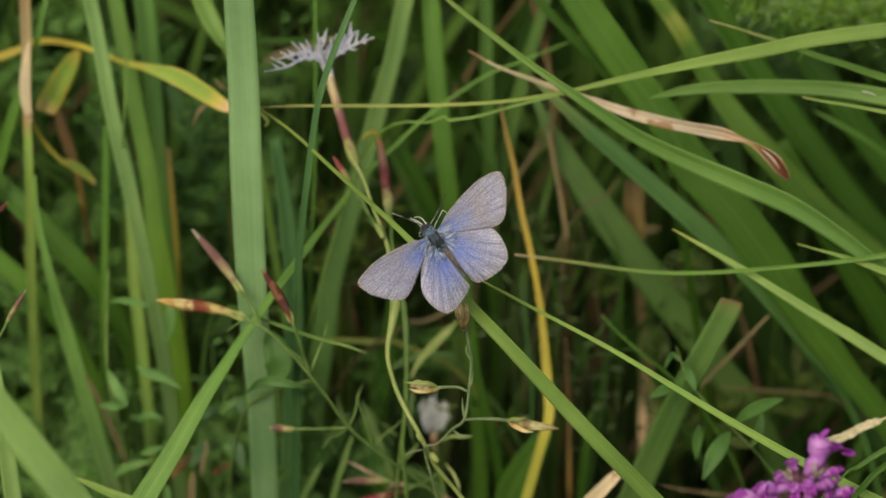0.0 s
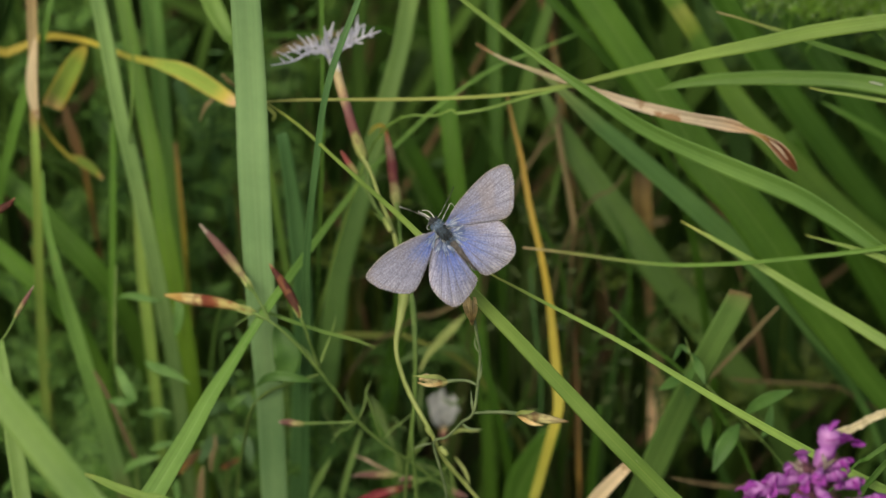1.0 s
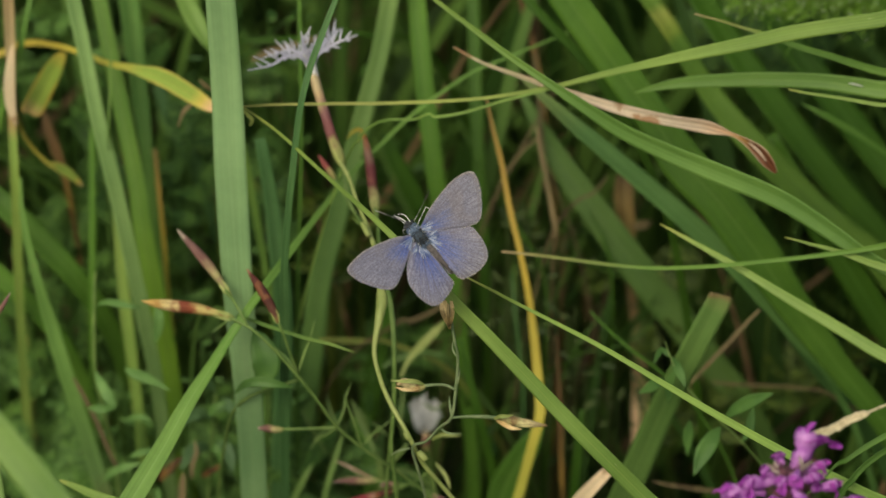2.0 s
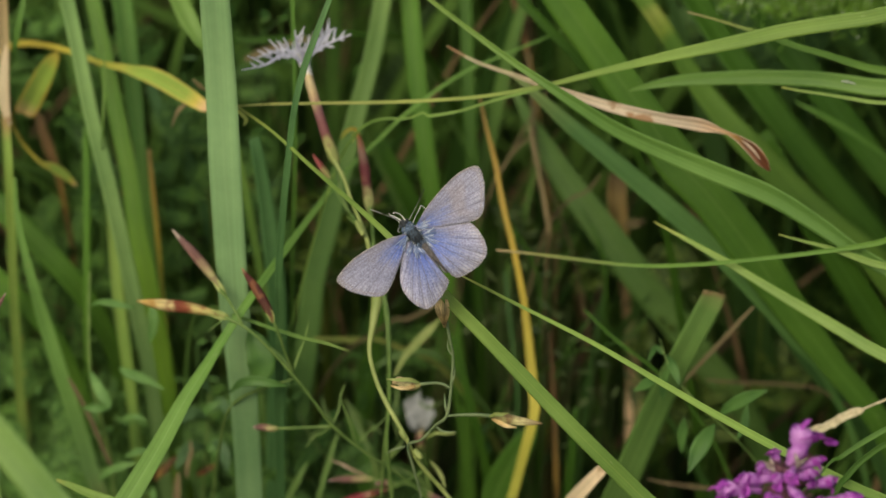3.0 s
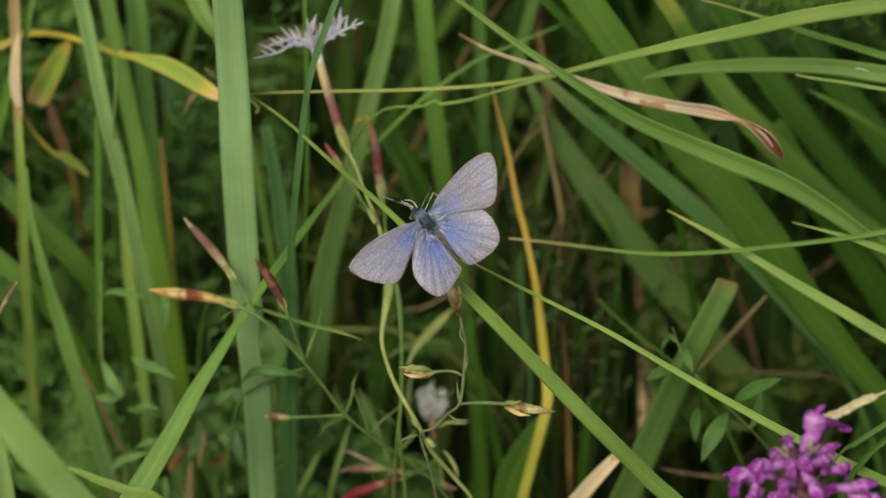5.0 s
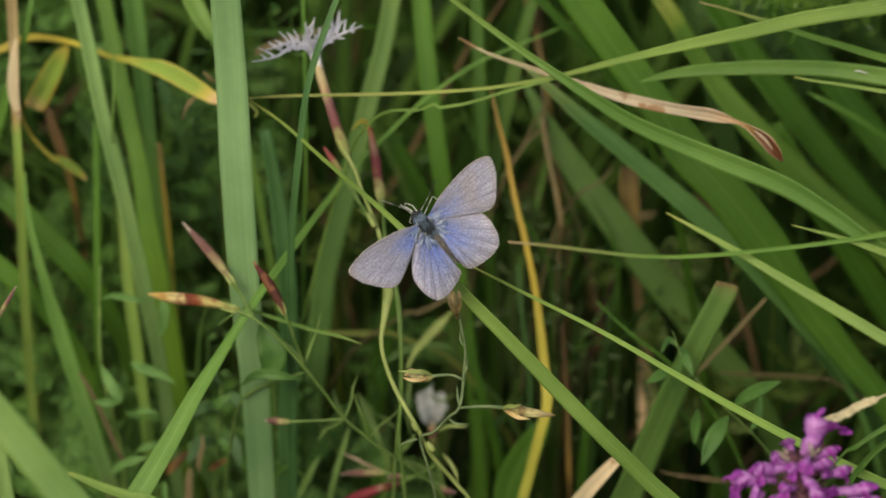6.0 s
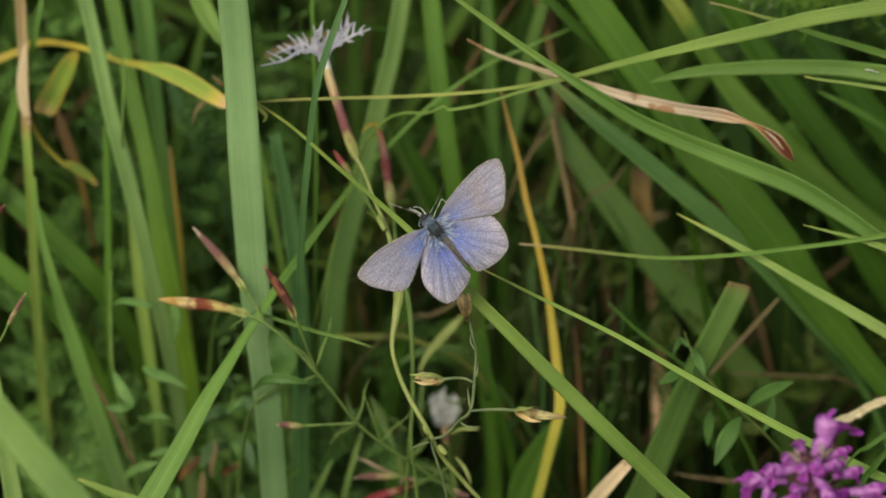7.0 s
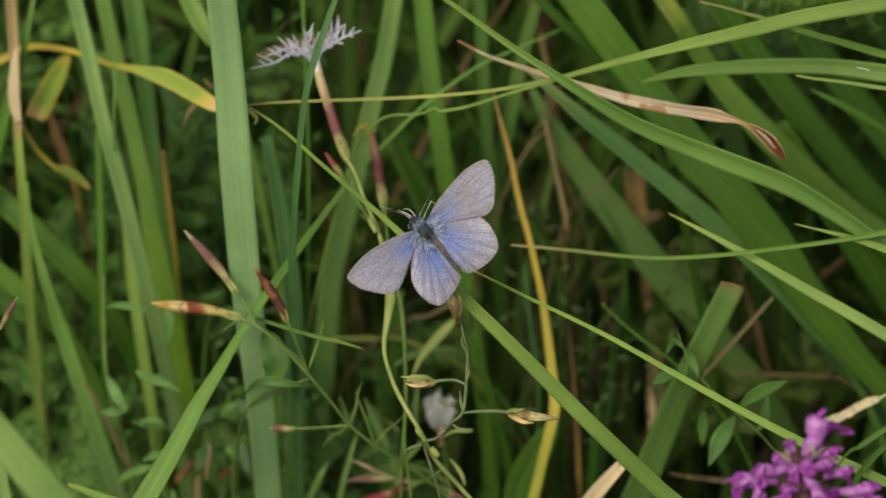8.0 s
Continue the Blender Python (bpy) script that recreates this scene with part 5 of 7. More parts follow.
        rad = 1.08 * math.sqrt(max(0.15, 1 - ((y - 0.4) / 2.9) ** 2))
        an = rnd.uniform(-1.7, 1.7)
        p = Vector((math.sin(an) * rad, y, math.cos(an) * rad))
        q = p + Vector((math.sin(an) * 0.45 + rnd.uniform(-0.2, 0.2), -0.5 + rnd.uniform(-0.3, 0.3), math.cos(an) * 0.35))
        (crest if abs(an) < 0.95 and -1.3 < y < 1.5 else tufts).append(tube([(*(p * 0.96e-3), 0.00012), (*(q * 1e-3), 0.00003)], 3))
    for i in range(260):
        y = rnd.uniform(-8.2, -1.4)
        rad = 0.78 - 0.06 * abs(y + 1.4)
        an = rnd.uniform(-1.6, 1.6)
        p = Vector((math.sin(an) * rad, y, math.cos(an) * rad - 0.08 * abs(y)))
        q = p + Vector((math.sin(an) * 0.3, -0.5, math.cos(an) * 0.15))
        (flank if abs(an) > 0.75 else back).append(tube([(*(p * 0.95e-3), 0.0001), (*(q * 1e-3), 0.00003)], 3))
    frost = plain_material("frosty_blue_fur", (0.05, 0.08, 0.14), (0.2, 0.27, 0.4), 900, 0.8, 0)
    part("thorax_hair", gather(tufts), frost, fly, "frosty blue hair")
    part("thorax_crest", gather(crest), dark, fly, "dark slate hair")
    part("abdomen_hair", gather(back), grey_brown, fly)
    part("flank_hair", gather(flank), plain_material("grey_flank_fur", (0.09, 0.1, 0.12), (0.34, 0.34, 0.36), 900, 0.8, 0, True), fly, "greyish hair along the abdomen's sides")

    # feelers, palps and legs: rows (x, y, z, thickness) in millimetres
    def limb(name, rows, mat, label=""):
        k = 0.82 if mat in (pale, leg_m) else 1.0
        part(name, tube(glide([(x * 0.001, y * 0.001, z * 0.001, w * 0.001 * k) for x, y, z, w in rows], 5), 6), mat, fly, label)

    feeler_m = pod_material("banded_feeler", [(0.0, (0.1, 0.1, 0.1)), (0.5, (0.16, 0.15, 0.15)), (1.0, (0.03, 0.03, 0.03))], (0.6, 0.6, 0.55), 0.6)
    limb("antenna", [(0.14, 2.85, 0.4, 0.13), (-0.58, 4.45, 1.2, 0.10), (-1.31, 6.05, 1.6, 0.10), (-2.09, 7.58, 1.8, 0.11), (-2.65, 8.62, 1.9, 0.20)], feeler_m)
    limb("antenna", [(1.14, 2.76, 0.4, 0.13), (2.69, 3.13, 1.2, 0.10), (4.23, 3.63, 1.6, 0.10), (5.69, 4.20, 1.8, 0.11), (6.81, 4.69, 1.9, 0.20)], feeler_m)
    limb("palp", [(0.07, 2.78, 0, 0.24), (-0.05, 3.84, 0.2, 0.26), (-0.30, 4.90, 0.3, 0.20), (-0.75, 5.75, 0.4, 0.12), (-0.62, 6.02, 0.4, 0.08)], pale, "white palp")
    limb("palp", [(0.43, 2.73, 0.2, 0.24), (0.62, 3.62, 0.4, 0.2), (0.66, 4.50, 0.5, 0.15), (0.22, 5.35, 0.5, 0.12), (-0.25, 5.55, 0.5, 0.08)], pale, "white palp")
    limb("leg", [(-0.41, 2.40, -0.8, 0.24), (-0.40, 3.67, -0.6, 0.24), (-0.55, 4.95, -0.6, 0.18), (-0.95, 5.95, -0.7, 0.14)], leg_m, "white-scaled leg")
    limb("leg", [(-0.62, 2.32, -1, 0.24), (-0.95, 2.95, -0.9, 0.16), (-1.35, 3.1, -1, 0.14), (-1.7, 2.8, -1.1, 0.12), (-1.55, 2.45, -1.1, 0.1)], leg_m, "white-scaled leg")
    limb("leg", [(1.18, 2.05, -0.8, 0.22), (2.30, 2.39, 0.1, 0.20), (3.49, 2.81, 0.3, 0.18), (4.39, 3.21, 0.2, 0.14)], leg_m, "white-scaled leg")
    limb("leg", [(4.39, 3.21, 0.2, 0.14), (4.55, 2.79, 0.1, 0.14), (4.58, 2.23, 0, 0.10)], leg_m, "white-scaled leg")
    collar = []
    for i in range(150):
        an = rnd.uniform(0, 2 * math.pi)
        p = Vector((math.cos(an) * 1.0, 0.3 + math.sin(an) * 1.9, rnd.uniform(0.1, 0.7)))
        q = p + Vector((math.cos(an) * rnd.uniform(0.15, 0.5), math.sin(an) * rnd.uniform(0.1, 0.4) - 0.15, rnd.uniform(-0.1, 0.15)))
        collar.append(tube([(*(p * 1e-3), 0.00011), (*(q * 1e-3), 0.00003)], 3))
    part("collar_hair", gather(collar), pale, fly, "whitish hair round the thorax")
    limb("leg", [(-0.11, 0.78, -1.2, 0.30), (-1.42, 1.42, -1.2, 0.30), (-3.28, 1.47, -1.2, 0.20)], dark)
    limb("leg", [(1.07, -0.02, -1.2, 0.30), (-0.29, -1.22, -1, 0.30), (-2.49, -2.76, -1.2, 0.20)], dark)
    return fly, wings


butterfly, WINGS = build_butterfly()


# ---- feathered pinks: stems, buds and fringed flowers ----
CALYX = pod_material("pink_calyx", [(0.0, (0.2, 0.26, 0.07)), (0.2, (0.36, 0.36, 0.13)), (0.38, (0.2, 0.07, 0.07)), (0.58, (0.3, 0.14, 0.14)), (0.75, (0.5, 0.36, 0.2)), (1.0, (0.6, 0.5, 0.3))], (0.22, 0.06, 0.07), 0.15)
BUD_RED = pod_material("dark_red_bud", [(0.0, (0.16, 0.13, 0.05)), (0.1, (0.12, 0.05, 0.03)), (0.4, (0.075, 0.024, 0.02)), (0.85, (0.1, 0.025, 0.022)), (1.0, (0.36, 0.18, 0.12))], (0.28, 0.12, 0.05), 0.4)
BUD_MIX = pod_material("orange_red_bud", [(0.0, (0.2, 0.27, 0.08)), (0.16, (0.34, 0.37, 0.13)), (0.3, (0.45, 0.34, 0.13)), (0.42, (0.22, 0.06, 0.03)), (0.58, (0.2, 0.05, 0.03)), (0.68, (0.62, 0.5, 0.24)), (0.8, (0.55, 0.34, 0.1)), (1.0, (0.6, 0.42, 0.16))], (0.2, 0.045, 0.025), 0.55)
BUD_PINK = pod_material("pinkish_bud", [(0.0, (0.26, 0.3, 0.1)), (0.28, (0.36, 0.31, 0.15)), (0.5, (0.2, 0.1, 0.085)), (0.85, (0.2, 0.11, 0.1)), (1.0, (0.46, 0.38, 0.3))], (0.12, 0.055, 0.055), 0.45)
BUD_PALE = pod_material("pale_bud", [(0.0, (0.26, 0.27, 0.1)), (0.18, (0.38, 0.34, 0.14)), (0.28, (0.3, 0.19, 0.09)), (0.42, (0.62, 0.56, 0.27)), (0.8, (0.64, 0.56, 0.3)), (1.0, (0.36, 0.22, 0.1))], (0.2, 0.1, 0.05), 0.4)


def pod(rows, mat, parent, name="bud", label="", scales=True):
    """A slender bud with sepal scales round its foot."""
    line = stem_line(rows)
    b = part(name, tube(line, 10, 0.03, 3), mat, parent, label)
    pts, tan = frames_along(line)
    if scales:
        d = max(q[3] for q in line) * 0.72
        i0, i1 = 0, len(line) // 3
        for k in range(2):
            s = tan[i0].cross(FACING).normalized() * (1 if k else -1)
            a, mid, e = pts[i0] + s * d * 0.1, pts[i1 // 2] + s * d * 0.3 + FACING * d * 0.32, pts[i1] + s * d * 0.36 + FACING * d * 0.4
            part("sepal", ribbon(glide([(*a, d * 0.3), (*mid, d * 0.4), (*e, d * 0.06)], 4), FACING, 0, 0, 0.4, 0.0002, 4), PALE_STEM, b)
    return b


def fringed_petal(rows, parent, mat, seed, hairs=9, long=2.4, rise=0.8):
    """A narrow petal cut into long curved strips that mostly rise from its upper side."""
    rnd = random.Random(seed)
    line = lines_at(rows, 8)
    out = [ribbon(line, FACING, 15, 0, 0.25, 0.00015, 4)]
    pts, tan = frames_along(line)
    for i in range(hairs):
        j = int((0.25 + 0.7 * i / hairs) * (len(pts) - 1))
        s = tan[j].cross(FACING).normalized()
        if s.dot(UP) < 0:
            s = -s
        for sg, keep in ((1, 0.95), (-1, 0.45)):
            if rnd.random() > keep:
                continue
            lg = long * rnd.uniform(0.6, 1.15) * 0.001 * (1.1 - 0.4 * i / hairs) * (1 if sg > 0 else 0.6)
            way = (tan[j] * rnd.uniform(0.2, 0.9) + s * sg * rise + FACING * rnd.uniform(-0.5, 0.6)).normalized()
            bend = UP * rnd.uniform(0.0, 0.35) * lg + tan[j] * rnd.uniform(0.1, 0.5) * lg
            p0, p1, p2 = pts[j], pts[j] + way * lg * 0.5, pts[j] + way * lg + bend
            out.append(ribbon(glide([(*p0, 0.0005), (*p1, 0.00045), (*p2, 0.00015)], 4), FACING, rnd.uniform(-30, 30), 0, 0.2, 0.0001, 2))
    return part("petal", gather(out), mat, parent)


def stalk(rows, parent, root=False, seed=1, name="stem", mat=None):
    rows = [(a, b, c, w * 0.85) for a, b, c, w in rows]
    return part(name, tube(stem_line(rows, root, seed), 8, 0.04, seed), mat or STEM, parent)


# Leaves deeper than 59 mm get this darker green as painted-in shade.
THREAD = plain_material("shaded_thread_leaf", (0.075, 0.13, 0.03), (0.14, 0.21, 0.055), 300, 0.55, 0.15)


def thin_leaf(rows, parent, mat=None):
    slim = [(a, b, c, w * 0.55) for a, b, c, w in rows]
    return part("leaf", leaf_shape(slim, 0.3), mat or (THREAD if rows[1][2] > 59 else STEM), parent)


MAGENTA = pod_material("magenta_petal_roll", [(0.0, (0.32, 0.22, 0.14)), (0.15, (0.2, 0.035, 0.04)), (0.7, (0.2, 0.022, 0.04)), (1.0, (0.24, 0.06, 0.08))], (0.2, 0.02, 0.05), 0.3)
# Tan is lifted to counter the wing's shadow on the seed head.
SEED_HUSK = pod_material("tan_seed_husk", [(0.0, (0.28, 0.2, 0.08)), (0.3, (0.66, 0.46, 0.2)), (0.7, (0.78, 0.6, 0.32)), (1.0, (0.62, 0.44, 0.2))], (0.16, 0.07, 0.03), 0.35)


def build_pinks():
    p = thing("feathered_pink", "fringed pale lilac pink flower on a thin green stem", "flower", "feathered pinks")
    stalk([(-16.9, 16.5, 56, 1.19), (-15.1, 13.1, 55, 0.86), (-13.3, 7.8, 52, 0.86), (-10.8, 1.7, 48, 0.96), (-9.4, -6.3, 44, 1.38), (-8.9, -10, 42, 2.55), (-9.4, -13.4, 41, 1.91), (-10.4, -19.5, 40, 1.02), (-9.2, -24.9, 38, 1.02), (-7.2, -29.5, 36, 1.10), (-4.1, -35, 35, 1.01), (-1.6, -40.3, 38, 1.02), (3, -46.1, 42, 1.02), (7, -52.2, 46, 0.86)], p, True, 4, mat=PALE_STEM)
    pod([(-16.4, 15.7, 56, 1.40), (-17.1, 17.6, 57, 2.27), (-18.3, 20.9, 58, 2.06), (-19.6, 25.3, 59, 1.84), (-21.1, 30.3, 60, 1.85), (-21.9, 33.8, 60, 1.63)], CALYX, p, "calyx", "cream and purple calyx tube")
    stalk([(-21.6, 32.7, 60, 1.85), (-22.0, 34.0, 60, 2.17), (-22.6, 35.5, 60, 2.39), (-23.2, 36.6, 60, 1.95), (-24.1, 37.2, 60, 0.87)], p, name="petal_claws", mat=PETAL_WHITE)
    for i, rows in enumerate((
            [(-22.2, 34.2, 60, 0.65), (-24.0, 36.3, 58, 0.76), (-26.6, 36.6, 56, 0.76), (-29.7, 34.8, 54, 0.54), (-34.0, 33.8, 52, 0.22)],
            [(-22.2, 34.4, 60, 0.65), (-23.9, 36.8, 60, 0.76), (-26.0, 38.0, 62, 0.65), (-28.8, 37.6, 64, 0.55), (-32.2, 36.6, 66, 0.22)],
            [(-22.2, 34.9, 60, 0.87), (-22.7, 36.9, 57, 0.97), (-23.5, 38.7, 55, 0.76), (-23.9, 41.2, 53, 0.22)],
            [(-21.9, 34.9, 60, 0.65), (-21.1, 36.8, 60, 0.65), (-19.3, 38.1, 60, 0.76), (-16.7, 39.4, 59, 0.54), (-13.2, 40.6, 58, 0.22)],
            [(-21.9, 34.9, 60, 0.87), (-21.4, 37.6, 64, 0.87), (-19.9, 39.7, 66, 0.77), (-18.2, 41.1, 68, 0.55), (-16.7, 42.5, 70, 0.22)])):
        fringed_petal(rows, p, PETAL_PALE, i + 3, 7, 2.8)

    for rows in ([(-4.8, -34.3, 35, 0.82), (-4.4, -35.0, 35, 1.15), (-3.9, -35.8, 35, 0.90)], [(-2.3, -38.0, 36, 0.90), (-1.6, -38.9, 36, 1.40), (-0.9, -39.7, 36, 0.98)], [(-12.7, 4.8, 47, 0.66), (-12.1, 3.7, 47, 1.25), (-11.3, 2.1, 46, 0.91)]):
        part("joint", tube(lines_at(rows, 4), 8, 0.03, 5), PALE_STEM, p, "swollen pale joint")

    q = thing("feathered_pink_bud", "withered dark red pink bud on a green stalk", "flower bud", "feathered pinks")
    stalk([(-10.6, 7.6, 74, 0.99), (-10.1, 4.5, 72, 0.77), (-9.9, 1.2, 69, 0.77), (-9.2, -3.2, 66, 0.77), (-7.8, -10.8, 62, 0.76), (-7.2, -19.4, 60, 0.65), (-7.4, -30.4, 64, 0.65), (-8.4, -39.5, 70, 0.66), (-9.3, -49.8, 78, 0.67)], q, True, 6)
    pod([(-10.5, 6.3, 74, 0.99), (-10.7, 9.0, 75, 2.10), (-11.1, 11.7, 75, 1.88), (-11.5, 15.6, 76, 1.99), (-12.2, 19.8, 76, 1.33), (-12.7, 22.3, 76, 0.44)],
        pod_material("green_based_red_bud", [(0.0, (0.24, 0.28, 0.09)), (0.24, (0.38, 0.38, 0.16)), (0.36, (0.14, 0.03, 0.04)), (0.55, (0.17, 0.045, 0.05)), (0.75, (0.27, 0.16, 0.12)), (1.0, (0.3, 0.1, 0.04))], (0.3, 0.14, 0.08), 0.25), q)
    part("withered_petal", gather([ribbon(lines_at(r, 4), FACING, 20, 60, 0.4, 0.00015, 3) for r in (
        [(-12.4, 21.2, 76, 0.55), (-13.3, 22.7, 75, 1.00), (-14.6, 22.4, 74, 0.88), (-15.9, 21.1, 73, 0.33)], [(-12.4, 21.2, 76, 0.55), (-13.3, 21.8, 77, 0.78), (-13.8, 20.5, 78, 0.33)])]), GRASS["gold"], q, "curled orange-brown petal")

    s = thing("feathered_pink_bud", "small red-tipped bud on a thin stalk", "flower bud", "feathered pinks")
    stalk([(-18.5, 13.6, 72, 0.88), (-16.7, 10.6, 70, 0.77), (-14.4, 6.7, 66, 0.77), (-12.2, 3.6, 62, 0.76), (-10.2, 0.1, 58, 0.76), (-8.4, -6.4, 54, 0.75), (-7, -12.8, 52, 0.75), (-6.8, -21.4, 52, 0.75), (-7, -30, 56, 0.76), (-7.7, -37.8, 60, 0.76), (-7, -49.2, 68, 0.77)], s, True, 7)
    pod([(-18.1, 12.9, 72, 0.88), (-19.0, 14.4, 72, 1.32), (-20.1, 16.0, 72, 1.10), (-21.4, 18.0, 72, 0.33)], pod_material("red_tip_bud", [(0.0, (0.22, 0.28, 0.08)), (0.4, (0.3, 0.26, 0.1)), (0.55, (0.28, 0.06, 0.06)), (1.0, (0.4, 0.1, 0.1))], (0.3, 0.1, 0.08), 0.2), s)
    thin_leaf([(-14.1, 6.1, 65, 0.66), (-15.8, 10.0, 66, 1.31), (-16.4, 13.3, 67, 0.99), (-16.9, 15.4, 67, 0.22)], s)
    thin_leaf([(-10.2, 0.1, 58, 0.54), (-11.7, 2.7, 58, 1.08), (-13.2, 4.4, 57, 0.76), (-14.7, 5.7, 56, 0.22)], s)

    # three buds on one branching stem
    t = thing("feathered_pink_bud", "branching stem with orange, pinkish and dark red buds", "flower bud", "feathered pinks")
    stalk([(-38.5, -12.7, 50, 0.75), (-34.2, -14.9, 49, 0.64), (-30.5, -18.1, 50, 0.64), (-25.1, -24.5, 54, 0.75), (-20.9, -30.3, 58, 0.65), (-18.2, -34.3, 62, 0.76), (-13.7, -38.5, 66, 0.66), (-9.6, -41.6, 70, 0.66), (-4.9, -45.3, 76, 0.78), (0.7, -51.2, 82, 0.78)], t, True, 8)
    pod([(-37.1, -13.2, 50, 0.54), (-38.6, -12.7, 50, 0.86), (-40.9, -12.0, 52, 1.51), (-44.6, -11.2, 54, 2.16), (-49.1, -10.7, 57, 2.38), (-52.6, -10.2, 60, 1.63), (-55.3, -9.8, 62, 0.33)], BUD_MIX, t, label="orange and dark red spotted bud")
    stalk([(-38.9, -7.6, 52, 0.75), (-37.3, -9.5, 50, 0.64), (-36.1, -11.5, 49, 0.64), (-34.5, -14.5, 49, 0.64)], t)
    pod([(-37.7, -9.0, 52, 0.43), (-38.7, -7.6, 52, 0.86), (-39.8, -6.0, 53, 1.40), (-41.9, -3.3, 55, 1.94), (-44.6, -0.2, 58, 1.73), (-46.7, 2.0, 60, 1.09), (-48.3, 3.8, 61, 0.33)], BUD_PINK, t, label="pinkish pointed bud")
    stalk([(-29.0, -12.9, 45, 0.75), (-27.7, -15.9, 46, 0.64), (-26.4, -20.3, 50, 0.64), (-25.2, -24.0, 54, 0.65)], t)
    pod([(-28.6, -14.1, 45, 0.34), (-28.9, -12.8, 45, 1.25), (-29.8, -10.9, 45, 1.74), (-31.0, -8.7, 45, 1.91), (-32.3, -6.7, 46, 1.58), (-33.4, -5.2, 46, 0.91), (-34.3, -3.8, 46, 0.25)], BUD_RED, t, label="dark red bud")
    stalk([(-28.8, -34.8, 64, 0.65), (-24.4, -34.7, 63, 0.54), (-20.0, -34.5, 62, 0.54), (-18.1, -34.4, 62, 0.54)], t)
    pod([(-28.6, -34.8, 64, 0.76), (-29.9, -34.8, 64, 1.31), (-31.6, -34.6, 65, 1.42), (-32.8, -34.6, 66, 0.98), (-33.6, -34.6, 66, 0.33)], BUD_PINK, t)
    for rows in ([(-25.4, -24.0, 54, 0.54), (-24.1, -20.3, 53, 0.97), (-22.8, -17.1, 52, 0.75), (-21.9, -13.9, 51, 0.21)], [(-25.4, -24.0, 54, 0.54), (-26.9, -21.5, 55, 0.86), (-28.5, -19.9, 56, 0.65), (-30.1, -18.7, 57, 0.22)], [(-18.2, -34.3, 62, 0.54), (-20.0, -35.7, 60, 0.87), (-21.6, -36.3, 59, 0.65), (-23.2, -38.3, 58, 0.22)],
                 [(-18.2, -34.3, 62, 0.54), (-17.0, -31.5, 63, 0.98), (-16.4, -28.3, 64, 0.76), (-15.5, -26.1, 65, 0.22)], [(-13.7, -38.5, 66, 0.55), (-14.6, -34.8, 64, 0.98), (-15.7, -31.5, 63, 0.87), (-16.8, -28.2, 62, 0.22)], [(-13.7, -38.5, 66, 0.55), (-11.4, -35.9, 65, 0.98), (-9.2, -34.3, 64, 0.65), (-7.4, -32.6, 64, 0.22)],
                 [(-18.2, -34.3, 62, 0.54), (-20.1, -32.2, 64, 0.76), (-21.4, -30.5, 66, 0.55), (-22.3, -29.2, 66, 0.22)], [(-38.0, -12.8, 50, 0.54), (-38.8, -14.0, 49, 0.64), (-39.8, -14.7, 48, 0.53), (-41.1, -15.7, 48, 0.21)]):
        thin_leaf(rows, t)

    # the seed-pod stems under the butterfly
    k = thing("pink_seed_stem", "thin jointed stem with pale dry seed pods", "seed stem", "feathered pinks")
    stalk([(3.9, -12.2, 16, 0.72), (4.7, -17.4, 18, 0.62), (5.2, -20.5, 20, 0.62), (4.8, -25.8, 23, 0.73), (3.9, -31.3, 25, 0.73), (1.7, -33.3, 28, 0.63), (-0.9, -36.0, 31, 0.63), (-3.4, -37.2, 34, 0.63), (-2.3, -42.2, 38, 0.63), (-0.9, -48.9, 44, 0.64)], k, True, 9, mat=JOINTED_STEM)
    pod([(3.8, -14.9, 16, 0.62), (3.5, -13.2, 14, 1.13), (3.3, -11.5, 12, 1.43), (3.4, -9.9, 11, 1.22), (3.6, -8.7, 11, 0.51)], SEED_HUSK, k, "seed_pod", "tan dried seed head")
    for rows in ([(3.7, -14.6, 13, 0.41), (2.8, -12.5, 9, 0.92), (2.4, -10.9, 7, 0.81), (2.6, -9.0, 7, 0.30)], [(3.9, -14.4, 13, 0.41), (4.3, -12.5, 9, 0.81), (4.3, -10.9, 7, 0.81), (4.0, -9.2, 7, 0.30)]):
        part("bract", leaf_shape(rows, 0.35, 10), SEED_HUSK, k, "tan papery bract")
    stalk([(4.6, -26.2, 23, 0.62), (2.9, -25.4, 23, 0.62), (0.6, -25.3, 22, 0.72), (-1.4, -25.5, 22, 0.83)], k, mat=JOINTED_STEM)
    pod([(-0.8, -25.5, 22, 0.93), (-2.1, -25.8, 22, 1.55), (-3.5, -25.4, 22, 2.07), (-4.8, -24.8, 22, 1.66), (-6.0, -25.2, 22, 0.52)], BUD_PALE, k, "seed_pod", "pale yellow seed pod", scales=False)
    stalk([(3.9, -31.4, 25, 0.62), (6.9, -31.3, 26, 0.73), (10.0, -31.4, 27, 0.83), (12.9, -31.8, 28, 0.94)], k, mat=JOINTED_STEM)
    pod([(12.5, -31.7, 28, 1.04), (14.2, -32.2, 28, 2.09), (16.3, -32.6, 29, 1.88), (18.6, -32.9, 29, 1.36), (21.5, -33.3, 30, 0.31)], BUD_PALE, k, "seed_pod", "striped straw-coloured seed pod", scales=False)
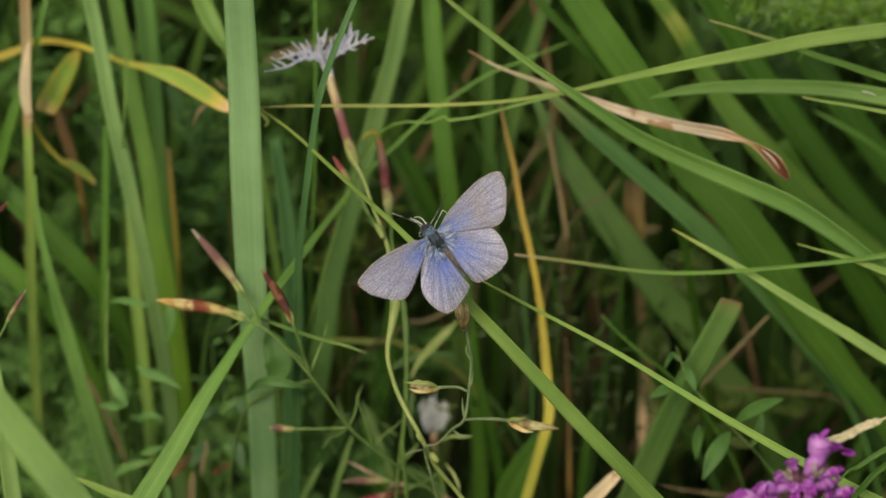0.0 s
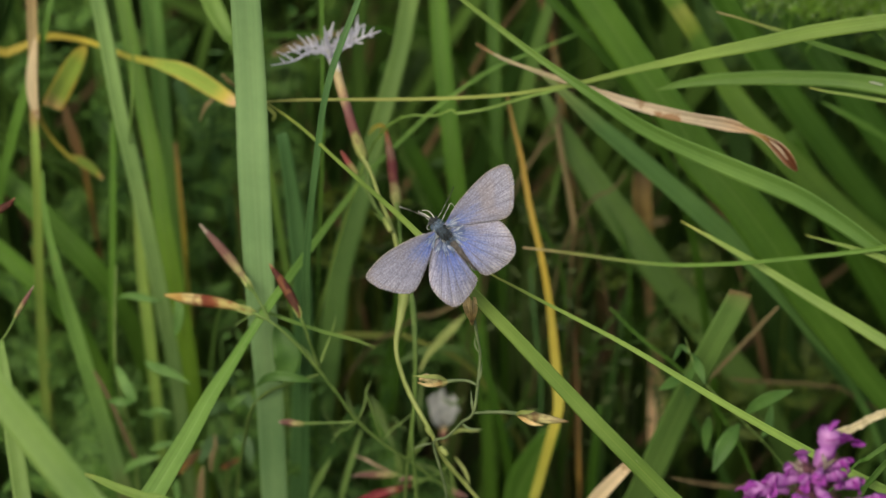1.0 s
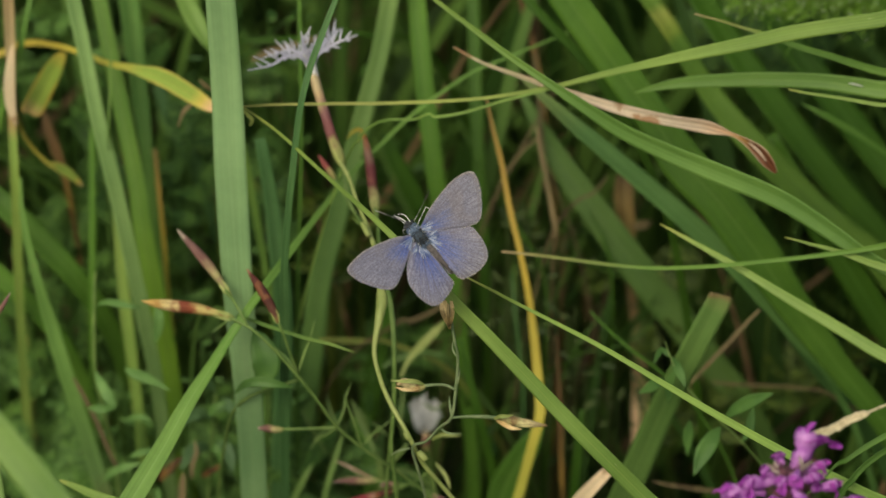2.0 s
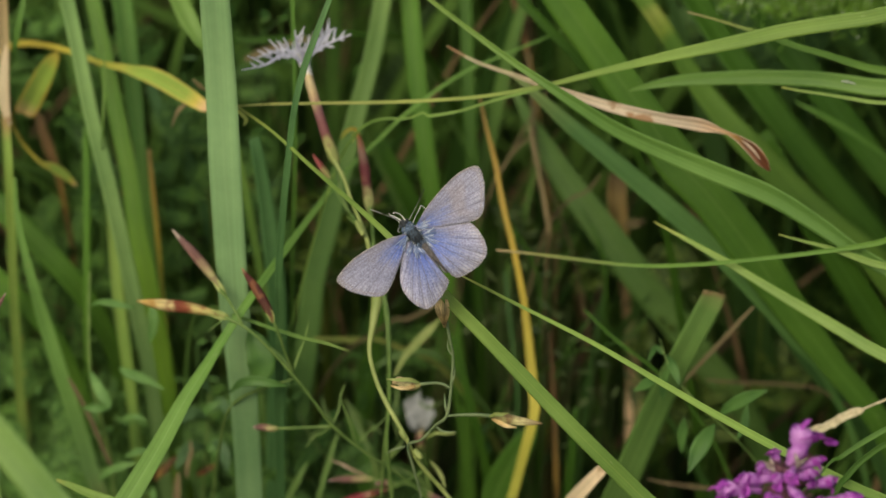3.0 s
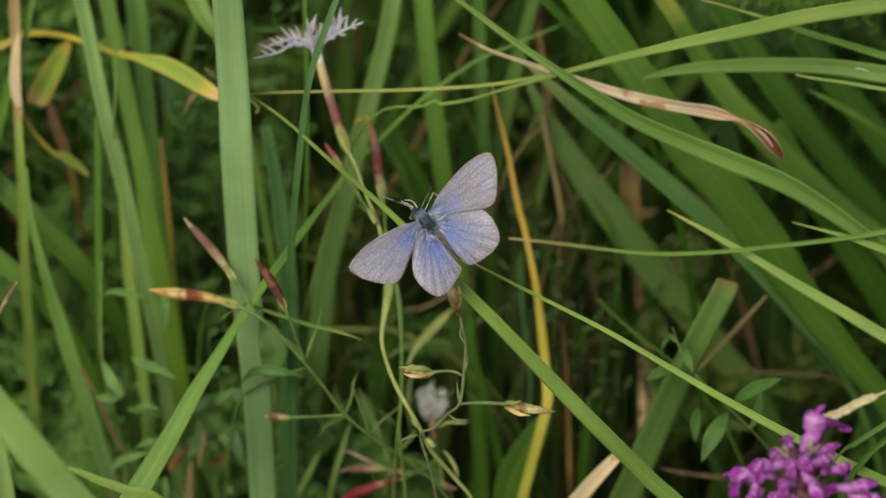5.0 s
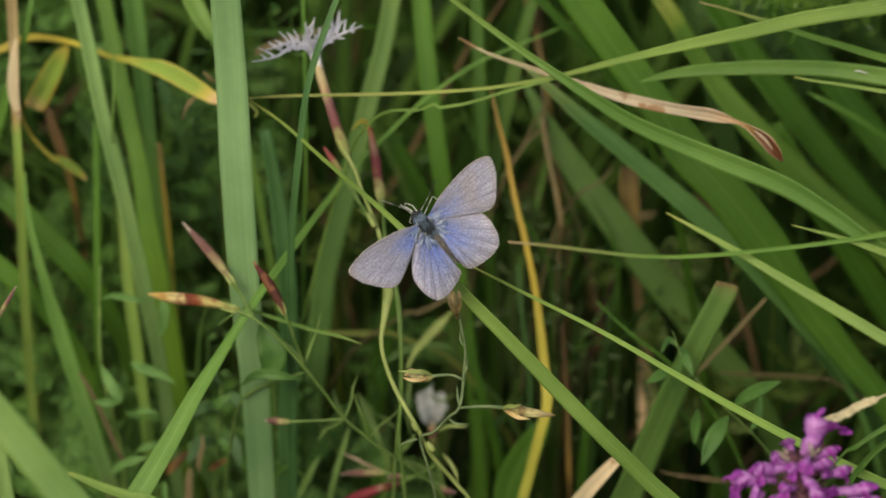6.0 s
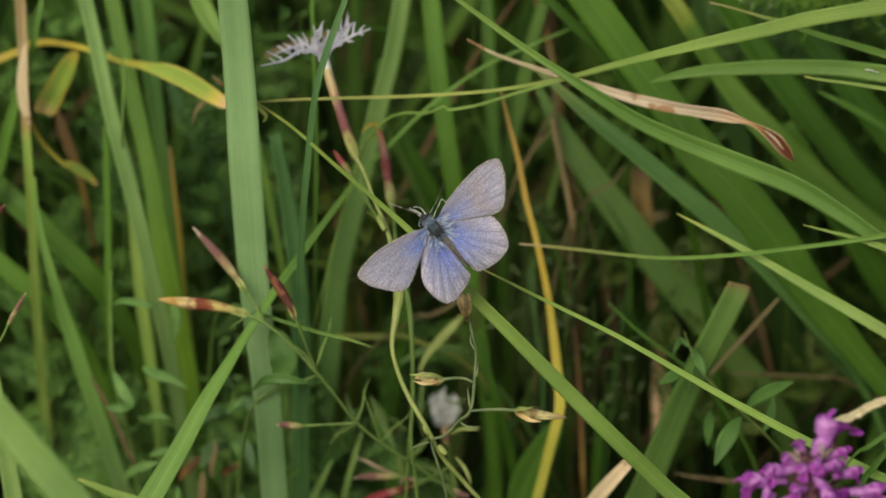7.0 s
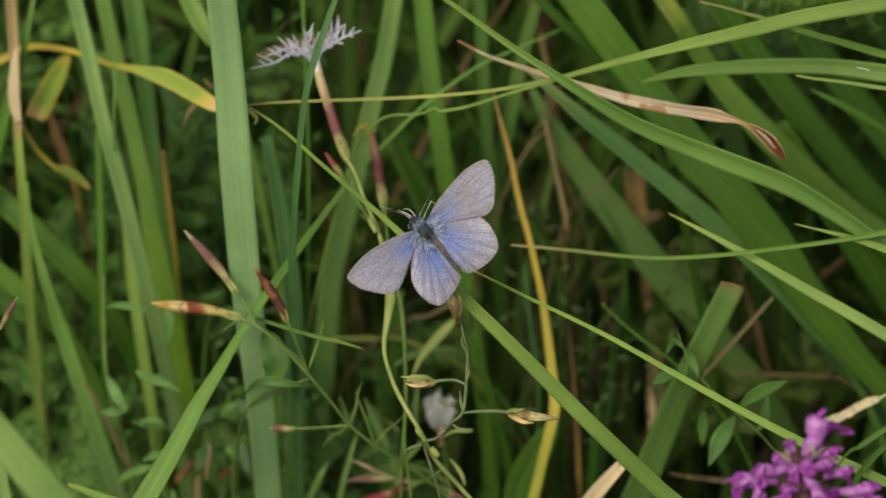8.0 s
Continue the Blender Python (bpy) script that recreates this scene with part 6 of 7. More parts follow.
    for rows, mat in (([(11.7, -31.8, 27, 0.35), (12.8, -31.3, 26, 0.83), (14.0, -31.3, 26, 0.71), (15.2, -31.0, 25, 0.12)], PALE_STEM), ([(12.1, -32.1, 27, 0.35), (13.6, -32.8, 26, 0.94), (15.0, -33.4, 25, 0.82), (16.8, -33.7, 25, 0.12)], SEED_HUSK), ([(-0.8, -25.3, 22, 0.35), (-2.7, -24.6, 20, 0.94), (-4.9, -24.5, 19, 0.70), (-7.0, -24.3, 19, 0.12)], PALE_STEM), ([(-1.1, -25.6, 22, 0.35), (-3.1, -26.0, 20, 0.82), (-4.7, -26.0, 19, 0.70), (-6.2, -25.5, 19, 0.12)], SEED_HUSK)):
        part("bract", leaf_shape(rows, 0.4, 15), mat, k, "papery bract at a pod's foot")
    for rows in ([(3.9, -31.3, 25, 0.52), (3.7, -29.8, 24, 0.93), (3.6, -28.5, 24, 0.62), (3.5, -27.3, 24, 0.21)], [(4.8, -25.8, 23, 0.52), (5.2, -24.5, 22, 0.83), (5.4, -23.5, 22, 0.52), (5.6, -22.3, 22, 0.21)], [(1.7, -33.3, 28, 0.52), (3.2, -34.3, 27, 0.83), (5.6, -34.4, 26, 0.21)], [(-3.8, -37.3, 34, 0.42), (-5.7, -37.7, 34, 0.84), (-7.6, -38.6, 35, 0.21)],
                 [(5.2, -20.5, 20, 0.41), (4.3, -18.9, 20, 0.62), (4.3, -17.4, 20, 0.21)]):
        thin_leaf(rows, k, JOINTED_STEM)

    # the lower withered buds on a branch of the same tuft
    g = thing("feathered_pink_bud", "low withered pale and magenta buds among narrow soft leaves", "flower bud", "feathered pinks")
    stalk([(-0.4, -43.8, 80, 0.78), (-0.1, -45.9, 81, 0.92), (0.6, -48.7, 84, 0.92), (1.9, -51.7, 88, 0.93)], g, True, 12)
    stalk([(-8.1, -48.3, 86, 0.92), (-5.5, -46.9, 84, 0.79), (-2.7, -45.5, 82, 0.78), (-0.4, -43.8, 80, 0.78)], g)
    stalk([(-8.1, -47.1, 88, 0.66), (-5.2, -47.0, 88, 0.53), (-2.2, -47.8, 88, 0.53), (-0.0, -48.9, 87, 0.53)], g)
    stalk([(-11.8, -46.3, 92, 0.53), (-9.5, -46.7, 91, 0.67), (-7.5, -47.1, 90, 0.66), (-5.5, -47.2, 89, 0.53)], g)
    pod([(-7.4, -48.0, 86, 0.56), (-9.0, -48.3, 86, 1.23), (-10.8, -48.9, 87, 1.56), (-12.4, -49.5, 88, 1.34)], BUD_RED, g, "calyx", scales=False)
    pod([(-11.3, -48.9, 87, 1.34), (-13.1, -49.6, 88, 1.91), (-15.7, -50.5, 89, 2.14), (-18.6, -51.7, 91, 1.57), (-20.6, -52.9, 92, 0.45)], MAGENTA, g, "petal_roll", "rolled magenta petals", scales=False)
    pod([(-10.6, -46.3, 92, 0.68), (-12.9, -46.3, 92, 1.24), (-15.7, -46.3, 93, 1.47), (-18.3, -46.4, 94, 0.91), (-20.2, -46.7, 94, 0.23)], BUD_PINK, g, label="withered straw-coloured bud")
    pod([(-6.7, -47.2, 90, 0.56), (-8.1, -47.0, 90, 1.13), (-9.7, -47.0, 90, 1.01), (-10.6, -47.4, 90, 0.33)], BUD_PINK, g, scales=False)
    pod([(0.2, -48.4, 83, 0.67), (0.4, -49.4, 83, 1.45), (1.5, -49.8, 83, 1.45), (3.0, -50.1, 83, 0.45)], BUD_PINK, g, label="dark purplish bud")
    part("withered_petal", leaf_shape([(-19.7, -42.5, 96, 0.15), (-17.4, -43.4, 95, 0.56), (-14.6, -44.8, 94, 0.64), (-11.6, -46.1, 93, 0.28)], 0.3, 10), DRY_PALE, g, "pale withered petal")
    thin_leaf([(-6.5, -26.0, 102, 0.94), (-4.8, -22.7, 104, 2.36), (-1.9, -19.5, 106, 3.79), (0.8, -16.8, 108, 3.09), (3.1, -14.5, 110, 0.72)], g, PALE_STEM)
    thin_leaf([(0.5, -42.3, 80, 0.46), (2.0, -44.2, 80, 1.38), (2.9, -46.1, 80, 1.15), (3.3, -47.9, 80, 0.23)], g, PALE_STEM)
    thin_leaf([(-0.3, -37.6, 74, 0.69), (1.7, -36.6, 73, 1.37), (3.6, -36.7, 73, 1.14), (5.4, -36.8, 73, 0.23)], g, PALE_STEM)
    for rows in ([(-18.9, -36.1, 100, 0.71), (-20.2, -33.9, 100, 1.64), (-21.0, -31.4, 100, 1.41), (-21.4, -29.6, 100, 0.24)],
                 [(-11.7, -41.7, 102, 0.94), (-13.6, -37.4, 102, 2.36), (-15.3, -33.8, 102, 2.12), (-16.5, -30.5, 102, 0.47)],
                 [(-11.9, -41.5, 104, 0.94), (-10.8, -45.2, 105, 2.83), (-11.0, -49.1, 107, 2.84), (-12.2, -53.0, 110, 1.90)],
                 [(-18.9, -36.3, 100, 0.47), (-21.3, -36.6, 100, 0.94), (-23.0, -37.6, 100, 0.94), (-24.2, -39.1, 100, 0.24)],
                 [(-12.7, -35.1, 104, 0.24), (-11.4, -36.0, 104, 0.94), (-10.2, -37.1, 104, 0.94), (-9.0, -38.1, 104, 0.24)],
                 [(-17.8, -35.8, 118, 0.72), (-19.6, -40.3, 120, 1.93), (-21.6, -46.0, 124, 1.93), (-23.0, -52.1, 130, 1.70)],
                 [(-9.4, -43.8, 102, 0.71), (-7.7, -42.2, 101, 2.11), (-6.0, -40.5, 100, 1.88), (-4.8, -38.8, 100, 0.24)],
                 [(-24.7, -43.4, 118, 0.48), (-26.5, -46.3, 119, 1.92), (-28.1, -49.2, 120, 1.93), (-29.2, -51.5, 121, 0.48)],
                 [(-2.1, -31.6, 114, 0.48), (-0.4, -33.0, 114, 1.19), (1.5, -32.5, 114, 0.95), (3.1, -31.7, 114, 0.24)],
                 [(-16.5, -31.3, 112, 0.24), (-14.4, -34.2, 112, 1.43), (-13.4, -37.5, 113, 1.67), (-12.1, -41.3, 114, 0.95)],
                 [(-6.1, -40.0, 118, 0.48), (-6.8, -35.2, 118, 1.44), (-6.4, -30.6, 119, 1.45), (-5.7, -26.5, 120, 0.24)],
                 [(-27.2, -33.2, 120, 0.24), (-25.6, -36.3, 120, 1.45), (-23.8, -39.5, 121, 1.68), (-21.3, -43.3, 122, 0.96)],
                 [(-8.6, -44.8, 112, 0.72), (-4.1, -46.3, 112, 1.67), (-0.6, -49.0, 113, 1.44), (1.2, -52.0, 114, 0.24)]):
        thin_leaf(rows, g)

    # a second, white flower deep below
    w = thing("white_pink_flower", "white fringed flower half hidden in the shade", "flower", "feathered pinks")
    stalk([(-1.9, -37.8, 128, 0.94), (-1.4, -42.5, 132, 0.95), (-1.0, -49.9, 138, 0.95)], w, True, 13)
    pod([(-1.8, -42.1, 130, 1.18), (-1.8, -39.9, 129, 1.65), (-1.9, -38.0, 128, 1.29)], CALYX, w, "calyx")
    for i, rows in enumerate(([(-1.9, -38.0, 128, 1.41), (-3.1, -35.7, 126, 2.35), (-4.2, -33.4, 125, 1.88), (-4.7, -32.0, 124, 0.47)], [(-1.9, -38.0, 128, 1.41), (-2.0, -35.1, 125, 2.58), (-2.2, -32.4, 123, 2.11), (-2.6, -30.7, 122, 0.58)],
                              [(-1.9, -38.0, 128, 1.41), (-0.7, -36.1, 126, 2.11), (0.0, -33.9, 125, 1.64), (0.9, -32.2, 124, 0.47)], [(-1.9, -38.0, 128, 1.41), (-2.8, -37.0, 125, 2.58), (-3.7, -35.5, 123, 2.11), (-4.4, -34.5, 122, 0.58)], [(-1.9, -38.0, 128, 1.41), (-0.9, -36.7, 125, 2.58), (0.2, -35.2, 123, 1.87), (1.4, -34.5, 122, 0.47)])):
        fringed_petal(rows, w, PETAL_SHADED, i + 40, 12, 1.9)

    # tips at the edge of the meadow
    for rows, st, mat in (([(-82.0, -13.7, 42, 0.64), (-80.9, -11.8, 42, 0.96), (-79.5, -9.7, 41, 0.85), (-78.3, -7.7, 41, 0.21)], [(-82.0, -13.7, 42, 0.53), (-83.0, -15.8, 42, 0.53), (-86.6, -21.2, 44, 0.53), (-90.3, -29.8, 48, 0.53)], BUD_PINK),
                          ([(-85.2, 5.8, 40, 0.85), (-83.9, 6.9, 40, 1.48), (-82.6, 7.7, 40, 1.06), (-81.6, 8.8, 40, 0.21)], [(-85.2, 5.8, 40, 0.53), (-88.6, 2.2, 42, 0.53), (-91.1, -6.3, 46, 0.53)], BUD_RED)):
        e = thing("feathered_pink_bud", "thin purplish bud tip on a fine stalk", "flower bud", "feathered pinks")
        stalk(st, e, True, 21)
        pod(rows, mat, e, scales=False)


build_pinks()


# ---- the purple betony head ----
FLORET = plain_material("purple_floret", (0.22, 0.02, 0.28), (0.62, 0.125, 0.65), 420, 0.5, 0.3)
BRACT = plain_material("pale_green_bract", (0.2, 0.17, 0.12), (0.52, 0.4, 0.4), 700, 0.6, 0.2)
FLORET_PALE = plain_material("pale_floret_throat", (0.33, 0.05, 0.42), (0.75, 0.37, 0.79), 420, 0.5, 0.3)
SEPAL = plain_material("purple_brown_calyx", (0.1, 0.03, 0.06), (0.26, 0.12, 0.14), 700, 0.7, 0)


def local_ribbon(rows, facing, fold=0.3):
    return ribbon(glide([tuple(v * 0.001 for v in r) for r in rows], 4), Vector(facing), 0, 0, fold, 0.00018, 4)


def floret_meshes(seed):
    """One lipped flower, its foot at the origin, opening along +z."""
    r = random.Random(seed)
    j = lambda a: r.uniform(-a, a)
    body = tube(glide([tuple(v * 0.001 for v in q) for q in ((0, 0, 0, 1.1), (0, j(.2), 1.6, 1.5), (0.1, 0.1, 3.2, 1.9), (j(.1), 0, 4.8, 2.3), (j(.2), -0.1, 6.0, 2.4), (j(.3), -0.2, 6.6, 1.7))], 3), 9, 0.14, seed)
    hood = local_ribbon([(0, -0.8, 4.6, 2.0), (j(.2), -1.1, 5.6, 2.7), (j(.3), -0.9, 6.6, 2.8), (j(.4), -0.5 + j(.2), 7.4, 2.4), (j(.4), 0.1 + j(.2), 7.9, 1.6)], (0, 1, 0), 0.7)
    lip = local_ribbon([(0, 0.7, 4.6, 1.6), (0, 1.3, 5.5, 2.4), (j(.4), 2.0, 6.1, 2.6), (j(.4), 2.5, 6.0, 2.1), (j(.4), 2.8, 5.6, 1.1)], (0, -0.4, 1), 0.3)
    wing_a = local_ribbon([(0.8, 0.4, 4.8, 1.0), (1.1, 0.8, 5.6, 1.8), (1.5 + j(.3), 1.2, 6.1, 1.7), (1.8, 1.4 + j(.3), 6.3, 0.9)], (0, -0.3, 1), 0.3)
    wing_b = local_ribbon([(-0.8, 0.4, 4.8, 1.0), (-1.1, 0.8, 5.6, 1.8), (-1.5 + j(.3), 1.2, 6.1, 1.7), (-1.8, 1.4 + j(.3), 6.3, 0.9)], (0, -0.3, 1), 0.3)
    v, f, u, g = gather([hood, lip, wing_a, wing_b])
    v = [p + noise.noise_vector(p * 900 + Vector((seed * 7, 0, 0))) * 0.00034 + noise.noise_vector(p * 2600) * 0.00012 for p in map(Vector, v)]
    petals = mesh_of("floret", v, f, FLORET, u, g)
    v, f, u, g = body
    v = [p + noise.noise_vector(p * 1100 + Vector((0, seed * 5, 0))) * 0.00026 for p in map(Vector, v)]
    throat = mesh_of("throat", v, f, FLORET_PALE, u, g)
    v, f, u, g = gather([tube([(0, 0, 0, 0.0014), (0, 0, 0.0012, 0.0017), (0, 0, 0.0024, 0.0019)], 7)] +
                        [tube([(0.0007 * math.cos(a), 0.0007 * math.sin(a), 0.0022, 0.0005), (0.0011 * math.cos(a), 0.0011 * math.sin(a), 0.0042, 0.00012)], 4) for a in (0.2, 1.5, 2.7, 4.0, 5.2)])
    cup = mesh_of("calyx", v, f, SEPAL, u, g)
    return petals, throat, cup


def build_betony():
    head = thing("betony", "purple betony flower head with loose two-lipped florets", "flower")
    up = (UP * 0.96 - INTO * 0.25).normalized()
    crown = at(*(60.63, -38.65, -40))
    low = crown - up * 0.03
    part("stem", tube(glide([(*low, 0.0022), (low.x + 0.003, low.y + 0.01, 0.1, 0.002), (low.x - 0.002, low.y + 0.015, -0.004, 0.0018)], 8), 8), STEM, head)
    part("spike_axis", tube([(*crown, 0.0012), (*(crown - up * 0.004), 0.0026), (*(crown - up * 0.012), 0.0034), (*low, 0.003)], 10, 0.08, 3), SEPAL, head, "purplish brown spike axis")
    kinds = [floret_meshes(s) for s in (1, 2, 3, 4)]
    rnd = random.Random(11)

    def stand(ob, foot, way, lip, long, wide):
        z = way.normalized()
        y = (lip - z * lip.dot(z)).normalized()
        m = Matrix((y.cross(z) * wide, y * wide, z * long)).transposed().to_4x4()
        m.translation = foot
        ob.parent = head
        ob.matrix_basis = m

    # calyxes crowd round the axis
    for i in range(46):
        az = i * 2.39996
        d = RIGHT * math.cos(az) - INTO * math.sin(az)
        foot = crown - up * (0.0003 + 0.0005 * i)
        stand(new("calyx", kinds[i % 4][2]), foot + d * 0.0008, d * rnd.uniform(0.7, 1.1) + up * rnd.uniform(0.5, 1.1), -up, rnd.uniform(0.8, 1.1), rnd.uniform(0.7, 0.9))
    for rows in (
            [(58.4, -38.6, -41, 0.57), (57.4, -37.9, -41, 0.95), (56.5, -37.2, -41, 0.10)],
            [(58.8, -38.8, -41, 0.48), (58.4, -37.7, -41, 0.86), (57.9, -36.8, -41, 0.10)],
            [(62.8, -38.3, -42, 0.57), (62.4, -37.0, -43, 0.85), (62.0, -35.8, -43, 0.09)],
            [(62.1, -38.7, -42, 0.47), (63.0, -37.8, -42, 0.76), (64.1, -36.8, -42, 0.09)],
            [(58.6, -39.2, -44, 0.38), (58.3, -38.6, -45, 0.66), (58.2, -37.9, -45, 0.09)],):
        part("bract", leaf_shape(rows, 0.3, 10), BRACT, head, "pale green bract")
    # each floret: foot and mouth, then the way its lip hangs
    for i, (rows, lip) in enumerate((
            ([(61.7, -38.4, -40, 4.76), (64.4, -30.7, -41, 4.75)], RIGHT - UP * 0.3 - INTO * 0.2),
            ([(59.4, -37.8, -40, 2.09), (58.8, -35.2, -40, 2.09)], None),
            ([(58.4, -39.9, -40, 2.28), (55.7, -37.8, -41, 2.28)], None),
            ([(58.5, -40.2, -41, 2.76), (52.0, -40.3, -43, 2.75)], None),
            ([(56.6, -42.2, -40, 3.33), (48.2, -41.6, -43, 3.32)], -UP),
            ([(53.3, -42.5, -42, 2.18), (52.2, -46.8, -44, 2.18)], None),
            ([(59.7, -43.4, -43, 2.18), (56.6, -43.2, -46, 2.17)], None),
            ([(60.6, -39.9, -43, 2.18), (58.0, -40.1, -45, 2.17)], None),
            ([(57.8, -44.7, -42, 2.09), (55.1, -45.7, -45, 2.08)], None),
            ([(62.0, -38.9, -39, 1.81), (67.5, -37.0, -40, 1.81)], None),
            ([(61.8, -40.3, -41, 2.38), (65.9, -39.1, -43, 2.37)], None),
            ([(64.3, -41.7, -40, 2.38), (69.3, -40.5, -41, 2.38)], None),
            ([(61.0, -41.1, -43, 2.94), (64.0, -46.0, -47, 2.92)], RIGHT - UP * 0.4 - INTO * 0.5),
            ([(61.8, -38.3, -43, 1.90), (60.8, -39.8, -46, 1.89)], None),
            ([(65.9, -44.5, -40, 2.67), (73.6, -43.6, -41, 2.66)], -UP),
            ([(68.8, -45.6, -39, 2.57), (74.5, -46.4, -41, 2.57)], -UP),
            ([(59.2, -45.2, -44, 2.18), (59.2, -47.4, -48, 2.16)], None),
            ([(54.4, -44.1, -41, 2.38), (50.7, -47.8, -43, 2.37)], None),
            ([(53.5, -46.7, -40, 2.86), (47.9, -49.7, -42, 2.85)], None),
            ([(66.1, -46.7, -41, 2.85), (71.0, -49.7, -43, 2.84)], None),
            ([(57.1, -46.5, -43, 2.56), (54.9, -50.3, -47, 2.54)], None),
            ([(62.7, -46.8, -43, 2.56), (63.6, -51.0, -47, 2.54)], None),
            ([(56.1, -48.0, -40, 2.67), (51.1, -51.6, -43, 2.65)], None),
            ([(64.6, -48.6, -40, 2.67), (67.7, -52.8, -44, 2.65)], None),)):
        (foot, tip) = (at(*r[:3]) for r in rows)
        petals, throat, cup = kinds[i % 4]
        fl = new("floret", petals)
        stand(fl, foot, tip - foot, lip or (-up * 0.7 - INTO * 0.7), (tip - foot).length / 0.0078, rows[1][3] * 0.001 / 0.0027)
        new("throat", throat).parent = fl


build_betony()


# ---- a dry grass spike leaning on the betony ----
def build_spike():
    sp = thing("grass_spike", "dry straw-coloured flowering grass spike", "grass", "grass spikes")
    line = stem_line([(66.6, -32.7, -30, 0.29), (69.1, -31.8, -30, 0.39), (72.0, -30.3, -30, 0.39), (75.9, -28.8, -30, 0.39), (80.7, -27.0, -30, 0.39), (87.5, -25.2, -30, 0.48)], True, 3)
    # Tones spread wide to stand in for white highlights and dark gaps.
    mat = plain_material("dry_spikelet", (0.2, 0.14, 0.06), (0.8, 0.7, 0.48), 900, 0.5, 0.1, True)
    part("stem", tube(line, 6), mat, sp)
    pts, tan = frames_along(line)
    rnd = random.Random(4)
    for i in range(34):
        f = i / 34 * 17.5
        j = int(f)
        p = pts[j].lerp(pts[j + 1], f - j)
        s = tan[j].cross(FACING).normalized() * (1 if i % 2 else -1)
        w = (-tan[j] * 1.2 + s * 0.62 + FACING * rnd.uniform(-0.1, 0.3)).normalized()
        lg = rnd.uniform(0.0014, 0.0019)
        part("spikelet", tube([(*p, 0.0003), (*(p + w * lg * 0.4), 0.00056), (*(p + w * lg * 0.75), 0.00042), (*(p + w * lg), 0.0001)], 6), mat, sp)


build_spike()


# ---- vetch and other leafy herbs ----
def herb(label, stem_rows, leaves, mat, seed, name="meadow_herb"):
    h = thing(name, label, "herb", "leafy herbs")
    stalk(stem_rows, h, True, seed)
    for rows in leaves:
        part("leaf", leaf_shape(rows, 0.22, random.Random(seed + len(rows)).uniform(-20, 20)), mat, h)


herb("leafy vetch stem with lance-shaped green leaves", [(44.9, -18.6, 62, 0.22), (45.9, -21.7, 62, 0.33), (47.7, -26.0, 62, 0.33), (52.0, -30.9, 62, 0.33), (56.2, -35.0, 63, 0.33), (61.9, -40.9, 66, 0.33), (67.9, -49.5, 72, 0.44)],
     ([(56.0, -33.6, 60, 0.43), (58.3, -31.6, 58, 2.60), (61.4, -29.9, 56, 2.81), (64.9, -28.6, 54, 0.32)], [(55.2, -35.1, 60, 0.43), (53.5, -37.3, 58, 3.25), (51.7, -40.1, 57, 3.68), (49.7, -44.2, 56, 0.32)], [(49.8, -34.1, 68, 0.33), (49.6, -36.1, 69, 2.20), (49.4, -38.4, 70, 1.98), (49.3, -41.2, 71, 0.22)],
      [(44.7, -25.7, 60, 0.33), (43.1, -26.5, 58, 2.17), (41.5, -27.4, 57, 2.16), (39.5, -28.4, 56, 0.22)], [(46.3, -21.7, 64, 0.33), (47.0, -23.3, 62, 1.96), (47.8, -25.1, 61, 1.96), (48.6, -27.5, 60, 0.22)], [(45.7, -21.7, 62, 0.33), (44.4, -20.4, 62, 1.31), (43.5, -21.2, 61, 1.09), (42.6, -22.9, 60, 0.22)],
      [(59.9, -38.3, 68, 0.33), (61.3, -36.3, 69, 1.98), (61.8, -34.0, 70, 1.76), (62.3, -31.8, 71, 0.22)], [(47.2, -24.0, 66, 0.33), (46.1, -26.2, 67, 1.75), (45.8, -28.4, 68, 1.75), (45.7, -30.9, 69, 0.22)]), VETCH, 31, "vetch")
herb("leafy green herb stem low among grass blades", [(-66.7, -4.1, 90, 0.51), (-67.1, -12.0, 91, 0.77), (-67.3, -23.3, 94, 0.90), (-66.0, -32.5, 99, 1.03), (-64.6, -42.0, 108, 1.04), (-64.6, -51.8, 118, 1.06)],
     ([(-66.9, -23.9, 90, 0.38), (-65.9, -25.9, 89, 1.91), (-64.4, -28.6, 88, 2.55), (-63.3, -30.6, 88, 1.53), (-63.6, -31.7, 88, 0.25)],
      [(-68.5, -31.1, 88, 0.25), (-66.6, -31.2, 87, 1.65), (-64.8, -31.3, 87, 1.91), (-63.1, -30.8, 88, 0.76), (-62.7, -30.4, 88, 0.25)],
      [(-61.4, -23.4, 94, 0.51), (-59.6, -24.5, 93, 2.18), (-56.8, -25.5, 92, 2.30), (-54.5, -26.5, 91, 1.28), (-52.0, -28.0, 90, 0.13)],
      [(-66.6, -10.8, 90, 0.38), (-64.6, -10.2, 89, 1.15), (-62.3, -10.4, 88, 1.78), (-59.6, -11.0, 87, 1.27), (-57.4, -11.3, 87, 0.13)],
      [(-61.8, -34.2, 96, 0.26), (-60.1, -33.4, 95, 1.29), (-58.0, -33.2, 94, 1.16), (-55.7, -34.0, 94, 0.13)],
      [(-55.9, -19.0, 100, 0.26), (-55.1, -16.2, 99, 2.07), (-54.8, -13.3, 98, 2.32), (-55.4, -10.2, 98, 0.39)],
      [(-61.3, -41.7, 100, 0.26), (-59.0, -40.6, 99, 1.55), (-56.7, -40.1, 99, 1.03), (-55.2, -39.9, 98, 0.13)],
      [(-66.5, -46.4, 100, 0.26), (-64.7, -44.6, 99, 1.68), (-61.8, -43.3, 98, 1.81), (-58.4, -42.6, 98, 0.26)]), HERB, 33)
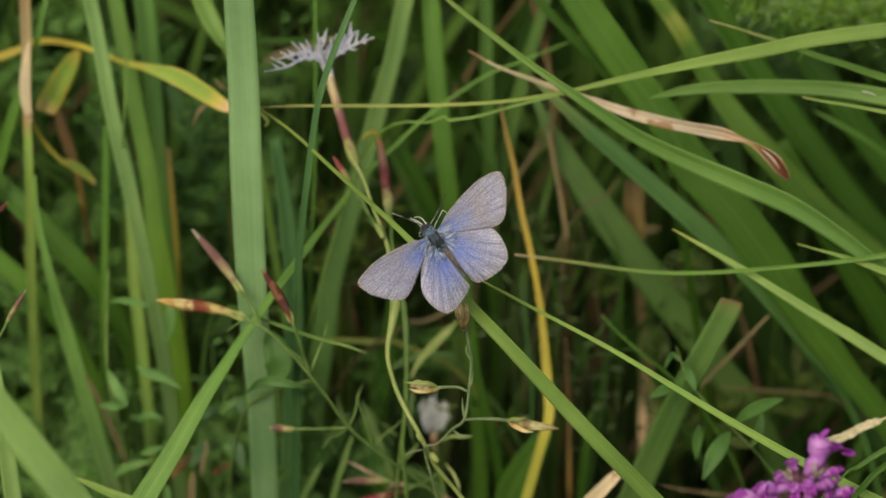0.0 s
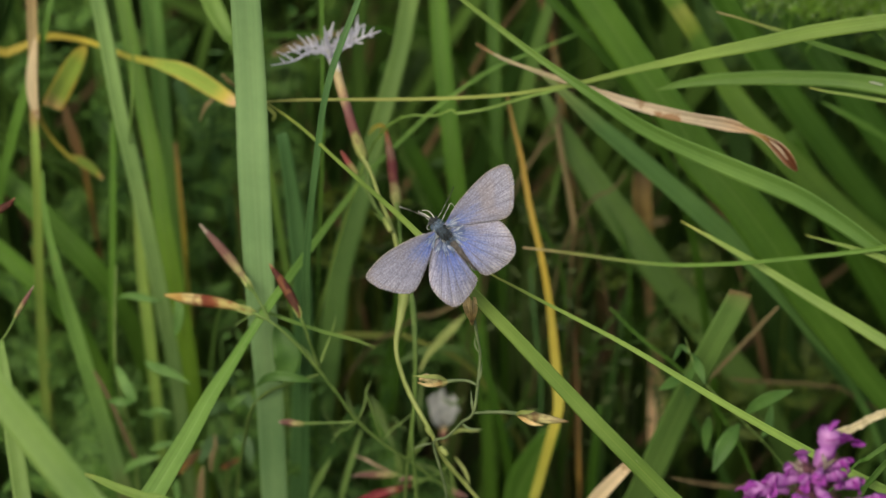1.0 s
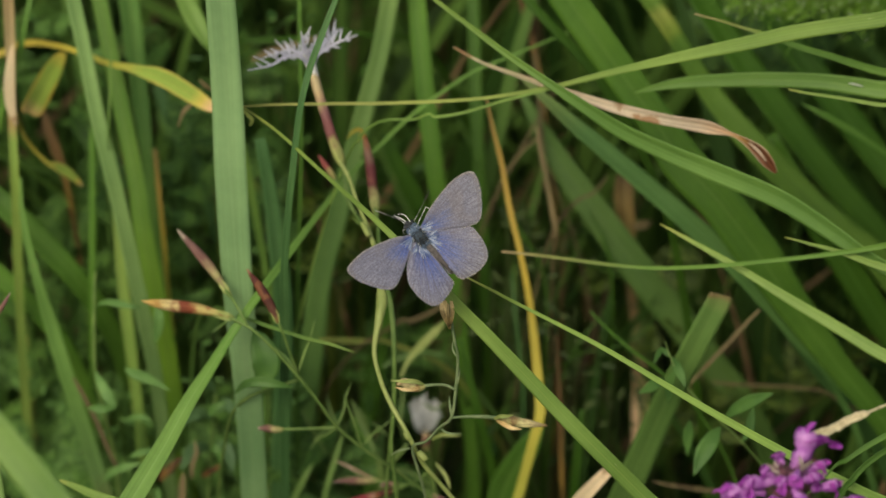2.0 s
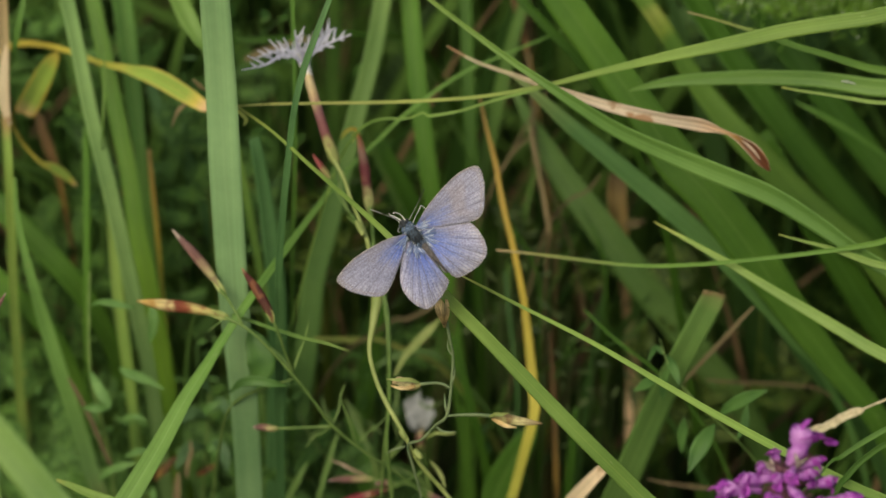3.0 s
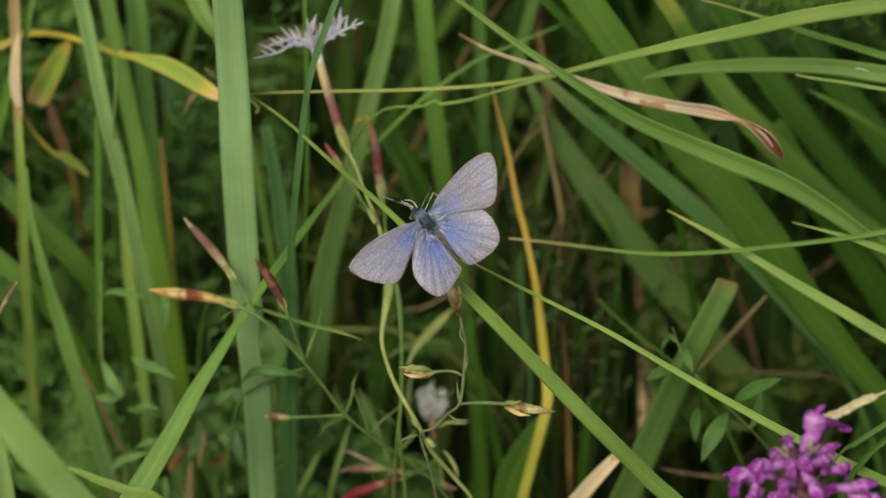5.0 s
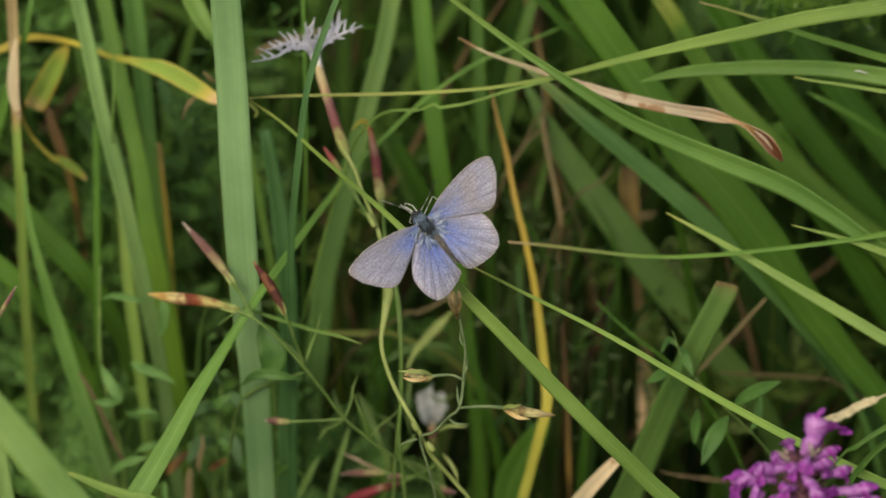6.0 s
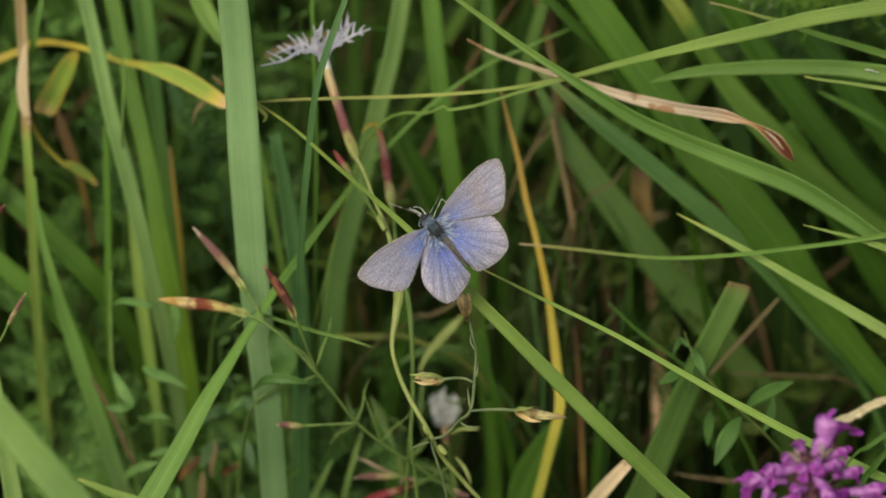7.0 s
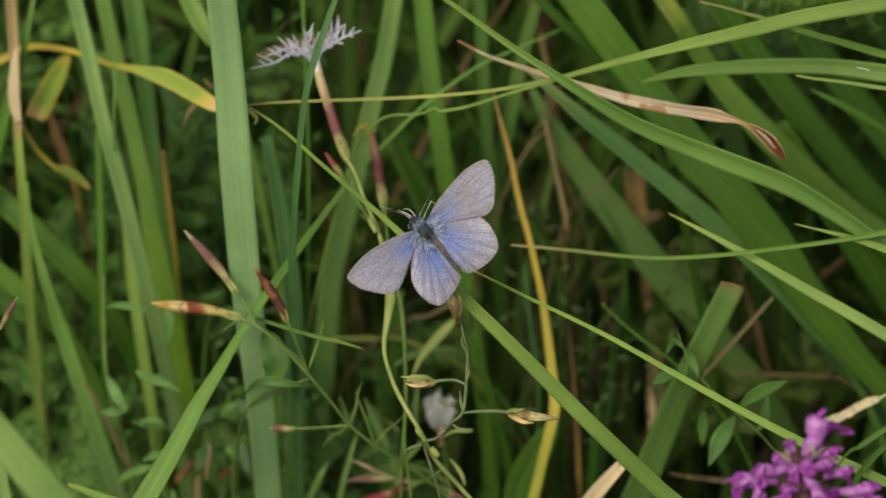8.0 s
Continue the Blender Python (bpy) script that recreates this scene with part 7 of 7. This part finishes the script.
herb("thin herb stem with soft narrow leaves before the broad blade", [(-25.5, -25.2, 60, 0.37), (-29.5, -26.5, 62, 0.62), (-35.1, -28.5, 66, 0.74), (-38.8, -31.9, 72, 0.75), (-41.1, -39.0, 84, 0.76), (-43.1, -48.7, 98, 0.77)],
     ([(-26.6, -26.6, 60, 0.25), (-29.4, -26.0, 59, 1.72), (-32.4, -25.5, 59, 2.34), (-35.4, -25.8, 60, 1.72), (-37.8, -27.7, 62, 0.37)],
      [(-33.8, -15.5, 60, 0.37), (-32.7, -17.7, 59, 4.18), (-31.5, -21.2, 59, 6.15), (-32.0, -24.0, 60, 4.93), (-34.0, -26.0, 61, 0.62)],
      [(-43.3, -31.4, 84, 0.25), (-44.0, -32.5, 83, 1.52), (-42.4, -30.9, 82, 1.77), (-40.6, -30.0, 82, 0.38)],
      [(-44.6, -40.6, 96, 0.26), (-43.6, -39.5, 95, 1.54), (-42.7, -41.1, 95, 1.54), (-42.6, -43.2, 96, 0.26)]), VETCH, 36)
herb("bluish-green herb with small oval leaves", [(-44.6, -28.9, 116, 0.46), (-45.2, -34.8, 118, 0.70), (-46.1, -42.0, 122, 0.70), (-47.2, -54.2, 130, 0.71)],
     ([(-44.7, -33.5, 114, 0.35), (-42.6, -31.5, 112, 2.54), (-41.4, -32.2, 111, 2.08), (-40.6, -34.5, 110, 0.23)], [(-45.0, -34.7, 116, 0.35), (-47.3, -33.4, 113, 2.78), (-49.5, -34.0, 112, 2.31), (-51.5, -35.9, 111, 0.23)], [(-45.6, -40.6, 118, 0.35), (-43.1, -40.2, 114, 3.01), (-41.7, -42.2, 113, 2.78), (-41.1, -45.6, 112, 0.23)], [(-45.6, -40.6, 118, 0.35), (-48.4, -40.4, 114, 3.01), (-50.2, -42.1, 113, 2.78), (-51.8, -45.0, 112, 0.23)], [(-44.6, -29.4, 116, 0.35), (-45.9, -27.2, 114, 2.08), (-47.2, -26.5, 113, 1.85), (-49.0, -26.9, 112, 0.23)]), HERB_BLUE, 35)
herb("soft green herb leaves behind the broad blade", [(-35.6, -18.6, 124, 0.47), (-34.8, -25.7, 126, 0.70), (-34.5, -37.7, 132, 0.71), (-34.6, -52.4, 140, 0.72)],
     ([(-34.8, -24.4, 120, 0.35), (-32.4, -23.1, 117, 3.02), (-30.7, -24.3, 116, 3.02), (-28.3, -26.3, 115, 0.35)], [(-34.8, -24.4, 120, 0.35), (-36.7, -23.1, 117, 3.02), (-38.5, -24.0, 116, 2.55), (-39.9, -25.6, 115, 0.23)], [(-34.7, -28.0, 124, 0.35), (-30.8, -27.9, 120, 2.10), (-27.8, -27.8, 119, 1.86), (-26.1, -27.3, 118, 0.23)], [(-35.2, -21.0, 124, 0.35), (-36.7, -18.6, 122, 2.34), (-37.6, -16.9, 121, 1.87), (-38.3, -15.0, 120, 0.23)]), HERB, 37)


# ---- a feathery green herb ----
def build_feathery():
    f = thing("feathery_herb", "soft bright green feathery herb with glistening tips", "herb")
    rnd = random.Random(9)
    green = plain_material("feathery_green", (0.16, 0.36, 0.04), (0.31, 0.52, 0.09), 500, 0.4, 0.25)
    # Sparkle on the strand tips is added as pale beads.
    shine = plain_material("sparkle_bead", (0.5, 0.6, 0.4), (0.7, 0.8, 0.6), 900, 0.2, 0)
    crowns = ((64.95, 52.22, 106), (72.82, 49.58, 104), (81.02, 50.61, 106), (88.11, 49.12, 108), (77.76, 56.48, 108), (69.87, 57.76, 110), (94.08, 53.15, 110))
    for c in crowns:
        top = at(*c)
        part("stem", tube(glide([(*top, 0.0012), (top.x + 0.01, top.y + 0.06, top.z * 0.75, 0.001), (top.x + 0.014, top.y + 0.1, -0.004, 0.001)], 6), 6), THREAD, f)
        strands, beads = [], []
        for i in range(520):
            d = Vector((rnd.gauss(0, 1), rnd.gauss(0, 1), rnd.gauss(0.2, 1))).normalized()
            lg = rnd.uniform(0.0018, 0.005)
            p = top + Vector((rnd.gauss(0, 1), rnd.gauss(0, 1), rnd.gauss(0, 1))) * 0.0024
            q = p + d * lg + Vector((0, 0, 0.0008))
            strands.append(tube([(*p, 0.00022), (*p.lerp(q, 0.6), 0.00026), (*q, 0.0001)], 3))
            if rnd.random() < 0.24:
                beads.append(tube([(*(q - d * 0.0002), 0.0001), (*q, 0.00032), (*(q + d * 0.0003), 0.0001)], 5))
        part("leaf_tuft", gather(strands), green, f)
        part("sparkle_beads", gather(beads), shine, f, "pale beads standing in for sparkle")


build_feathery()


# ---- undergrowth, beyond counting ----
def allowed(p):
    """Keep the camera's line of view to the butterfly's clump free."""
    return p.y < -0.75 or abs(p.x) > 0.112 + 0.25 * max(0.0, p.y - 0.25) or (p - HEART).dot(INTO) > 0.128


def strip(points, width, rnd, fold=0.25):
    """A cheap folded grass blade: three points across."""
    V, F = [], []
    n = len(points)
    turn = rnd.uniform(0, math.pi)
    side = Vector((math.cos(turn), math.sin(turn), 0))
    for i, p in enumerate(points):
        f = i / (n - 1)
        w = width * (0.8 + 0.5 * f) * (1 - f ** 3) / 2 + 0.0001
        out = side.cross(Vector((0, 0, 1)))
        V += [p - side * w + out * w * fold, p, p + side * w + out * w * fold]
    for i in range(n - 1):
        for k in (0, 1):
            a = i * 3 + k
            F.append((a, a + 1, a + 4, a + 3))
    return V, F


def sward(name, label, count, box, height, width, material, seed, wide=False):
    rnd = random.Random(seed)
    V, F = [], []
    x0, x1, y0, y1 = box
    for _ in range(count):
        x, y = rnd.uniform(x0, x1), rnd.uniform(y0, y1)
        if wide:
            r, a = 0.5 + 4.5 * rnd.random() ** 1.3, rnd.uniform(0, 2 * math.pi)
            x, y = r * math.cos(a), 0.1 + r * math.sin(a)
        h = rnd.uniform(*height)
        lean = Vector((rnd.gauss(0, 0.35), rnd.gauss(-0.05, 0.25), 0))
        n = 6
        for _try in range(5):
            pts = [Vector((x, y, -0.004)) + Vector((lean.x * h * f ** 2, lean.y * h * f ** 2, h * f * (1 - 0.15 * f * abs(lean.x)))) for f in (k / (n - 1) for k in range(n))]
            if all(allowed(p) for p in pts):
                break
            h *= 0.7
        else:
            continue
        v, f = strip(pts, rnd.uniform(*width), rnd)
        o = len(V)
        V += v
        F += [tuple(i + o for i in q) for q in f]
    ob = new(name, mesh_of(name, V, F, material))
    return tagged(ob, label, "grass", kind="stuff")


SWARD = plain_material("sward_green", (0.028, 0.07, 0.012), (0.082, 0.157, 0.03), 60, 0.55, 0.2, True)
THATCH = plain_material("dead_thatch", (0.05, 0.032, 0.016), (0.2, 0.13, 0.065), 90, 0.8, 0.1, True)
FERN = plain_material("ferny_green", (0.028, 0.078, 0.015), (0.07, 0.15, 0.028), 120, 0.6, 0.22, True)
sward("meadow_grass", "dense green meadow grass standing behind the butterfly", 1500, (-0.32, 0.32, 0.0, 0.75), (0.14, 0.36), (0.003, 0.007), SWARD, 1)
# Mostly out of view; added so less sky light reaches the clump.
sward("meadow_grass", "tall side grass, mostly unseen, added to cut sky light", 1300, (-0.6, 0.6, -0.35, 0.5), (0.12, 0.32), (0.003, 0.007), SWARD, 2)
sward("meadow_grass", "loose meadow grass stretching away", 16000, (0, 1, 0, 1), (0.12, 0.34), (0.006, 0.014), SWARD, 3, True)
sward("meadow_grass", "fine thin grass stalks in the shade", 1100, (-0.3, 0.3, 0.02, 0.6), (0.1, 0.36), (0.001, 0.0025), SWARD, 6)
sward("dry_thatch", "brown dead grass stalks deep in the sward", 560, (-0.35, 0.35, 0.0, 0.6), (0.05, 0.26), (0.001, 0.0035), THATCH, 4)


def fern_leaf(base, way, length, rnd):
    """A feathery twice-cut leaf on its stalk."""
    V, F = [], []
    face = (FACING + Vector((rnd.uniform(-0.7, 0.7), rnd.uniform(-0.7, 0.7), rnd.uniform(-0.3, 0.7)))).normalized()
    side = way.cross(face).normalized()

    def lobe(p, d, lg, w):
        s = d.cross(face).normalized() * w
        o = len(V)
        V.extend([p, p + d * lg * 0.5 + s, p + d * lg, p + d * lg * 0.5 - s])
        F.append((o, o + 1, o + 2, o + 3))

    n = 10
    for i in range(n):
        f = (i + 0.7) / n
        p = base + way * length * f + face * 0.12 * length * math.sin(f * 3)
        lobe(base + way * length * (i / n) + face * 0.12 * length * math.sin(i / n * 3), way, length / n * 1.1, length * 0.012)
        lg = length * 0.34 * math.sin(math.pi * min(1, f * 0.85 + 0.15)) + 0.0006
        for sg in (-1, 1):
            d = (side * sg + way * 0.55).normalized()
            lobe(p, d, lg, lg * 0.07)
            for j in (0.4, 0.65, 0.9):
                for s2 in (-1, 1):
                    d2 = (d + way * 0.8 * s2 + face * rnd.uniform(-0.3, 0.3)).normalized()
                    lobe(p + d * lg * j, d2, lg * 0.4 * (1.15 - j * 0.6), lg * 0.055)
    return V, F


def oval_leaf(base, way, length, rnd):
    face = (FACING + Vector((rnd.uniform(-0.8, 0.8), rnd.uniform(-0.8, 0.8), rnd.uniform(-0.3, 0.8)))).normalized()
    side = way.cross(face).normalized()
    V, F = [base], []
    w = length * rnd.uniform(0.1, 0.19)
    for f, k in ((0.2, 0.7), (0.45, 1.0), (0.7, 0.8), (0.88, 0.4)):
        c = base + way * length * f + face * length * 0.15 * f * (1 - f)
        V += [c - side * w * k + face * w * 0.25 * k, c, c + side * w * k + face * w * 0.25 * k]
    V.append(base + way * length)
    F += [(0, 1, 2), (0, 2, 3)]
    for i in range(3):
        a = 1 + i * 3
        F += [(a, a + 3, a + 4, a + 1), (a + 1, a + 4, a + 5, a + 2)]
    F += [(10, 13, 11), (11, 13, 12)]
    return V, F


def foliage(name, label, maker, spots, count, size, material, seed, stems=True):
    """Leaves of one kind, gathered round places (a, b, c, spread), each on a thin stalk from the soil."""
    rnd = random.Random(seed)
    V, F = [], []
    for a, b, c, spread in spots:
        for _ in range(count):
            p = at(a + rnd.gauss(0, spread), b + rnd.gauss(0, spread * 0.7), c + abs(rnd.gauss(0, 14)))
            if p.z < 0.006:
                continue
            way = Vector((rnd.gauss(0, 0.8), rnd.gauss(-0.3, 0.5), rnd.gauss(0.45, 0.5))).normalized()
            lg = rnd.uniform(*size)
            if (p + way * lg - HEART).dot(INTO) < 0.09:
                continue
            shapes = [maker(p, way, lg, rnd)]
            if stems and rnd.random() < 0.35:
                v, f, _, _ = tube([(*p, 0.0006), (p.x, p.y + 0.01, p.z * 0.5, 0.0007), (p.x, p.y + 0.016, -0.004, 0.0007)], 4)
                shapes.append((v, f))
            for v, f in shapes:
                o = len(V)
                V += v
                F += [tuple(i + o for i in q) for q in f]
    tagged(new(name, mesh_of(name, V, F, material, smooth=False)), label, "foliage", kind="stuff")


foliage("fern_foliage", "dark feathery herb leaves deep in the sward", fern_leaf,
        ((-50, 12, 132, 10), (-20, -44, 130, 9), (78, 40, 150, 10)), 11, (0.012, 0.024), FERN, 21)
# Ferny green again, with the deep shade mixed into its colour.
FERN_SHADED = plain_material("shaded_ferny_green", (0.03, 0.055, 0.008), (0.1, 0.145, 0.022), 120, 0.6, 0.2, True)
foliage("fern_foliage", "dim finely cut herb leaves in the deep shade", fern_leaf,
        ((54, -17, 136, 9), (66, -22, 136, 9), (74, -30, 134, 8), (60, -34, 138, 8)), 8, (0.006, 0.013), FERN_SHADED, 27)
FERN_LIGHT = plain_material("light_ferny_green", (0.06, 0.14, 0.028), (0.13, 0.26, 0.055), 120, 0.6, 0.25, True)
foliage("fern_foliage", "soft green feathery leaves between the grass blades", fern_leaf,
        ((-88, -20, 132, 9), (-82, -40, 130, 10), (-64, -30, 135, 9), (-46, -36, 130, 9), (-70, -46, 124, 9), (-90, 0, 150, 10), (-60, -10, 150, 12), (-30, -48, 122, 7), (-50, 30, 145, 10), (-85, 40, 145, 10), (-20, -30, 140, 8)), 9, (0.008, 0.017), FERN_LIGHT, 25)
foliage("oval_foliage", "small shaded oval herb leaves deep in the sward", oval_leaf,
        ((-45, 30, 130, 12), (-35, 44, 128, 9), (5, -40, 140, 12), (-20, 10, 160, 16), (-60, 0, 150, 14)), 22, (0.002, 0.0055), FERN, 22)
foliage("oval_foliage", "small fresh green herb leaves low between the blades", oval_leaf,
        ((-64, -32, 122, 9), (-50, -44, 118, 8), (-90, -48, 126, 9), (-40, -30, 130, 8), (-74, 44, 134, 9), (-52, 14, 140, 9)), 15, (0.002, 0.006), HERB, 24)
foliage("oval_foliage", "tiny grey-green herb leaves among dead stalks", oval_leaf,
        ((18, 6, 126, 3), (24, -16, 126, 6), (34, -20, 126, 6), (28, -31, 126, 6), (22, -7, 126, 5), (35, -35, 126, 5), (17, -16, 126, 4), (22, 0, 126, 4)), 24, (0.0012, 0.0036), HERB_SHADED, 28)
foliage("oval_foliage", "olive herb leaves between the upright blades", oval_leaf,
        ((-31, 8, 128, 6), (-23, -3, 128, 5), (-31, -9, 128, 5), (-18, 9, 128, 5), (-41, 14, 128, 5), (-16, -2, 128, 4)), 16, (0.003, 0.008), FERN_SHADED, 29)
foliage("oval_foliage", "low bluish herb leaves over the soil", oval_leaf,
        ((-80, 30, 190, 25), (-40, 0, 190, 25), (-60, -45, 180, 20)), 40, (0.0025, 0.006), FERN_LIGHT, 23)


# ---- what moves: the wings close halfway and open again ----
def motions():
    beats = ((0.0, 18), (0.4, 18), (0.45, 38), (0.5, 50), (0.6, 49), (0.7, 44), (0.8, 31), (0.9, 20), (1.0, 18), (1.7, 18), (1.8, 19.5), (1.9, 24), (2.0, 33), (2.1, 26), (2.2, 19), (2.4, 18), (8.0, 18))
    for wing, root, side, name in WINGS:
        lift = 0.25 if name == "forewing" else 0.1
        walk(wing, [(t, pose(root[0] * 0.001, root[1] * 0.001, lift * 0.001, 0, -side * (a if side > 0 else 18 + (a - 18) * 1.19), 0)) for t, a in beats])


motions()
